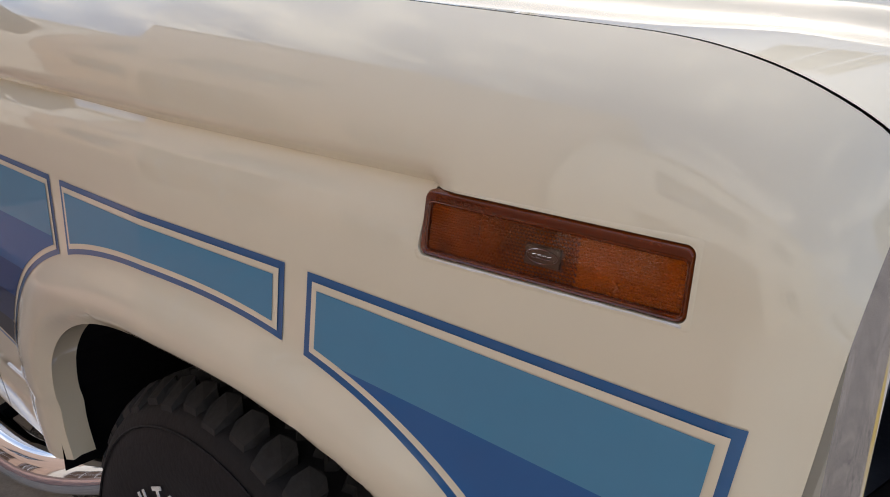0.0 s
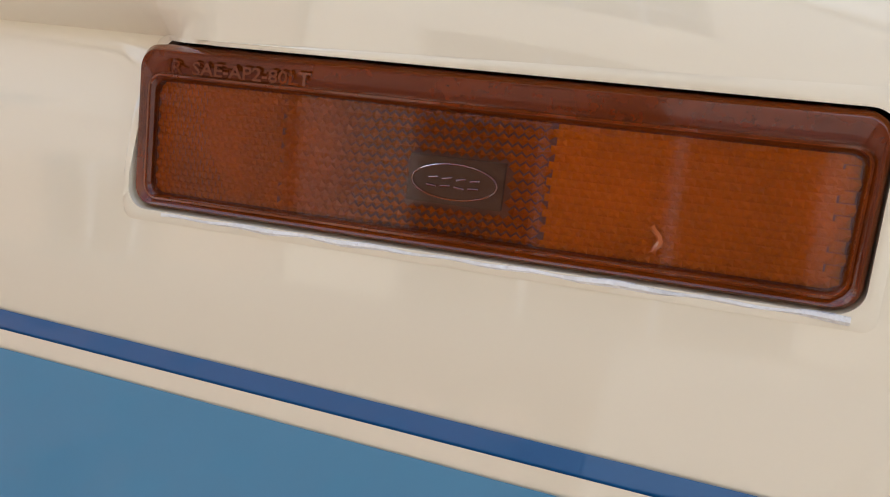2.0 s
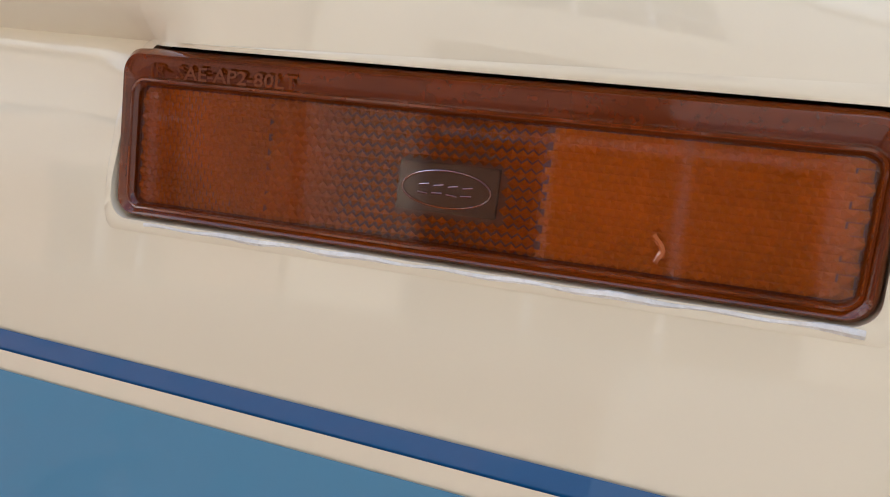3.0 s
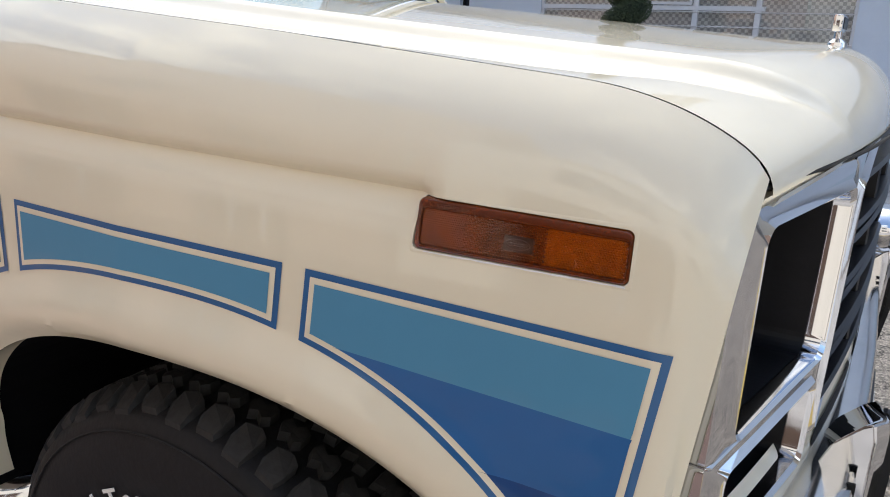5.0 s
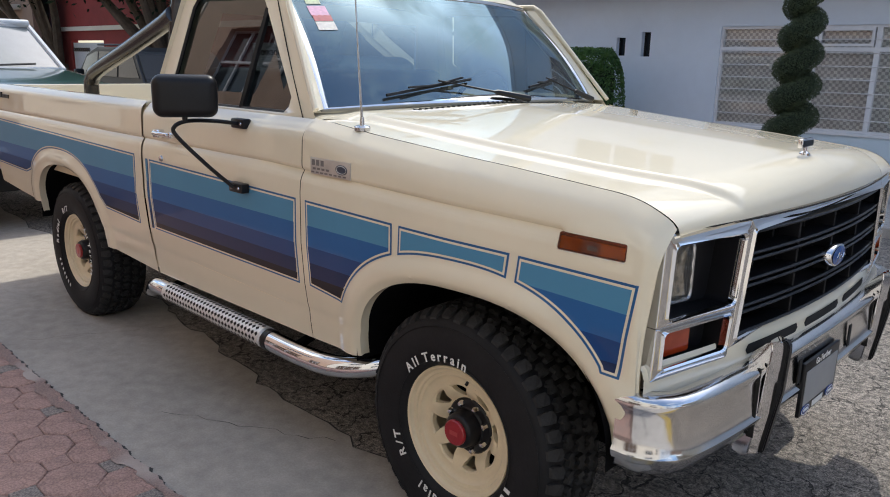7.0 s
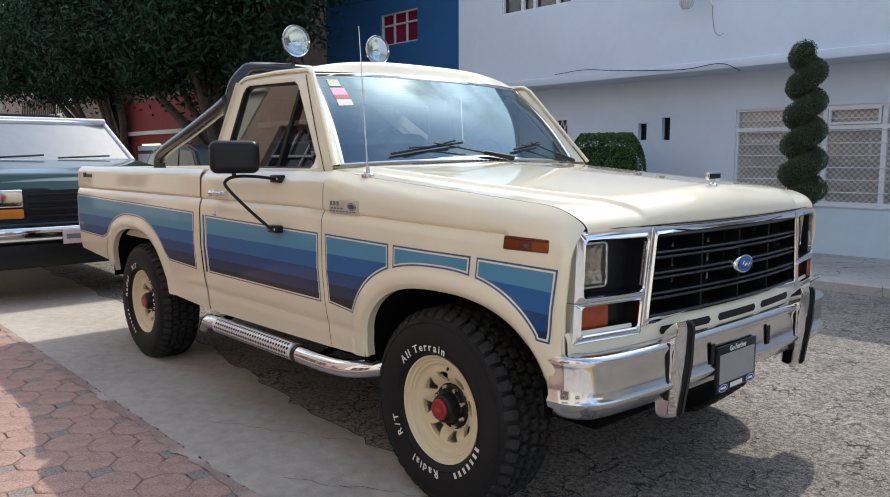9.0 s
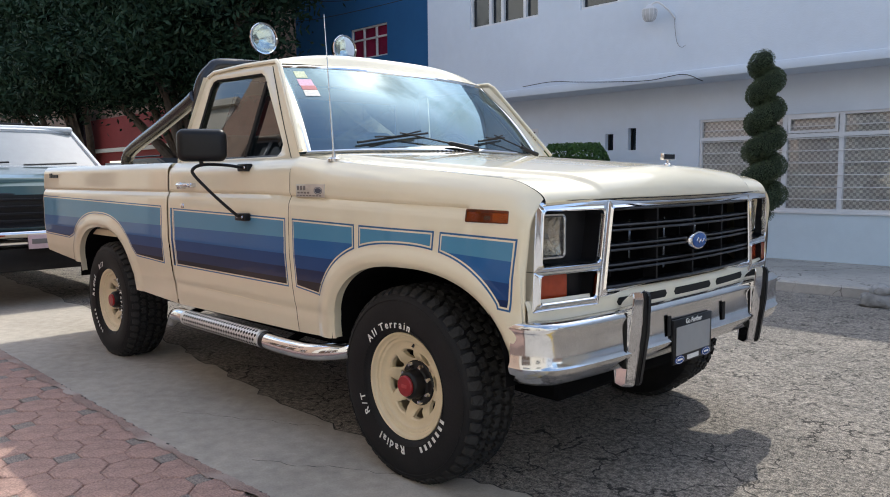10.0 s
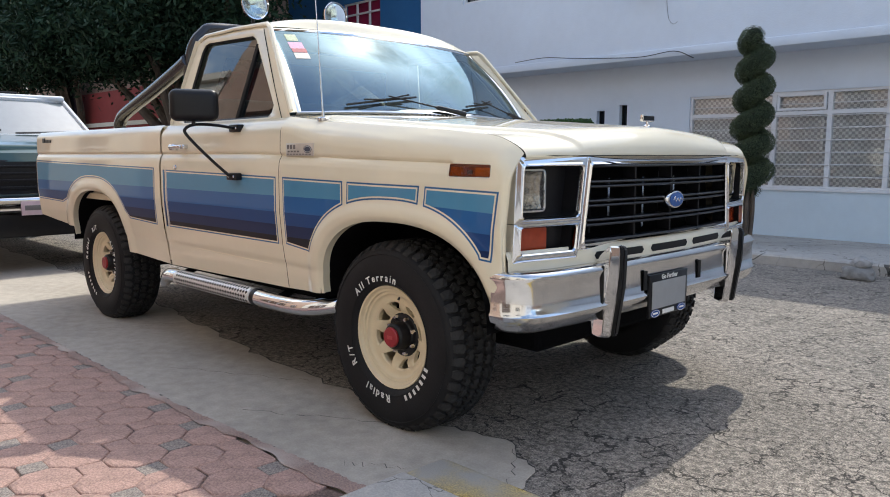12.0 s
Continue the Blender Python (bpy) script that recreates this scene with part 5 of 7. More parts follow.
part("grip_sleeve", tube(bmesh.new(), [(-1.765, -0.958, 0.4185), (-0.965, -0.958, 0.4185)], 0.0430, 24), mat("bright_grip_metal", (0.80, 0.79, 0.77), 0.38, 0.55, var=0.15, scale=30), side_bar, "bright metal sleeve")
me = bpy.data.meshes.new("perforation")
me.from_pydata(verts, [], faces)
me.materials.append(GAP)
ob = new("perforation", me)
ob.parent = side_bar
tagged(ob, "diamond-shaped holes of the grip", kind="stuff")
bm = bmesh.new()
tube(bm, [(-0.955, -0.958, 0.416), (-0.925, -0.957, 0.416)], 0.0425, 20)
part("rubber_band", bm, BLACK, side_bar, "black rubber band")
for x in (-1.80, -0.80):
    bm = bmesh.new()
    tube(bm, [(x, -0.955, 0.42), (x, -0.70, 0.50)], 0.018, 8)
    part("bracket", bm, BLACK_MATT, side_bar)

mirror = part("door_mirror", boxm(-0.042, 0.042, -0.110, 0.110, -0.074, 0.074, 0.034, 6), BLACK, truck, "large black door mirror on a tubular arm")
mirror.matrix_basis = pose(-1.112, -1.160, 1.332, 0, 0, -28)
bm = bmesh.new()
tube(bm, smoothed([(-1.085, -0.975, 1.230), (-1.095, -1.06, 1.242), (-1.12, -1.15, 1.244), (-1.135, -1.195, 1.225), (-1.13, -1.19, 1.19), (-1.095, -1.10, 1.085), (-1.06, -1.02, 1.002)], 7), 0.0075, 8)
arm = part("mirror_arm", bm, BLACK, truck, "bent black mirror arm")
bm = bmesh.new()
tube(bm, [(-1.122, -1.16, 1.24), (-1.122, -1.162, 1.27)], 0.010, 8)
part("mirror_post", bm, BLACK, truck)
for x, y, z in ((-1.085, -0.962, 1.230), (-1.055, -1.0, 0.998)):
    part("mirror_bracket", boxm(x - 0.045, x + 0.045, y - 0.016, y + 0.02, z - 0.018, z + 0.018, 0.006), BLACK, truck, "black mirror bracket")
    for dx in (-0.022, 0.026):
        bm = lathe(bmesh.new(), [(0.0001, -0.004), (0.005, -0.003), (0.006, 0.0)], 10, centre=(x + dx, y - 0.016, z))
        part("bracket_screw", bm, CHROME, truck)

handle = part("door_handle", boxm(-1.735, -1.60, -1.010, -0.992, 1.136, 1.154, 0.007, 3), CHROME, truck, "chrome pull door handle")
part("handle_base", boxm(-1.745, -1.70, -1.0, -0.955, 1.125, 1.160, 0.006), CHROME, handle)
part("handle_pivot", boxm(-1.615, -1.585, -1.0, -0.955, 1.133, 1.157, 0.006), CHROME, handle)
bm = lathe(bmesh.new(), [(0.0001, -0.004), (0.012, -0.003), (0.014, 0.004)], 20, centre=(-1.72, -0.982, 1.035))
part("door_lock", bm, CHROME, truck)

aerial = part("aerial", tube(bmesh.new(), [(-0.469, -0.888, 1.262), (-0.485, -0.893, 1.55), (-0.50, -0.90, 1.86)], [0.0042, 0.0028, 0.0016], 8), STEEL, truck, "thin steel whip aerial")
part("aerial_base", lathe(bmesh.new(), [(0.026, -0.010), (0.027, 0.001), (0.022, 0.006), (0.008, 0.009), (0.0055, 0.034), (0.0001, 0.034)], 24, axis="z", centre=(-0.469, -0.888, 1.258)), STEEL, aerial, "dull steel aerial base")

for blade_a, blade_b, pivot, bend in (((-0.70, 0.055), (-0.16, 0.155), (0.20, -0.03), (-0.40, 0.125)), ((0.28, 0.085), (0.62, 0.165), (0.93, -0.03), (0.47, 0.150))):
    pts = [ws_place(blade_a[0] + (blade_b[0] - blade_a[0]) * t, blade_a[1] + (blade_b[1] - blade_a[1]) * t, 0.016) for t in np.linspace(0, 1, 10)]
    wiper = part("wiper", tube(bmesh.new(), pts, 0.006, 6), BLACK, truck, "black windscreen wiper")
    pts = [ws_place(blade_a[0] + (blade_b[0] - blade_a[0]) * t, blade_a[1] + (blade_b[1] - blade_a[1]) * t, 0.030 + 0.008 * math.sin(t * 9)) for t in np.linspace(0.2, 0.85, 12)]
    part("wiper_bridge", tube(bmesh.new(), pts, 0.0045, 6), BLACK, wiper)
    pa, pb = ws_place(*bend, 0.034), ws_place(*pivot, 0.028)
    part("wiper_arm", tube(bmesh.new(), [pa, pa.lerp(pb, 0.6), pa.lerp(pb, 0.62), pb], [0.0035, 0.0045, 0.011, 0.014], 8), BLACK, wiper)

STICK = [mat("sticker_green", (0.52, 0.58, 0.38), 0.6, var=0.3, scale=90), mat("sticker_pink", (0.66, 0.36, 0.52), 0.6, var=0.2, scale=90), mat("sticker_white", (0.70, 0.66, 0.62), 0.6, var=0.2, scale=90), mat("sticker_red", (0.45, 0.10, 0.12), 0.6, var=0.2, scale=90)]
for u0, u1, v0, v1, k in ((-0.90, -0.82, 0.84, 0.93, 0), (-0.905, -0.805, 0.73, 0.82, 1), (-0.90, -0.80, 0.68, 0.735, 3), (-0.90, -0.80, 0.60, 0.675, 2)):
    bm = bmesh.new()
    grid(bm, [[ws_place(u, v, 0.002) for u in np.linspace(u0, u1, 4)] for v in np.linspace(v0, v1, 3)])
    part("sticker", bm, STICK[k], windscreen, ("pale green", "pink", "white", "red")[k] + " paper sticker")

# bonnet ornament
orn = part("bonnet_ornament", lathe(bmesh.new(), [(0.016, -0.004), (0.015, 0.004), (0.007, 0.010), (0.006, 0.028), (0.0001, 0.03)], 16, axis="z", centre=(0.60, -0.02, hood_z(0.60, 0.02))), CHROME, truck, "small chrome bonnet ornament")
part("ornament_block", boxm(0.592, 0.608, -0.066, 0.026, hood_z(0.6, 0) + 0.020, hood_z(0.6, 0) + 0.048, 0.004), CHROME, orn)
part("ornament_face", boxm(0.6075, 0.6092, -0.060, 0.020, hood_z(0.6, 0) + 0.025, hood_z(0.6, 0) + 0.043), BLACK, orn, smooth=False)

# ---------------- roll bar and spot lamps ----------------
DARK_TUBE = mat("dark_gloss_tube", (0.05, 0.05, 0.055), 0.22, 0.6, var=0.2, scale=14)
hoop = smoothed([(-2.03, -0.745, 0.86), (-2.02, -0.745, 1.20), (-2.00, -0.735, 1.50), (-1.99, -0.715, 1.70), (-1.985, -0.65, 1.805), (-1.98, -0.54, 1.846), (-1.98, 0.0, 1.852), (-1.98, 0.54, 1.846), (-1.985, 0.65, 1.805), (-1.99, 0.715, 1.70), (-2.00, 0.735, 1.50), (-2.02, 0.745, 1.20), (-2.03, 0.745, 0.86)], 5)
rollbar = part("roll_bar", tube(bmesh.new(), hoop, 0.038, 14), DARK_TUBE, truck, "dark tubular roll bar in the load bed")
for s in (-1, 1):
    pts = smoothed([(-1.99, s * 0.745, 1.65), (-2.12, s * 0.745, 1.605), (-2.50, s * 0.745, 1.495), (-2.90, s * 0.745, 1.385), (-3.00, s * 0.745, 1.335), (-3.03, s * 0.745, 1.25), (-3.00, s * 0.745, 0.86)], 5)
    part("brace", tube(bmesh.new(), pts, 0.040, 14), DARK_TUBE, rollbar, "slanting brace of the roll bar")
for y in (-0.318, 0.29):
    c = Vector((-1.95, y, 2.02))
    shell = part("spot_lamp", lathe(bmesh.new(), [(0.0001, -0.075), (0.045, -0.068), (0.078, -0.035), (0.090, 0.0), (0.095, 0.006), (0.093, 0.014), (0.084, 0.012)], 36, axis="x", centre=c), CHROME, truck, "round chrome spot lamp")
    part("spot_reflector", lathe(bmesh.new(), [(0.0001, -0.045), (0.04, -0.035), (0.07, -0.012), (0.084, 0.008)], 36, axis="x", centre=c), LAMP_CHROME, shell)
    bm = bmesh.new()
    lathe(bm, [(0.0001, 0.016), (0.05, 0.014), (0.085, 0.009)], 36, axis="x", centre=c)
    part("spot_glass", bm, GLASS, shell, "clear lamp glass")
    bm = bmesh.new()
    tube(bm, [c + Vector((-0.02, 0, -0.085)), c + Vector((-0.03, 0, -0.14))], 0.012, 8)
    part("spot_stem", bm, BLACK, shell)
for ob in list(bpy.data.objects):
    if ob.name.startswith(("lens", "spot_glass")) and ob.data and ob.data.materials and ob.data.materials[0] == GLASS:
        ob.visible_shadow = False

# ---------------- the street ----------------


def ground_z(y):
    return -0.035 * max(0.0, min(y, 30.0) - 1.0)


def surface_mat(name, base, dark, crack_scale=0.0, crack_w=0.02, rough=0.9, bump=0.35, spots=None, gritty=1.0):
    """Street surface: stains at two scales, grit, and a net of cracks."""
    m = bpy.data.materials.new(name)
    m.use_nodes = True
    nt = m.node_tree
    b = nt.nodes["Principled BSDF"]
    b.inputs["Roughness"].default_value = rough
    tc = nt.nodes.new("ShaderNodeTexCoord")

    def noise_tex(scale, detail=6):
        n = nt.nodes.new("ShaderNodeTexNoise")
        n.inputs["Scale"].default_value, n.inputs["Detail"].default_value = scale, detail
        nt.links.new(tc.outputs["Object"], n.inputs[0])
        return n

    big, fine, grit = noise_tex(0.9), noise_tex(14), noise_tex(150, 5)
    ramp = nt.nodes.new("ShaderNodeValToRGB")
    ramp.color_ramp.elements[0].position, ramp.color_ramp.elements[0].color = 0.33, (*dark, 1)
    ramp.color_ramp.elements[1].position, ramp.color_ramp.elements[1].color = 0.68, (*base, 1)
    add = nt.nodes.new("ShaderNodeMath")
    add.operation = "MULTIPLY_ADD"
    add.inputs[1].default_value = 0.45
    nt.links.new(fine.outputs[0], add.inputs[0])
    sub = nt.nodes.new("ShaderNodeMath")
    sub.operation = "MULTIPLY_ADD"
    sub.inputs[1].default_value = 0.55
    nt.links.new(big.outputs[0], sub.inputs[0])
    sub.inputs[2].default_value = 0.0
    nt.links.new(sub.outputs[0], add.inputs[2])
    nt.links.new(add.outputs[0], ramp.inputs[0])
    gr = nt.nodes.new("ShaderNodeValToRGB")
    gr.color_ramp.elements[0].position, gr.color_ramp.elements[0].color = 0.36, (1 - 0.50 * gritty, 1 - 0.50 * gritty, 1 - 0.50 * gritty, 1)
    gr.color_ramp.elements[1].position, gr.color_ramp.elements[1].color = 0.66, (1 + 0.35 * gritty, 1 + 0.34 * gritty, 1 + 0.30 * gritty, 1)
    nt.links.new(grit.outputs[0], gr.inputs[0])
    mul = nt.nodes.new("ShaderNodeMix")
    mul.data_type, mul.blend_type = "RGBA", "MULTIPLY"
    mul.inputs["Factor"].default_value = 1.0
    nt.links.new(ramp.outputs[0], mul.inputs["A"])
    nt.links.new(gr.outputs[0], mul.inputs["B"])
    col = mul.outputs["Result"]
    height = grit.outputs[0]
    if crack_scale > 2:
        chips, chip_ramp, chip_mix = noise_tex(42, 4), nt.nodes.new("ShaderNodeValToRGB"), nt.nodes.new("ShaderNodeMix")
        chip_ramp.color_ramp.elements[0].position, chip_ramp.color_ramp.elements[0].color = 0.38, (0.55, 0.55, 0.55, 1)
        chip_ramp.color_ramp.elements[1].position, chip_ramp.color_ramp.elements[1].color = 0.60, (1.28, 1.27, 1.25, 1)
        chip_mix.data_type, chip_mix.blend_type = "RGBA", "MULTIPLY"
        chip_mix.inputs["Factor"].default_value = 1.0
        nt.links.new(chips.outputs[0], chip_ramp.inputs[0])
        nt.links.new(col, chip_mix.inputs["A"])
        nt.links.new(chip_ramp.outputs[0], chip_mix.inputs["B"])
        col = chip_mix.outputs["Result"]
    if crack_scale > 0:
        for sc, wd, dim in ((crack_scale, crack_w, 0.22), (crack_scale * 2.6, crack_w * 1.3, 0.36)):
            warp = noise_tex(sc * 1.7, 4)
            mixv = nt.nodes.new("ShaderNodeMix")
            mixv.data_type, mixv.blend_type = "RGBA", "LINEAR_LIGHT"
            mixv.inputs["Factor"].default_value = 0.20
            nt.links.new(tc.outputs["Object"], mixv.inputs["A"])
            nt.links.new(warp.outputs["Color"], mixv.inputs["B"])
            vo = nt.nodes.new("ShaderNodeTexVoronoi")
            vo.feature = "DISTANCE_TO_EDGE"
            vo.inputs["Scale"].default_value = sc
            nt.links.new(mixv.outputs["Result"], vo.inputs[0])
            mask = noise_tex(sc * 0.55, 3)
            wid = nt.nodes.new("ShaderNodeMapRange")
            wid.inputs["From Min"].default_value, wid.inputs["From Max"].default_value = 0.33, 0.54
            wid.inputs["To Min"].default_value, wid.inputs["To Max"].default_value = 0.0002, wd
            nt.links.new(mask.outputs[0], wid.inputs[0])
            less = nt.nodes.new("ShaderNodeMath")
            less.operation = "LESS_THAN"
            nt.links.new(vo.outputs["Distance"], less.inputs[0])
            nt.links.new(wid.outputs[0], less.inputs[1])
            mm = nt.nodes.new("ShaderNodeMix")
            mm.data_type, mm.blend_type = "RGBA", "MULTIPLY"
            nt.links.new(less.outputs[0], mm.inputs["Factor"])
            nt.links.new(col, mm.inputs["A"])
            mm.inputs["B"].default_value = (dim, dim, dim, 1)
            col = mm.outputs["Result"]
    if spots:
        sp = noise_tex(2.3, 8)
        sr = nt.nodes.new("ShaderNodeValToRGB")
        sr.color_ramp.elements[0].position, sr.color_ramp.elements[0].color = 0.50, (0, 0, 0, 1)
        sr.color_ramp.elements[1].position, sr.color_ramp.elements[1].color = 0.67, (1, 1, 1, 1)
        nt.links.new(sp.outputs[0], sr.inputs[0])
        mm = nt.nodes.new("ShaderNodeMix")
        mm.data_type = "RGBA"
        nt.links.new(sr.outputs[0], mm.inputs["Factor"])
        nt.links.new(col, mm.inputs["A"])
        mm.inputs["B"].default_value = (*spots, 1)
        col = mm.outputs["Result"]
    nt.links.new(col, b.inputs["Base Color"])
    bp = nt.nodes.new("ShaderNodeBump")
    bp.inputs["Strength"].default_value, bp.inputs["Distance"].default_value = bump, 0.012
    nt.links.new(height, bp.inputs["Height"])
    nt.links.new(bp.outputs[0], b.inputs["Normal"])
    return m


CRACK = mat("dark_crack", (0.07, 0.066, 0.062), 0.95, var=0.2)
ASPHALT = surface_mat("cracked_asphalt", (0.40, 0.350, 0.310), (0.21, 0.19, 0.172), 3.2, 0.017, bump=1.0, gritty=1.25)
CONCRETE = surface_mat("worn_concrete", (0.50, 0.448, 0.385), (0.31, 0.278, 0.238), 0.0, bump=0.10, gritty=0.18)
CONCRETE_PALE = surface_mat("pale_concrete", (0.50, 0.47, 0.435), (0.34, 0.32, 0.30), 0.8, 0.006, bump=0.2, gritty=0.3)
RED_STAMP = surface_mat("red_stamped_concrete", (0.50, 0.315, 0.262), (0.29, 0.190, 0.165), 0.0, bump=0.55, gritty=0.6)
RED_JOINT = surface_mat("red_joint", (0.20, 0.130, 0.110), (0.12, 0.08, 0.07), 0.0, bump=0.4)
GREY_STAMP = surface_mat("grey_stamped_concrete", (0.34, 0.285, 0.255), (0.22, 0.19, 0.175), 0.0, bump=0.5)
YELLOW_KERB = surface_mat("worn_yellow_kerb", (0.50, 0.36, 0.09), (0.38, 0.28, 0.10), 0.0, bump=0.4, spots=(0.33, 0.31, 0.28))

bm = bmesh.new()
ys = [-400, -120, -40, -12, -6, -4, -3, -2, -1, 0, 1, 2, 3, 4, 5, 6, 8, 12, 20, 30, 60, 150, 400]
grid(bm, [[(x, y, ground_z(y)) for y in ys] for x in (-400, -150, -60, -30, -20, -15, -10, -7, -5, -3, -1, 1, 3, 5, 8, 14, 25, 60, 150, 400)])
tagged(part("ground", bm, ASPHALT, smooth=False), "grey weathered asphalt street with a dense net of cracks", "street", kind="structure")


def jag(p, q, n, amp, seed):
    rnd = random.Random(seed)
    a, b = Vector(p), Vector(q)
    d = (b - a)
    nrm = Vector((-d.y, d.x)).normalized()
    return [tuple(a + d * t + nrm * (rnd.uniform(-amp, amp) if 0 < t < 1 else 0)) for t in np.linspace(0, 1, n)]


edge = jag((-12, -0.20), (-3.44, -0.44), 30, 0.05, 3) + jag((-3.44, -0.44), (-1.2, -0.74), 30, 0.03, 4)[1:] + jag((-1.2, -0.74), (0.10, -0.78), 18, 0.025, 5)[1:] + \
    jag((0.10, -0.78), (0.43, -0.70), 8, 0.015, 8)[1:] + jag((0.43, -0.70), (0.70, -0.86), 10, 0.02, 6)[1:] + jag((0.70, -0.86), (0.78, -1.06), 6, 0.012, 7)[1:]
bm = bmesh.new()
lo = [bm.verts.new((x, -1.46, 0.004)) for x, y in edge]
hi = [bm.verts.new((x, y, 0.004)) for x, y in edge]
for k in range(len(edge) - 1):
    bm.faces.new((lo[k], lo[k + 1], hi[k + 1], hi[k]))
apron = tagged(part("concrete_apron", bm, CONCRETE, smooth=False), "smooth grey concrete apron with a ragged broken edge", "driveway", kind="structure")
bm = bmesh.new()
for k in range(len(edge) - 1):
    (x0, y0), (x1, y1) = edge[k], edge[k + 1]
    w = 0.002 + 0.006 * ((k * 7) % 5) / 5
    bm.faces.new([bm.verts.new((x, y, 0.0062)) for x, y in ((x0, y0 - w * 0.4), (x1, y1 - w * 0.4), (x1, y1 + w * 0.8), (x0, y0 + w))])
part("edge_crack", bm, CRACK, apron, "dark crack along the slab's edge", smooth=False)
for seed, p, q, w in ((11, (-1.45, -1.18), (-0.75, -0.80), 0.004), (12, (-0.60, -1.25), (-0.05, -0.92), 0.005), (13, (-2.7, -1.3), (-2.3, -0.4), 0.005), (14, (0.42, -0.62), (0.72, -1.02), 0.006), (15, (0.15, -1.30), (0.36, -1.16), 0.004)):
    pts = jag(p, q, 16, 0.022, seed)
    bm = bmesh.new()
    for k in range(len(pts) - 1):
        (x0, y0), (x1, y1) = pts[k], pts[k + 1]
        ww = w * (0.35 + ((k * 13 + seed) % 7) / 9)
        bm.faces.new([bm.verts.new((x, y, 0.0068)) for x, y in ((x0, y0 - ww / 2), (x1, y1 - ww / 2), (x1, y1 + ww / 2), (x0, y0 + ww / 2))])
    part("slab_crack", bm, CRACK, apron, smooth=False)

# red stamped pavement with its pale worn border and the joint beside the apron
bm = bmesh.new()
grid(bm, [[(x, y, 0.010) for y in (-5.6, -3.5, -2.5, -1.445)] for x in (-40, -12, -5, -2, 0.43)])
pave = tagged(part("pavement", bm, RED_JOINT, smooth=False), "red and grey stamped concrete pavement with octagonal stones", "pavement", kind="structure")
pts = jag((-12, -1.450), (-4.5, -1.440), 60, 0.010, 21) + jag((-4.5, -1.440), (-0.8, -1.430), 190, 0.008, 22)[1:] + jag((-0.8, -1.430), (0.43, -1.368), 90, 0.007, 23)[1:]
bm = bmesh.new()
a = [bm.verts.new((x, min(y - 0.050, -1.455) - 0.012 * math.sin(x * 9) - 0.008 * math.sin(x * 31), 0.0212)) for x, y in pts]
b = [bm.verts.new((x, y, 0.0182)) for x, y in pts]
c = [bm.verts.new((x, y, 0.0)) for x, y in pts]
for k in range(len(pts) - 1):
    bm.faces.new((a[k], a[k + 1], b[k + 1], b[k]))
    bm.faces.new((b[k], b[k + 1], c[k + 1], c[k]))
part("worn_border", bm, surface_mat("pinkish_worn_concrete", (0.40, 0.270, 0.225), (0.27, 0.19, 0.165), 0.0, bump=0.4, spots=(0.46, 0.385, 0.335), gritty=0.6), pave, "worn pinkish concrete border", smooth=False)
bm = bmesh.new()
for k in range(len(pts) - 1):
    (x0, y0), (x1, y1) = pts[k], pts[k + 1]
    w = 0.005 + 0.012 * (0.5 + 0.5 * math.sin(k * 0.9) * math.sin(k * 0.37))
    bm.faces.new([bm.verts.new((x, y, 0.0066)) for x, y in ((x0, y0 - 0.002), (x1, y1 - 0.002), (x1, y1 + w), (x0, y0 + w * 0.9))])
part("border_joint", bm, CRACK, pave, "dark gritty joint", smooth=False)


def stone(n, rad, high, turn, squash=1.0):
    """A low stamped stone with a rounded edge."""
    bm = bmesh.new()
    rings = []
    for r, z in ((1.0, 0.0), (0.992, high * 0.6), (0.955, high * 0.94), (0.86, high)):
        rings.append([bm.verts.new((rad * r * math.cos(a), rad * r * squash * math.sin(a), z)) for a in (turn + 2 * math.pi * k / n for k in range(n))])
    for a, b in zip(rings, rings[1:]):
        for k in range(n):
            bm.faces.new((a[k], a[(k + 1) % n], b[(k + 1) % n], b[k]))
    bm.faces.new(rings[-1])
    me = bpy.data.meshes.new("stone")
    bm.to_mesh(me)
    bm.free()
    me.polygons.foreach_set("use_smooth", [True] * len(me.polygons))
    return me


OCT = stone(8, 0.1135, 0.010, radians(22.5))
OCT.materials.append(RED_STAMP)
SQ = stone(4, 0.062, 0.008, radians(0))
SQ.materials.append(GREY_STAMP)
SQ_RED = SQ.copy()
SQ_RED.materials.clear()
SQ_RED.materials.append(RED_STAMP)
rnd = random.Random(5)
pitch = 0.212
for i in range(-26, 27):
    for j in range(-26, 27):
        for me, ox in ((OCT, 0.0), (SQ, 0.5)):
            u, v = (i + ox) * pitch, (j + ox) * pitch
            x = -1.6 + (u - v) * 0.7071
            y = -2.10 + (u + v) * 0.7071
            if -4.3 < x < 0.34 and -2.75 < y < -1.44:
                near = SQ_RED if me is SQ and rnd.random() < 0.35 else me
                if y > -1.58:
                    # stones cut off along the border
                    cut = bmesh.new()
                    cut.from_mesh(me)
                    bmesh.ops.bisect_plane(cut, geom=cut.verts[:] + cut.edges[:] + cut.faces[:], plane_co=Vector((-1.446 - y) * 0.7071 * np.array((1, 1, 0))), plane_no=(1, 1, 0), clear_outer=True)
                    near = near.copy()
                    cut.to_mesh(near)
                    cut.free()
                    if not near.polygons:
                        continue
                ob = new("stone" if me is OCT else "square_stone", near)
                ob.parent = pave
                ob.matrix_basis = pose(x + rnd.uniform(-0.004, 0.004), y + rnd.uniform(-0.004, 0.004), 0.0085, rnd.uniform(-0.8, 0.8), rnd.uniform(-0.8, 0.8), 45 + rnd.uniform(-4, 4))

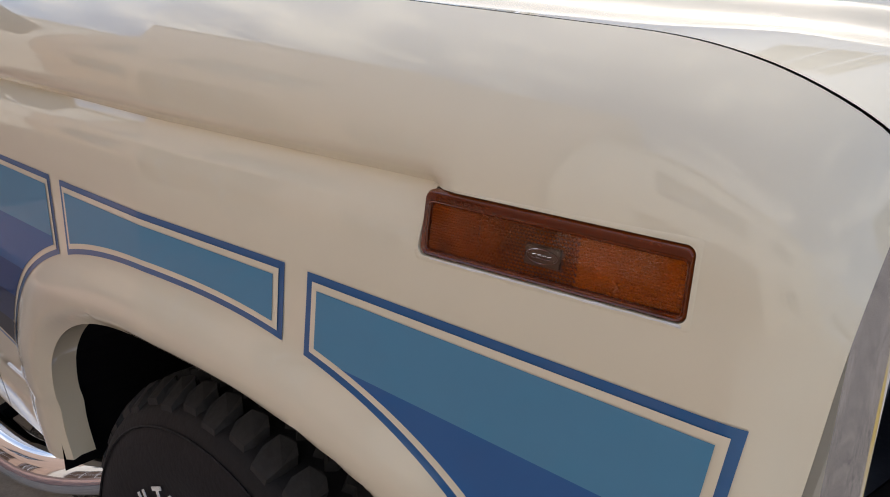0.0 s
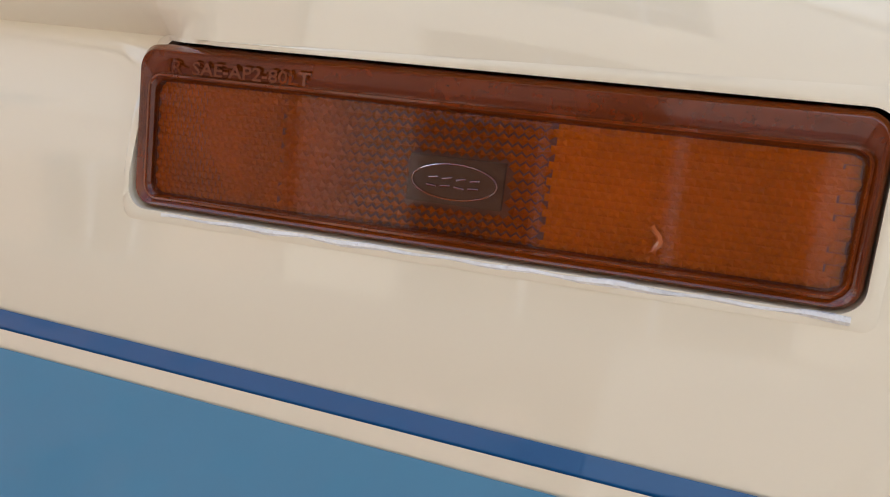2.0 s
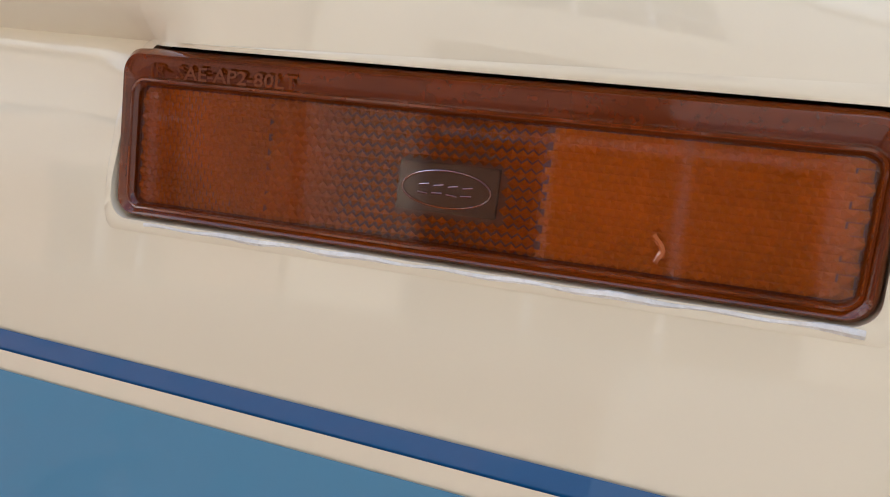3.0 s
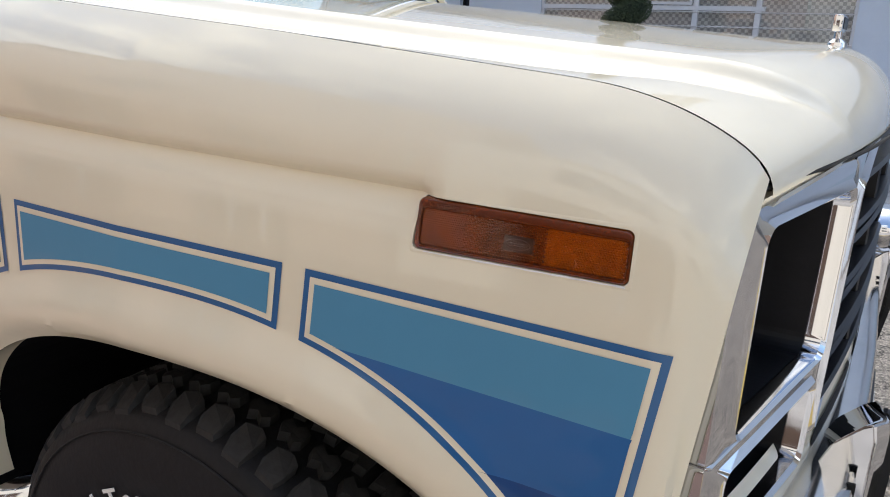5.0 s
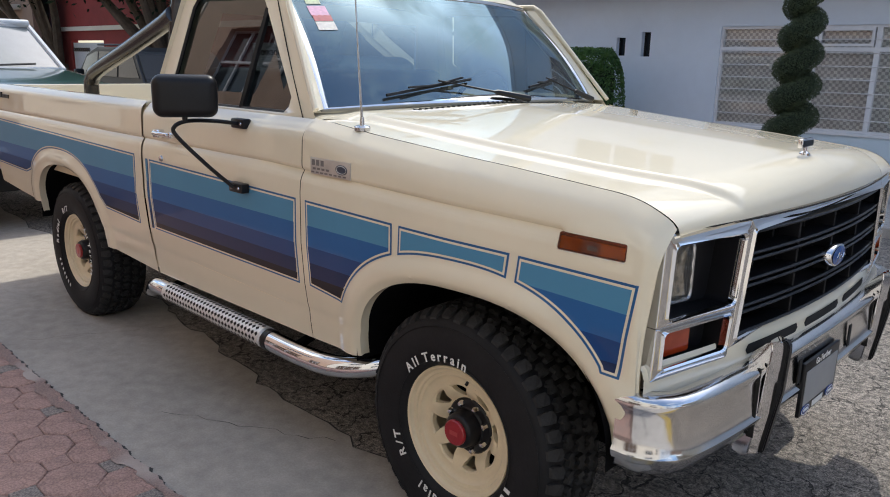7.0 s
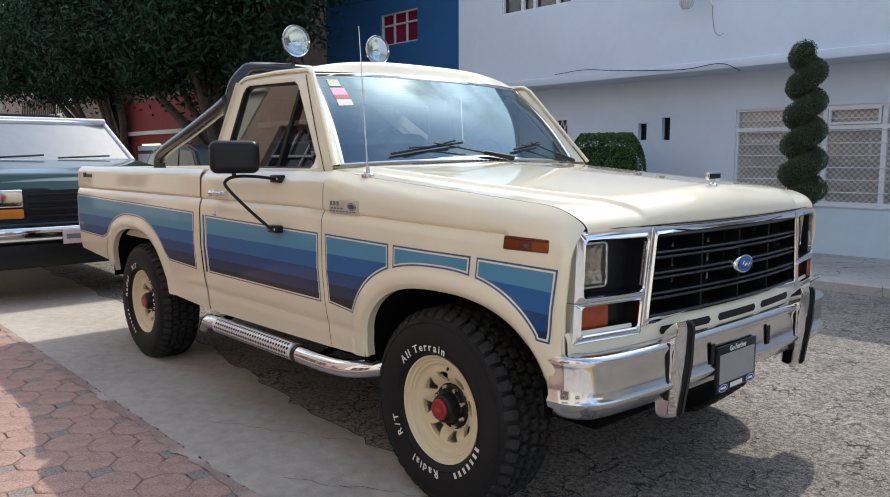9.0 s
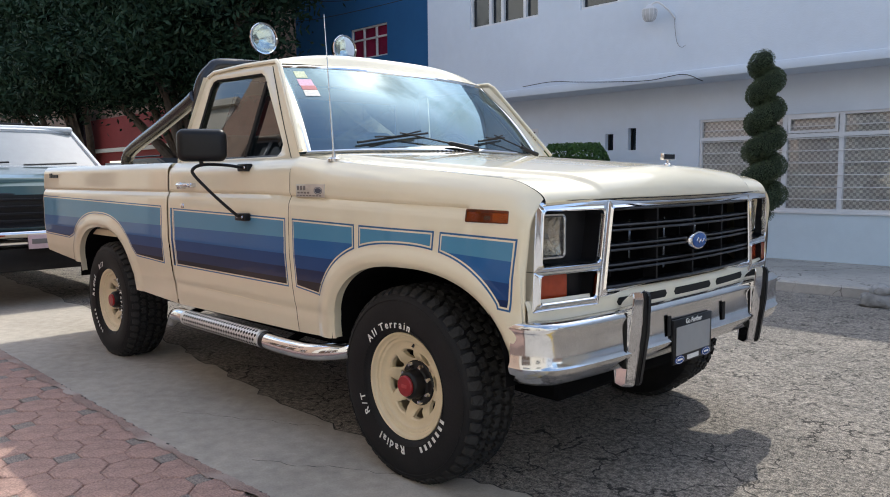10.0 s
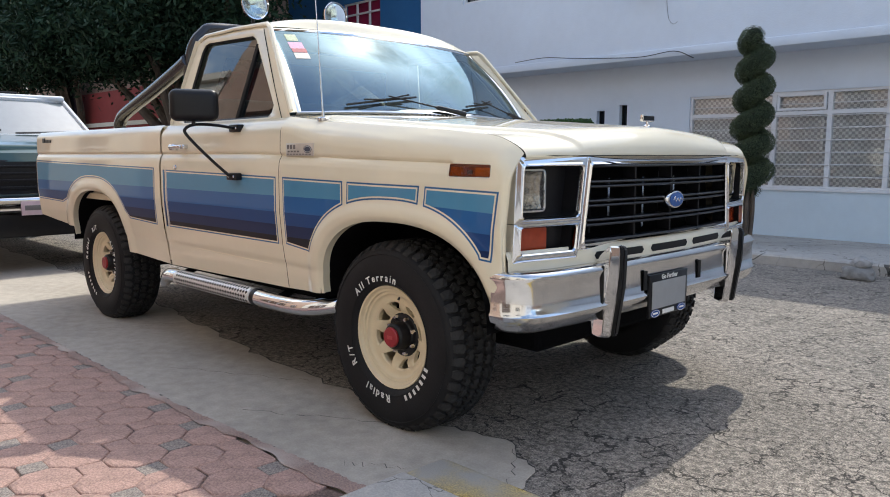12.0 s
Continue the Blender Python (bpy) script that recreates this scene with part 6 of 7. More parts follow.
# kerb with worn yellow paint, where the apron ends
bm = bmesh.new()
box(bm, 0.43, 9.0, -1.235, -1.045, -0.1, 0.085, 0.025, 3)
for v in bm.verts:
    if v.co.x < 0.7:
        v.co.z *= 0.45 if v.co.z > 0 else 1
tagged(part("kerb", bm, YELLOW_KERB), "concrete kerb with worn yellow paint", "kerb", kind="structure")
bm = bmesh.new()
box(bm, 0.44, 14.0, -5.6, -1.245, -0.1, 0.05, 0.012, 2)
tagged(part("pavement_slab", bm, CONCRETE_PALE), "pale concrete pavement slab beside the kerb", "pavement", kind="structure")

# far pavement and kerb
bm = bmesh.new()
FZ = -0.055
section = [(6.0, -0.30), (6.0, FZ - 0.02), (6.02, FZ), (6.18, FZ - 0.006), (6.19, FZ - 0.012), (7.5, -0.115), (9.8, -0.22)]
grid(bm, [[(x, y, z) for y, z in section] for x in (-60, -30, -15, -8, -4, -1, 2, 6, 20, 60)])
tagged(part("pavement_far", bm, CONCRETE_PALE, smooth=False), "grey concrete pavement with a stone kerb across the street", "pavement", kind="structure")

# stone block with a pale lump on it by the far kerb
ROCK = mat("grey_rock", (0.24, 0.23, 0.22), 0.9, var=0.35, scale=14, bump=0.4, bscale=30)
ROCK_PALE = mat("pale_rock", (0.34, 0.335, 0.33), 0.8, var=0.3, scale=20, bump=0.4, bscale=30)


def rock(name, m, sx, sy, sz, seed, material, label):
    bm = bmesh.new()
    bmesh.ops.create_icosphere(bm, subdivisions=3, radius=1)
    for v in bm.verts:
        k = 1 + 0.30 * noise.noise(v.co * 1.3 + Vector((seed, 0, 0))) + 0.10 * noise.noise(v.co * 4 + Vector((0, seed, 0)))
        v.co = Vector((v.co.x * sx, v.co.y * sy, max(-0.75, v.co.z) * sz)) * k
    ob = part(name, bm, material, angle=25)
    ob.matrix_basis = m
    return tagged(ob, label, "rock")


rock("rock", pose(-0.14, 5.45, ground_z(5.45) + 0.06), 0.17, 0.14, 0.095, 3.1, ROCK, "rough dark grey stone lying by the kerb")
rock("rock", pose(-0.12, 5.46, ground_z(5.45) + 0.17), 0.10, 0.09, 0.065, 8.7, ROCK_PALE, "pale grey lump resting on a dark stone")

# ---------------- buildings ----------------
LAVENDER = mat("lavender_stucco", (0.66, 0.715, 0.80), 0.9, var=0.07, scale=0.7, bump=0.18, bscale=55)
LAV_LOW = mat("pale_blue_stucco", (0.60, 0.69, 0.76), 0.9, var=0.08, scale=0.9, bump=0.18, bscale=55)
BLUE_WALL = mat("strong_blue_stucco", (0.024, 0.125, 0.31), 0.85, var=0.12, scale=0.8, bump=0.15, bscale=45)
RED_WALL = mat("dark_red_paint", (0.30, 0.045, 0.04), 0.8, var=0.15, scale=1.5, bump=0.1, bscale=30)
BROWN_WALL = mat("brown_brick_wall", (0.30, 0.20, 0.15), 0.9, var=0.2, scale=2.0, bump=0.2, bscale=25)
# paler than the brown wall, to bounce more light onto the truck's side
TERRACOTTA = mat("pale_terracotta_wall", (0.55, 0.38, 0.28), 0.9, var=0.2, scale=2.0, bump=0.2, bscale=25)
BEIGE = mat("beige_stucco", (0.80, 0.73, 0.62), 0.9, var=0.08, scale=0.8, bump=0.12, bscale=40)
WHITE_PAINT = mat("white_painted_steel", (0.72, 0.72, 0.74), 0.5, var=0.08, scale=8)
DARK_PANE = mat("dark_window_pane", (0.02, 0.024, 0.03), 0.08, var=0.2, scale=3, spec=0.6)
CURTAIN = mat("lace_curtain", (0.92, 0.90, 0.88), 0.95, var=0.3, scale=5, color2=(0.68, 0.66, 0.65), bump=0.2, bscale=30)
# woven squares in the lace
nt = CURTAIN.node_tree
coords, squares, lace = nt.nodes.new("ShaderNodeTexCoord"), nt.nodes.new("ShaderNodeTexChecker"), nt.nodes.new("ShaderNodeMix")
turned = nt.nodes.new("ShaderNodeMapping")
turned.inputs["Rotation"].default_value = (radians(90), 0, 0)
squares.inputs["Scale"].default_value = 22
squares.inputs["Color1"].default_value, squares.inputs["Color2"].default_value = (1, 1, 1, 1), (0.50, 0.50, 0.51, 1)
lace.data_type, lace.blend_type = "RGBA", "MULTIPLY"
lace.inputs["Factor"].default_value = 0.8
nt.links.new(coords.outputs["Object"], turned.inputs[0])
nt.links.new(turned.outputs[0], squares.inputs[0])
base = nt.nodes["Principled BSDF"].inputs["Base Color"]
nt.links.new(base.links[0].from_socket, lace.inputs["A"])
nt.links.new(squares.outputs["Color"], lace.inputs["B"])
nt.links.new(lace.outputs["Result"], base)
RED_CURTAIN = mat("crimson_curtain", (0.26, 0.012, 0.06), 0.9, var=0.35, scale=3)
WOOD_DARK = mat("dark_wood", (0.10, 0.06, 0.04), 0.6, var=0.3, scale=6)


def wall_with_holes(bm, x0, x1, y, thick, z0, z1, holes):
    """A wall facing -y with openings through it, in strips between the openings' edges."""
    xs = sorted({x0, x1, *(h[0] for h in holes), *(h[1] for h in holes)})
    zs = sorted({z0, z1, *(h[2] for h in holes), *(h[3] for h in holes)})
    for a, b in zip(xs, xs[1:]):
        for c, d in zip(zs, zs[1:]):
            mx, mz = (a + b) / 2, (c + d) / 2
            if any(h[0] < mx < h[1] and h[2] < mz < h[3] for h in holes):
                continue
            box(bm, a, b, y, y + thick, c, d)
    bmesh.ops.remove_doubles(bm, verts=bm.verts[:], dist=1e-5)
    seen = {}
    for f in bm.faces:
        seen.setdefault(tuple(round(v, 4) for v in f.calc_center_median()), []).append(f)
    bmesh.ops.delete(bm, geom=[f for fs in seen.values() if len(fs) > 1 for f in fs], context="FACES")
    return bm


house = thing("lavender_house", "two-storey lavender stucco house with white barred windows", "house")
Y1, Y2 = 9.60, 8.90
OVZ = 2.72
HOLES_LOW = [(-4.20, 0.10, 0.57, 2.10), (-5.62, -5.45, 1.62, 2.03), (-6.12, -5.94, 1.63, 1.94), (-8.75, -7.75, -0.20, 2.13)]
part("wall", wall_with_holes(bmesh.new(), -10.9, 12.0, Y1, 0.3, 0.57, OVZ, HOLES_LOW), LAVENDER, house, "lavender ground floor wall", smooth=False)
part("wall_base", wall_with_holes(bmesh.new(), -10.9, 12.0, Y1 - 0.003, 0.3, -0.35, 0.57, [(-8.75, -7.75, -0.20, 0.57)]), LAV_LOW, house, "pale blue painted wall base", smooth=False)
HOLES_UP = [(-9.02, -7.20, 4.22, 5.5), (-6.22, -4.2, 4.18, 5.5), (-2.2, -0.2, 4.18, 5.5)]
part("upper_wall", wall_with_holes(bmesh.new(), -10.32, 12.0, Y2, 0.3, OVZ + 0.14, 7.4, HOLES_UP), LAVENDER, house, "lavender upper floor wall", smooth=False)
bm = bmesh.new()
box(bm, -10.32, 12.0, Y2 - 0.05, Y1 + 0.2, OVZ, OVZ + 0.145, 0.02, 2)
part("ledge", bm, LAVENDER, house, "projecting floor ledge")
part("roof", boxm(-10.4, 12.1, Y2 - 0.05, 18, 7.4, 7.6), LAVENDER, house, smooth=False)
part("side_wall", boxm(-10.32, -10.05, Y2 + 0.3, 18, OVZ + 0.14, 7.4), LAVENDER, house, smooth=False)
part("back_room", boxm(-10.8, 11.9, Y1 + 0.9, Y1 + 1.0, -0.3, 7.3), WOOD_DARK, house, smooth=False)


def barred_window(parent, x0, x1, z0, z1, y, cols, transoms, bars, pane, label, bar_r=0.0075):
    """A steel window: outer frame, mullions, transoms, security bars and the panes behind."""
    win = part("window", boxm(x0, x1, y + 0.10, y + 0.12, z0, z1), pane, parent, label, smooth=False)
    t = 0.04
    for a, b, c, d in ((x0, x1, z0, z0 + t), (x0, x1, z1 - t, z1), (x0, x0 + t, z0 + t, z1 - t), (x1 - t, x1, z0 + t, z1 - t)):
        part("window_frame", boxm(a, b, y + 0.03, y + 0.09, c, d), WHITE_PAINT, win, smooth=False)
    for x in cols:
        part("mullion", boxm(x - 0.035, x + 0.035, y + 0.028, y + 0.092, z0 + t, z1 - t), WHITE_PAINT, win, smooth=False)
    for a, b, z in transoms:
        part("transom", boxm(a, b, y + 0.026, y + 0.088, z - 0.03, z + 0.03), WHITE_PAINT, win, smooth=False)
    for z in bars:
        bm = bmesh.new()
        tube(bm, [(x0 + 0.01, y + 0.015, z), (x1 - 0.01, y + 0.015, z)], bar_r, 6)
        part("security_bar", bm, WHITE_PAINT, win)
    return win


big = barred_window(house, -4.20, 0.10, 0.57, 2.10, Y1, (-2.75, -1.90, -1.08), ((-4.16, -1.0, 1.76),), [0.57 + 0.19 * k for k in range(1, 8)], CURTAIN, "wide white barred window with lace curtains")
for x0, x1 in ((-2.70, -1.95),):
    for a, b, c, d in ((x0, x1, 1.80, 1.84), (x0, x1, 2.02, 2.06), (x0, x0 + 0.04, 1.84, 2.02), (x1 - 0.04, x1, 1.84, 2.02)):
        part("vent_frame", boxm(a, b, Y1 + 0.01, Y1 + 0.05, c, d), WHITE_PAINT, big, smooth=False)
part("glazing", boxm(-4.16, 0.06, Y1 + 0.085, Y1 + 0.09, 0.6, 2.07), GLASS_HOUSE, big, "window glass", smooth=False).visible_shadow = False
part("sill", boxm(-4.26, 0.16, Y1 - 0.03, Y1 + 0.02, 0.53, 0.575, 0.006), WHITE_PAINT, big, "white sill")
for x0, x1, z0, z1 in ((-5.62, -5.45, 1.62, 2.03), (-6.12, -5.94, 1.63, 1.94)):
    slit = part("slit_window", boxm(x0, x1, Y1 + 0.14, Y1 + 0.16, z0, z1), DARK_PANE, house, "narrow dark slit window", smooth=False)
    part("slit_frame", boxm(x0, x0 + 0.02, Y1 + 0.10, Y1 + 0.135, z0, z1), GAP, slit, smooth=False)
for x0, x1, z0, z1 in HOLES_UP:
    n = 4 if x0 < -8 else 3
    barred_window(house, x0, x1, z0, z1, Y2, [x0 + (x1 - x0) * f for f in ((0.30, 0.48, 0.80) if n == 4 else (0.40, 0.75))], (), (), DARK_PANE, "dark upper window in a white frame")
gate = part("entrance_door", boxm(-8.75, -7.75, Y1 + 0.12, Y1 + 0.15, -0.22, 2.13), WOOD_DARK, house, "dark entrance door behind an iron grille", smooth=False)
for a, b, c, d in ((-8.75, -8.69, -0.2, 2.13), (-7.81, -7.75, -0.2, 2.13), (-8.69, -7.81, 2.07, 2.13), (-8.69, -7.81, 1.62, 1.66)):
    part("door_frame", boxm(a, b, Y1 - 0.01, Y1 + 0.06, c, d), WHITE_PAINT, gate, smooth=False)
for k in range(7):
    x = -8.62 + 0.13 * k
    bm = bmesh.new()
    tube(bm, [(x, Y1 + 0.03, 1.66), (x + 0.13, Y1 + 0.03, 2.07)], 0.010, 5)
    part("grille_bar", bm, WHITE_PAINT, gate)
    bm = bmesh.new()
    tube(bm, [(x + 0.13, Y1 + 0.035, 1.66), (x, Y1 + 0.035, 2.07)], 0.010, 5)
    part("grille_bar", bm, WHITE_PAINT, gate)

# wall lamp with a ribbed jar and a loose wire
wl = thing("wall_lamp", "white wall lamp with a ribbed glass jar on a bent arm", "lamp")
LX, LZ = -4.74, 3.80
bm = bmesh.new()
tube(bm, smoothed([(LX + 0.42, Y2, LZ - 0.05), (LX + 0.34, Y2 - 0.16, LZ + 0.12), (LX + 0.16, Y2 - 0.32, LZ + 0.30), (LX, Y2 - 0.40, LZ + 0.24)], 5), 0.022, 8)
part("arm", bm, WHITE_PAINT, wl)
part("cap", lathe(bmesh.new(), [(0.03, 0.26), (0.07, 0.24), (0.10, 0.20), (0.17, 0.16), (0.175, 0.14), (0.02, 0.15)], 24, axis="z", centre=(LX, Y2 - 0.40, LZ)), WHITE_PAINT, wl)
part("jar", lathe(bmesh.new(), [(0.165, 0.15), (0.17, 0.10), (0.162, 0.02), (0.14, -0.06), (0.09, -0.11), (0.0001, -0.12)], 24, axis="z", centre=(LX, Y2 - 0.40, LZ)), mat("frosted_jar", (0.55, 0.55, 0.56), 0.25, var=0.1, scale=12), wl, "frosted ribbed jar")
for k in range(12):
    a = 2 * math.pi * k / 12
    bm = bmesh.new()
    tube(bm, [(LX + r * math.cos(a), Y2 - 0.40 + r * math.sin(a), LZ + z) for r, z in ((0.172, 0.15), (0.177, 0.10), (0.168, 0.02), (0.146, -0.06), (0.095, -0.115))], 0.005, 4)
    part("rib", bm, WHITE_PAINT, wl)
WIRE = mat("dark_wire", (0.02, 0.02, 0.022), 0.7, var=0)
bm = bmesh.new()
tube(bm, smoothed([(LX + 0.42, Y2 - 0.01, LZ - 0.05), (LX + 0.44, Y2 - 0.02, LZ - 0.3), (LX + 0.50, Y2 - 0.02, LZ - 0.62), (LX + 0.62, Y2 - 0.03, LZ - 0.74), (LX + 0.72, Y2 - 0.03, LZ - 0.70)], 6), 0.004, 5)
part("wire", bm, WIRE, wl)
foot = Matrix.Translation((LX + 0.42, Y2, LZ - 0.05))
wl.matrix_basis = foot @ Matrix.Scale(0.72, 4) @ foot.inverted()
bm = bmesh.new()
tube(bm, smoothed([(-7.5, Y2 - 0.10, 2.90), (-6.8, Y2 - 0.10, 2.93), (-6.2, Y2 - 0.10, 2.87), (-5.4, Y2 - 0.10, 2.80), (-4.7, Y2 - 0.10, 2.76), (-4.1, Y2 - 0.10, 2.80), (-3.75, Y2 - 0.10, 2.66)], 6), 0.007, 5)
tagged(part("cable", bm, WIRE), "thin dark cable along the wall ledge", "cable")

# blue house
blue = thing("blue_house", "strong blue stucco house with a red-curtained window", "house")
HB = [(-14.05, -12.55, 4.20, 5.0)]
part("wall", wall_with_holes(bmesh.new(), -16.6, -10.92, Y1, 0.3, -0.4, 7.6, HB), BLUE_WALL, blue, "strong blue wall", smooth=False)
part("side_wall", boxm(-16.6, -16.3, Y1 + 0.3, 18, -0.4, 7.6), BLUE_WALL, blue, smooth=False)
part("roof", boxm(-16.7, -10.9, Y1 - 0.1, 18, 7.6, 7.8), BLUE_WALL, blue, smooth=False)
win = part("window", boxm(-14.05, -12.55, Y1 + 0.16, Y1 + 0.19, 4.20, 5.0), RED_CURTAIN, blue, "window with crimson curtains", smooth=False)
for a, b, c, d in ((-14.05, -12.55, 4.20, 4.24), (-14.05, -12.55, 4.96, 5.0), (-14.05, -14.01, 4.24, 4.96), (-12.59, -12.55, 4.24, 4.96), (-13.56, -13.52, 4.24, 4.96), (-13.06, -13.02, 4.24, 4.96), (-14.01, -12.59, 4.68, 4.72)):
    part("window_frame", boxm(a, b, Y1 + 0.05, Y1 + 0.10, c, d), WHITE_PAINT, win, smooth=False)
bm = bmesh.new()
tube(bm, [(-10.86, Y1 - 0.06, 7.0), (-10.88, Y1 - 0.05, 5.0), (-10.85, Y1 - 0.05, 3.0)], 0.02, 6)
tagged(part("drain_pipe", bm, WIRE), "thin dark downpipe between two houses", "pipe")
for z0, z1, x0, x1 in ((6.2, 5.35, -16, -10.8), (5.9, 5.15, -20, -10.8)):
    bm = bmesh.new()
    tube(bm, [(x0 + (x1 - x0) * t, 7.6 + 1.2 * t, z0 + (z1 - z0) * t - 0.35 * math.sin(math.pi * t)) for t in np.linspace(0, 1, 14)], 0.009, 5)
    tagged(part("cable", bm, WIRE), "sagging dark overhead cable", "cable")

# houses farther along the far side
red = thing("red_house", "dark red house with a white ledge and a pale gate", "house")
part("wall", wall_with_holes(bmesh.new(), -39, -16.8, 11.0, 0.3, -0.5, 4.0, [(-35.6, -32.0, -0.5, 2.0), (-20.5, -18.6, -0.5, 1.9)]), RED_WALL, red, "dark red wall", smooth=False)
part("ledge", boxm(-39, -16.8, 10.85, 11.0, 2.40, 2.58), BEIGE, red, "pale ledge", smooth=False)
part("upper_wall", boxm(-39, -16.8, 11.2, 11.5, 4.0, 8.5), BROWN_WALL, red, smooth=False)
for x0, x1 in ((-35.6, -32.0), (-20.5, -18.6)):
    gate = part("gate", boxm(x0, x1, 11.08, 11.12, -0.5, 1.9), WHITE_PAINT, red, "pale metal gate", smooth=False)
    for k in range(8):
        bm = lathe(bmesh.new(), [(0.06, -0.02), (0.085, -0.02), (0.085, 0.02)], 12, centre=(x0 + 0.15 + k * 0.24, 11.05, 1.6))
        part("scroll", bm, WOOD_DARK, gate)
brown = thing("balcony_house", "brown house with white balcony and slatted rail", "house")
part("wall", wall_with_holes(bmesh.new(), -62, -30.2, 9.5, 0.3, -0.6, 8.0, [(-35.6, -34.6, 3.6, 5.4), (-39, -37.6, 3.6, 5.4), (-36, -33, -0.6, 2.3)]), BROWN_WALL, brown, "brown wall", smooth=False)
part("room", boxm(-62, -30.2, 10.2, 10.3, -0.6, 8.0), DARK_PANE, brown, smooth=False)
part("balcony_slab", boxm(-40, -31.5, 8.3, 9.5, 3.3, 3.5, 0.02), BEIGE, brown, "pale balcony slab")
part("balcony_wall", boxm(-36.4, -33.4, 9.2, 9.45, 3.5, 5.9), BEIGE, brown, smooth=False)
for k in range(24):
    x = -39.8 + 0.35 * k
    bm = bmesh.new()
    tube(bm, [(x, 8.36, 3.5), (x + 0.35, 8.36, 4.4)], 0.035, 5)
    part("rail_slat", bm, WOOD_DARK, brown)
bm = bmesh.new()
tube(bm, [(-40, 8.36, 4.42), (-31.5, 8.36, 4.42)], 0.05, 6)
part("rail", bm, WOOD_DARK, brown)
part("balcony_post", boxm(-31.7, -31.55, 8.3, 8.45, 3.5, 6.4), BEIGE, brown, smooth=False)
brown.location = (-5.5, 0, 0)
part("balcony_roof", boxm(-40, -31.4, 8.2, 9.5, 6.4, 6.6), BEIGE, brown, smooth=False)


# near side: unseen sunlit facades behind the camera, added for reflections and bounce light
def facade(name, x0, x1, y, z1, material, holes, label):
    h = thing(name, label, "house")
    bm = bmesh.new()
    wall_with_holes(bm, x0, x1, y, 0.3, -0.1, z1, holes)
    part("wall", bm, material, h, smooth=False)
    for a, b, c, d in holes:
        w = part("window" if c > 0.3 else "garage_door", boxm(a, b, y + 0.08, y + 0.12, c, d), DARK_PANE if c > 0.3 else WOOD_DARK, h, smooth=False)
        for k in range(4):
            x = a + (b - a) * k / 3
            part("frame_bar", boxm(x - 0.03, x + 0.03, y + 0.13, y + 0.17, c, d), WHITE_PAINT, w, smooth=False)
        for k in range(3):
            z = c + (d - c) * k / 2
            part("frame_bar", boxm(a, b, y + 0.135, y + 0.175, z - 0.025, z + 0.025), WHITE_PAINT, w, smooth=False)
    part("roof", boxm(x0 - 0.1, x1 + 0.1, y - 8, y + 0.4, z1, z1 + 0.2), material, h, smooth=False)
    return h


facade("brick_house", -14.0, -2.2, -6.3, 9.4, TERRACOTTA, [(-12.5, -10.5, 1.0, 2.4), (-8.5, -5.2, -0.1, 2.5), (-12.5, -10.5, 4.0, 5.4), (-8.0, -5.5, 4.0, 5.4), (-4.3, -3.2, -0.1, 2.2)], "brown brick house with white barred windows")
facade("beige_house", -2.1, 9.0, -6.3, 6.2, BEIGE, [(-1.2, 1.6, -0.1, 2.5), (3.2, 5.2, 1.0, 2.3), (-0.8, 1.2, 3.9, 5.2), (3.2, 5.2, 3.9, 5.2), (6.4, 7.4, -0.1, 2.2)], "beige stucco house with a white garage door")
facade("grey_house", 9.1, 26.0, -6.3, 6.8, LAVENDER, [(11, 13, 1, 2.4), (15, 18, -0.1, 2.5), (20, 22, 1, 2.4), (11, 13, 4, 5.3), (20, 22, 4, 5.3)], "grey stucco house with white windows")
facade("ochre_house", -40.0, -14.1, -6.3, 6.4, BEIGE, [(-18, -16, 1, 2.4), (-23, -20, -0.1, 2.5), (-30, -28, 1, 2.4), (-18, -16, 4, 5.3)], "ochre house with white windows")
facade("far_house", 12.2, 30.0, 9.6, 7.0, BEIGE, [], "plain beige house across the street").location = (0, 0, 0)

end = tagged(part("wall_street_end", boxm(42, 43, -25, 25, -1.2, 7.0), BROWN_WALL, smooth=False), "plain brown wall that closes the street", "wall", kind="structure")

# ---------------- plants ----------------
LEAF = mat("dark_leaves", (0.030, 0.068, 0.034), 0.7, var=0.4, scale=1.6, color2=(0.010, 0.022, 0.014), spec=0.25)
LEAF_HEDGE = mat("hedge_leaves", (0.075, 0.16, 0.035), 0.5, var=0.4, scale=6, color2=(0.03, 0.075, 0.018))
LEAF_TOPI = mat("cypress_needles", (0.095, 0.125, 0.060), 0.7, var=0.4, scale=8, color2=(0.032, 0.050, 0.028))
BARK = mat("grey_brown_bark", (0.12, 0.095, 0.075), 0.95, var=0.35, scale=6, bump=0.5, bscale=18)


def leaves(name, parent, places, size, material, seed, label, flat=0.6):
    """Many small folded leaves at the places given."""
    rnd = np.random.default_rng(seed)
    n = len(places)
    P = np.asarray(places)
    d = rnd.normal(size=(n, 3))
    d /= np.linalg.norm(d, axis=1)[:, None]
    e = np.cross(d, rnd.normal(size=(n, 3)))
    e /= np.linalg.norm(e, axis=1)[:, None]
    s = size * rnd.uniform(0.6, 1.3, size=(n, 1))
    V = np.stack([P - d * s, P + e * s * flat * 0.6, P + d * s, P - e * s * flat * 0.6], 1).reshape(-1, 3)
    me = bpy.data.meshes.new(name)
    me.from_pydata(V.tolist(), [], [(4 * k, 4 * k + 1, 4 * k + 2, 4 * k + 3) for k in range(n)])
    me.materials.append(material)
    ob = new(name, me)
    if parent:
        ob.parent = parent
    return tagged(ob, label)


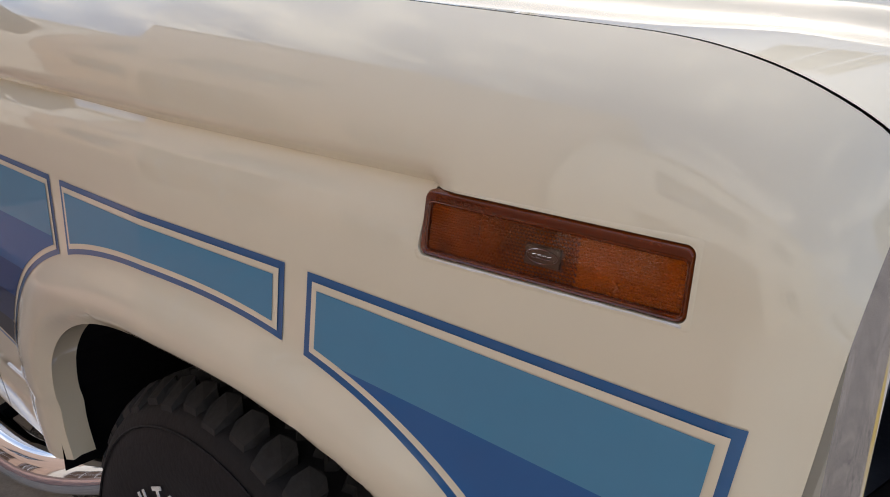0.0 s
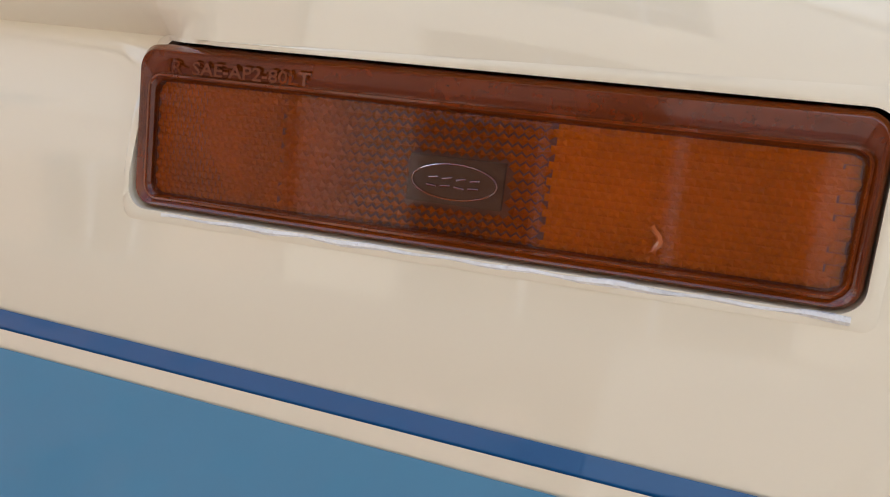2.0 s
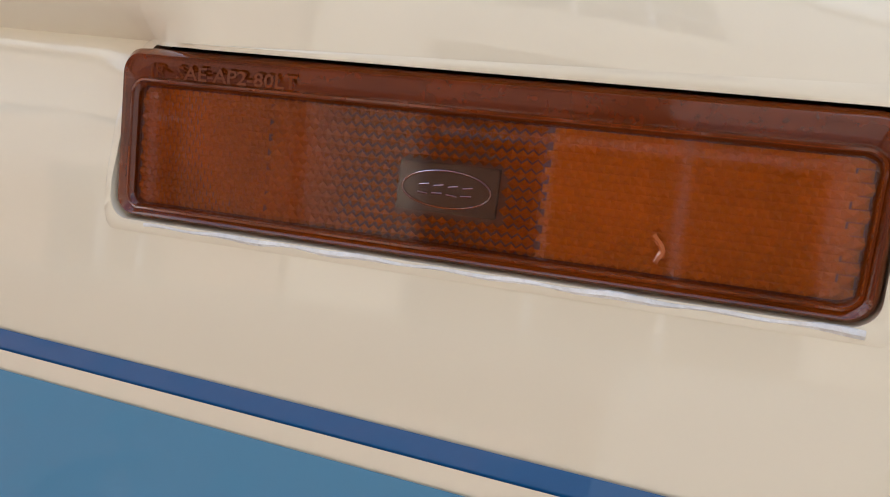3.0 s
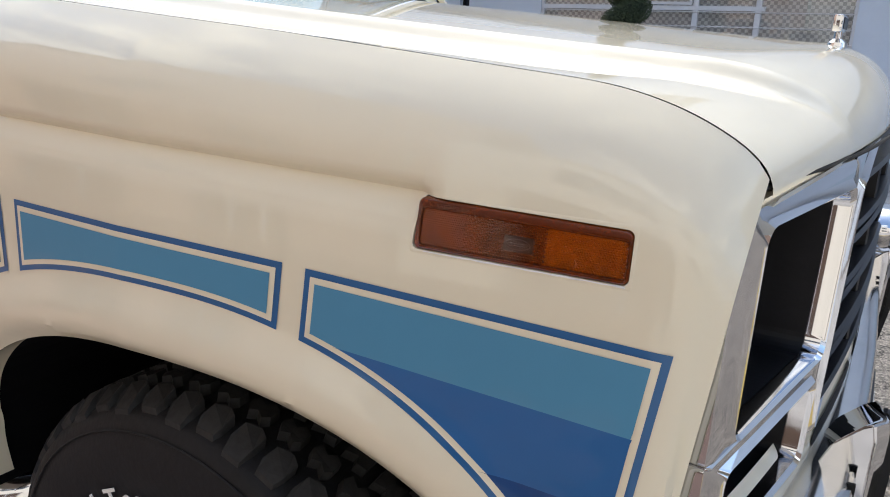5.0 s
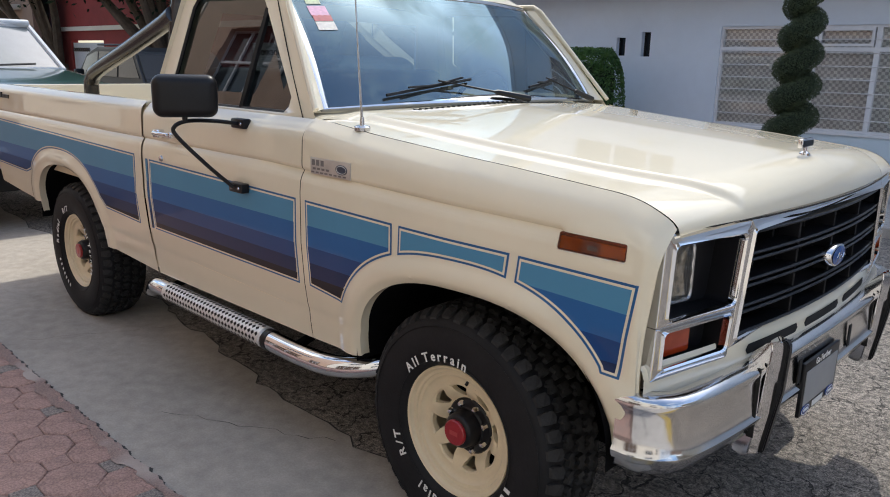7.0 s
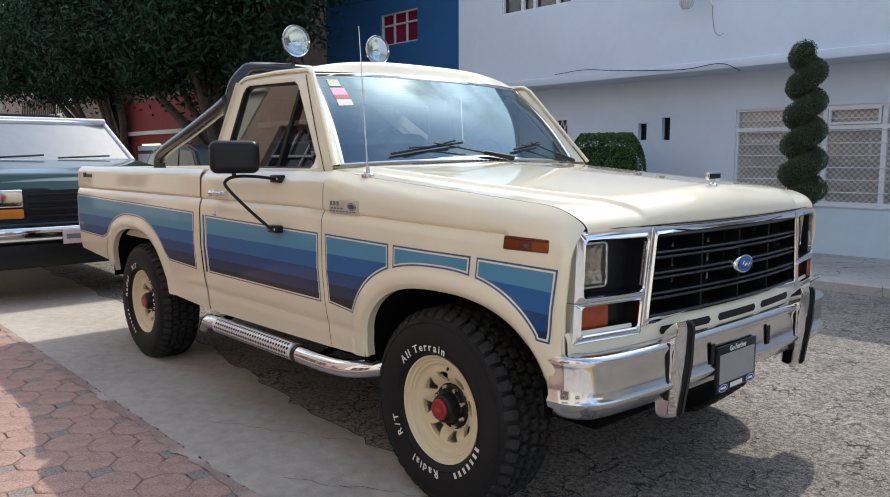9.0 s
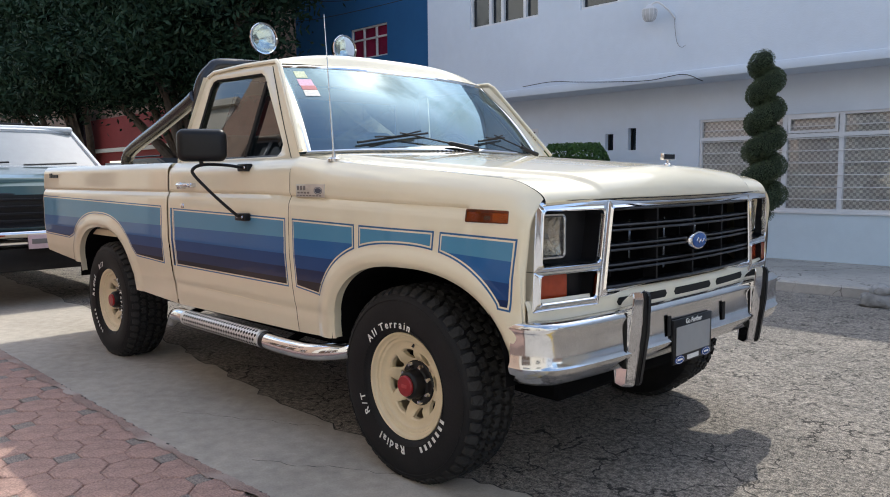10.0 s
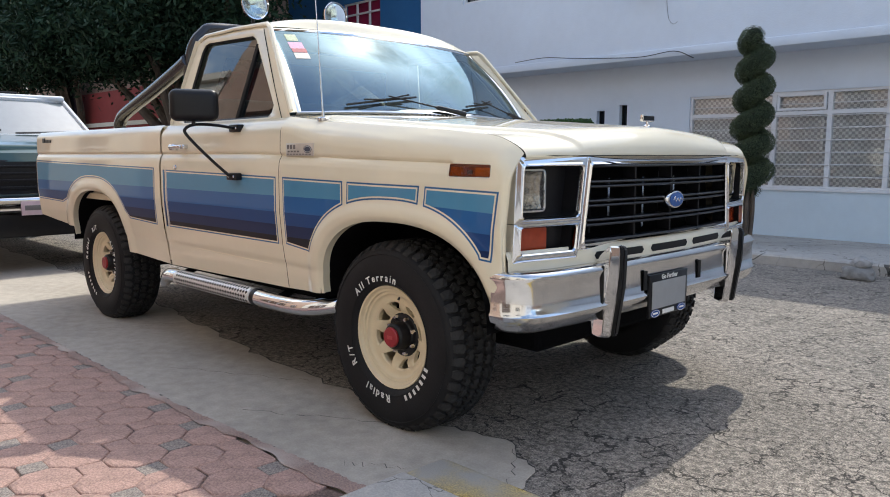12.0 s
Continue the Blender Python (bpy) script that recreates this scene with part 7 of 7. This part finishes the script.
def street_tree(x, y, z0, crowns, seed, count):
    rnd = np.random.default_rng(seed)
    t = thing("street_tree", "broad street tree with dense dark green leaves and forked trunks", "tree")
    fork = Vector((x, y, z0 + 1.3))
    bm = bmesh.new()
    tube(bm, [(x, y, z0 - 0.1), (x + 0.03, y, z0 + 0.6), fork], [0.34, 0.27, 0.25], 12)
    part("trunk", bm, BARK, t)
    for k, (cx, cy, cz, rx, ry, rz) in enumerate(crowns):
        tip = Vector((cx, cy, cz))
        mid = fork.lerp(tip, 0.45) + Vector((rnd.uniform(-0.3, 0.3), rnd.uniform(-0.3, 0.3), -0.3))
        bm = bmesh.new()
        tube(bm, smoothed([fork - Vector((0, 0, 0.15)), mid, tip], 5), [0.17 - 0.12 * j / 10 for j in range(11)], 9)
        part("limb", bm, BARK, t)
        for j in range(3):
            o = Vector((rnd.uniform(-rx, rx) * 0.7, rnd.uniform(-ry, ry) * 0.7, rnd.uniform(-0.5, 0.7) * rz))
            bm = bmesh.new()
            tube(bm, [mid.lerp(tip, 0.4), tip + o * 0.5, tip + o], [0.07, 0.045, 0.015], 6)
            part("branch", bm, BARK, t)
    pts = []
    for cx, cy, cz, rx, ry, rz in crowns:
        nc = 26
        cl = rnd.normal(size=(nc, 3))
        cl /= np.linalg.norm(cl, axis=1)[:, None]
        cl *= rnd.uniform(0.55, 1.0, size=(nc, 1)) * np.array([rx, ry, rz])
        for c in cl:
            m = count // (len(crowns) * nc)
            q = rnd.normal(size=(m, 3)) * np.array([rx, ry, rz]) * 0.20
            pts.append(q + c + np.array([cx, cy, cz]))
    leaves("crown", t, np.concatenate(pts), 0.095, LEAF, seed + 1, "dense dark green crown")
    return t


street_tree(-17.6, 6.9, -0.2, [(-18.4, 6.6, 5.2, 2.6, 2.4, 1.9), (-15.2, 6.6, 5.4, 2.4, 2.2, 1.7), (-20.8, 6.0, 5.4, 2.6, 2.4, 1.9), (-17.0, 6.4, 7.8, 3.2, 2.6, 1.8), (-13.6, 6.8, 6.8, 1.7, 1.8, 1.5), (-20.5, 6.2, 7.8, 2.8, 2.4, 1.8), (-17.0, 5.6, 4.4, 2.2, 1.6, 1.1), (-20.5, 5.2, 4.3, 2.2, 1.6, 1.1), (-22.8, 5.4, 5.0, 2.2, 2.0, 1.6), (-15.0, 6.0, 8.2, 2.6, 2.2, 1.6)], 31, 150000)
street_tree(-25.5, 6.9, -0.2, [(-24.4, 6.0, 5.6, 2.6, 2.4, 1.7), (-27.5, 6.0, 5.8, 2.8, 2.4, 1.8), (-25.5, 6.0, 7.8, 3.0, 2.4, 1.8), (-30, 6.2, 6.8, 2.6, 2.4, 2.0), (-26, 5.0, 5.0, 2.4, 1.8, 1.5), (-29, 4.6, 5.2, 2.4, 1.8, 1.6), (-32, 5, 6.0, 2.4, 1.8, 2.0)], 47, 90000)

# clipped hedge
hedge = thing("hedge", "clipped green box hedge in front of the house", "hedge")
rnd = np.random.default_rng(9)
pts = []
for _ in range(20000):
    p = rnd.uniform(-1, 1, 3)
    k = rnd.integers(0, 3)
    p[k] = np.sign(p[k]) * rnd.uniform(0.90, 1.03)
    r = np.linalg.norm(p) / 1.28
    p = p / max(1.0, r)
    pts.append((-6.02 + p[0] * 0.64, 8.45 + p[1] * 0.45, 0.79 + p[2] * 0.92))
leaves("hedge_leaves", hedge, pts, 0.024, LEAF_HEDGE, 12, "small glossy green leaves", 0.9)
# dark block behind the leaves, coloured as the hedge's inner shade
part("hedge_core", boxm(-6.54, -5.50, 8.10, 8.80, -0.14, 1.50, 0.22, 4), mat("hedge_shade", (0.012, 0.022, 0.008), 0.9, var=0.3, scale=6), hedge)

# spiral-cut cypress
topi = thing("spiral_topiary", "spiral-clipped dark green cypress standing on the pavement", "topiary tree")
TX, TY = -2.18, 7.50
bm = bmesh.new()
for k in range(4):
    a = k * 1.6
    tube(bm, smoothed([(TX + 0.03 * math.cos(a), TY + 0.03 * math.sin(a), -0.15), (TX + 0.06 * math.cos(a), TY + 0.06 * math.sin(a), 0.5), (TX - 0.05 * math.cos(a), TY - 0.05 * math.sin(a), 1.2), (TX, TY, 2.6)], 4), [0.032 - 0.002 * j for j in range(13)], 6)
part("trunk", bm, BARK, topi, "bare thin twisted stems")
pts = []
turns = 5.4


def coil(q):
    """The middle of the clipped coil, from its foot (0) to its top (1)."""
    a, out = q * turns * 2 * math.pi + 2.2, 0.125 * (1 - 0.30 * q)
    return np.array([TX + out * math.cos(a), TY + out * math.sin(a), 0.62 + q * 2.06])


for _ in range(80000):
    q = rnd.random()
    wide = 0.215 * (1 - 0.28 * q)
    d = rnd.normal(size=3)
    d /= np.linalg.norm(d)
    pts.append(coil(q) + d * np.array([wide, wide, 0.152]) * rnd.uniform(0.88, 1.02))
leaves("foliage", topi, pts, 0.0125, LEAF_TOPI, 14, "fine clipped dark green foliage", 0.6)
# near-black filling: the shade inside the foliage put in as colour
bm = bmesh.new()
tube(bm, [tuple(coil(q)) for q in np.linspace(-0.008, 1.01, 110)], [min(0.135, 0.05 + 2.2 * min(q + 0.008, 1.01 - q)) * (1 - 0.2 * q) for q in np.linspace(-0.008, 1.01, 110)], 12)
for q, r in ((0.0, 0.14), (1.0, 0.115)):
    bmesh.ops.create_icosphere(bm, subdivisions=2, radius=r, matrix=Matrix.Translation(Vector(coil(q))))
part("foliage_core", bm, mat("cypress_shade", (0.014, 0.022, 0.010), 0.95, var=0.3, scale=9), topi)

# ---------------- other vehicles ----------------
GREEN_PAINT = mat("dark_green_paint", (0.020, 0.060, 0.050), 0.3, var=0.1, scale=3, coat=0.8)
SILVER = mat("silver_paint", (0.45, 0.46, 0.47), 0.35, 0.4, var=0.06, scale=4, coat=0.5)
WHITE_CAR = mat("white_paint", (0.70, 0.71, 0.72), 0.35, var=0.05, scale=4, coat=0.7)
GREY_CAR = mat("grey_paint", (0.035, 0.037, 0.04), 0.5, 0.0, var=0.08, scale=4, coat=0.12)
pk = thing("green_pickup", "dark green and silver pickup with a white roof, parked behind", "pickup truck")
CY, FXc = -0.42, -5.50


def carbox(name, x0, x1, hw, z0, z1, material, parent, label="", bev=0.04, y0=None, y1=None):
    return part(name, boxm(x0, x1, CY - hw if y0 is None else y0, CY + hw if y1 is None else y1, z0, z1, bev, 3), material, parent, label)


bm = bmesh.new()
rows = []
for x, z in ((FXc - 0.02, 1.02), (FXc - 0.04, 1.10), (FXc - 0.14, 1.16), (FXc - 0.5, 1.22), (FXc - 1.1, 1.29), (FXc - 1.25, 1.30)):
    rows.append([(x - 0.06 * u * u, CY + u * 0.97, z + 0.02 * (1 - u ** 4) - 0.05 * max(0, abs(u) - 0.9) * 10 * 0.5) for u in np.linspace(-1, 1, 21)])
grid(bm, rows)
part("bonnet", bm, GREEN_PAINT, pk, "dark green bonnet")
carbox("body", FXc - 4.9, FXc - 0.10, 0.98, 0.62, 1.20, GREEN_PAINT, pk, "dark green body", 0.05)
carbox("lower_body", FXc - 4.9, FXc - 0.12, 0.985, 0.50, 0.72, SILVER, pk, "silver lower body", 0.04)
carbox("grille_panel", FXc - 0.14, FXc - 0.03, 0.93, 0.74, 1.06, BLACK, pk, "black grille panel", 0.015)
for k in range(4):
    carbox("grille_bar", FXc - 0.05, FXc - 0.012, 0.55, 0.79 + 0.065 * k, 0.812 + 0.065 * k, BLACK, pk, "", 0.004)
for s in (-1, 1):
    y0, y1 = sorted((CY + s * 0.60, CY + s * 0.91))
    carbox("headlamp", FXc - 0.06, FXc - 0.005, 0, 0.89, 1.05, LAMP_CHROME, pk, "large rectangular headlamp", 0.012, y0, y1)
    carbox("indicator", FXc - 0.06, FXc - 0.003, 0, 0.79, 0.875, mat("amber_plastic", (0.55, 0.17, 0.02), 0.3, var=0.1), pk, "amber indicator", 0.01, y0, y1)
carbox("bumper", FXc - 0.12, FXc + 0.14, 1.0, 0.585, 0.715, CHROME, pk, "chrome front bumper", 0.03)
carbox("air_dam", FXc - 0.10, FXc + 0.06, 0.92, 0.34, 0.56, BLACK, pk, "black air dam", 0.02)
carbox("plate", FXc + 0.141, FXc + 0.148, 0, 0.55, 0.68, mat("pink_plate", (0.55, 0.42, 0.46), 0.5, var=0.1, scale=30), pk, "pink and white number plate", 0.002, CY - 0.33, CY - 0.09)
carbox("plate_bar", FXc + 0.148, FXc + 0.150, 0, 0.595, 0.64, GREY_INK, pk, "", 0.0005, CY - 0.30, CY - 0.12)


def pk_ws(u, v):
    return (FXc - 1.22 - 0.62 * v - 0.08 * u * u, CY + u * (0.86 - 0.10 * v), 1.30 + 0.43 * v)


bm = bmesh.new()
grid(bm, [[pk_ws(u, v) for u in np.linspace(-1, 1, 15)] for v in np.linspace(0, 1, 7)])
w = part("windscreen", bm, mat("sky_grey_glass", (0.16, 0.18, 0.185), 0.04, var=0.1, spec=1.0, coat=1.0), pk, "pale reflecting windscreen")
e = [pk_ws(u, 0) for u in np.linspace(-1, 1, 9)] + [pk_ws(1, 1)] + [pk_ws(u, 1) for u in np.linspace(1, -1, 9)] + [pk_ws(-1, 0)]
part("screen_frame", tube(bmesh.new(), e, 0.028, 6, cap=False), WHITE_CAR, w, "white windscreen frame")
carbox("roof", FXc - 3.1, FXc - 1.86, 0.77, 1.72, 1.79, WHITE_CAR, pk, "white roof", 0.03)
carbox("cab", FXc - 3.2, FXc - 1.95, 0.86, 1.1, 1.74, DARK_PANE, pk, "dark cab glass", 0.06)
for a, b in (((-0.75, 0.03), (-0.10, 0.10)), ((0.05, 0.03), (0.70, 0.08))):
    pts = [Vector(pk_ws(a[0] + (b[0] - a[0]) * t, a[1] + (b[1] - a[1]) * t)) + Vector((0.02, 0, 0.02)) for t in np.linspace(0, 1, 6)]
    part("wiper", tube(bmesh.new(), pts, 0.010, 5), BLACK, pk)
sl = part("spot_lamp", lathe(bmesh.new(), [(0.0001, -0.06), (0.07, -0.03), (0.085, 0.0), (0.085, 0.02), (0.0001, 0.025)], 20, axis="x", centre=(FXc - 1.95, CY - 0.38, 1.90)), CHROME, pk, "round roof spot lamp")
part("roof_bar", tube(bmesh.new(), [(FXc - 2.0, CY - 0.6, 1.81), (FXc - 2.0, CY + 0.3, 1.81)], 0.015, 6), BLACK, pk)
for x in (FXc - 0.75, FXc - 3.7):
    for s in (-1, 1):
        part("tyre", lathe(bmesh.new(), [(0.20, -0.11), (0.33, -0.12), (0.37, -0.09), (0.37, 0.09), (0.33, 0.12), (0.20, 0.11)], 28, centre=(x, CY + s * 0.86, 0.37), close=True), RUBBER, pk)

suv = thing("grey_estate_car", "grey family car parked at the far kerb", "car")
SX, SY = -14.2, 4.6
sz = ground_z(SY)
bm = bmesh.new()
prof = [(-2.25, 0.35), (-2.28, 0.75), (-2.15, 1.05), (-1.95, 1.12), (-1.55, 1.62), (-1.2, 1.72), (0.3, 1.72), (0.75, 1.60), (1.25, 1.12), (2.0, 1.00), (2.25, 0.80), (2.28, 0.40)]
prism(bm, prof, lambda x, z: (SX - x, SY - 0.88 + 0.12 * max(0, z - 1.1), sz + z), lambda x, z: (SX - x, SY + 0.88 - 0.12 * max(0, z - 1.1), sz + z))
bmesh.ops.bevel(bm, geom=bm.edges[:], offset=0.04, segments=2, affect="EDGES")
part("body", bm, GREY_CAR, suv, "grey metallic body")
for pts in ([(-1.75, 1.16), (-1.42, 1.58), (-0.85, 1.63), (-0.85, 1.16)], [(-0.78, 1.16), (-0.78, 1.63), (0.10, 1.63), (0.10, 1.16)], [(0.17, 1.16), (0.17, 1.63), (0.32, 1.62), (0.72, 1.52), (1.02, 1.16)]):
    bm = bmesh.new()
    prism(bm, pts, lambda x, z: (SX - x, SY - 0.889 + 0.12 * max(0, z - 1.1), sz + z), lambda x, z: (SX - x, SY - 0.80 + 0.12 * max(0, z - 1.1), sz + z))
    part("side_window", bm, DARK_PANE, suv, "dark side window", smooth=False)
part("roof_rail", tube(bmesh.new(), [(SX - 0.4, SY - 0.72, sz + 1.76), (SX + 1.2, SY - 0.72, sz + 1.76)], 0.02, 6), BLACK, suv)
part("windscreen", boxm(SX - 0.72, SX - 0.70, SY - 0.6, SY + 0.6, sz + 1.2, sz + 1.5), DARK_PANE, suv, smooth=False)
for x in (-1.4, 1.4):
    for s in (-1, 1):
        part("wheel", lathe(bmesh.new(), [(0.0001, -0.09), (0.19, -0.09), (0.21, -0.10), (0.31, -0.09), (0.33, -0.06), (0.33, 0.06), (0.0001, 0.09)], 24, centre=(SX + x, SY + s * 0.80, sz + 0.33)), RUBBER, suv)
for s in (-1, 1):
    ys = sorted((SY + s * 0.60, SY + s * 0.885))
    part("tail_lamp", boxm(SX + 2.18, SX + 2.30, *ys, sz + 0.80, sz + 1.12, 0.02), RED_LENS, suv, "red tail lamp")
    ys = sorted((SY + s * 0.90, SY + s * 1.08))
    part("door_mirror", boxm(SX - 0.86, SX - 0.72, *ys, sz + 1.14, sz + 1.28, 0.04, 3), BLACK, suv, "black door mirror")
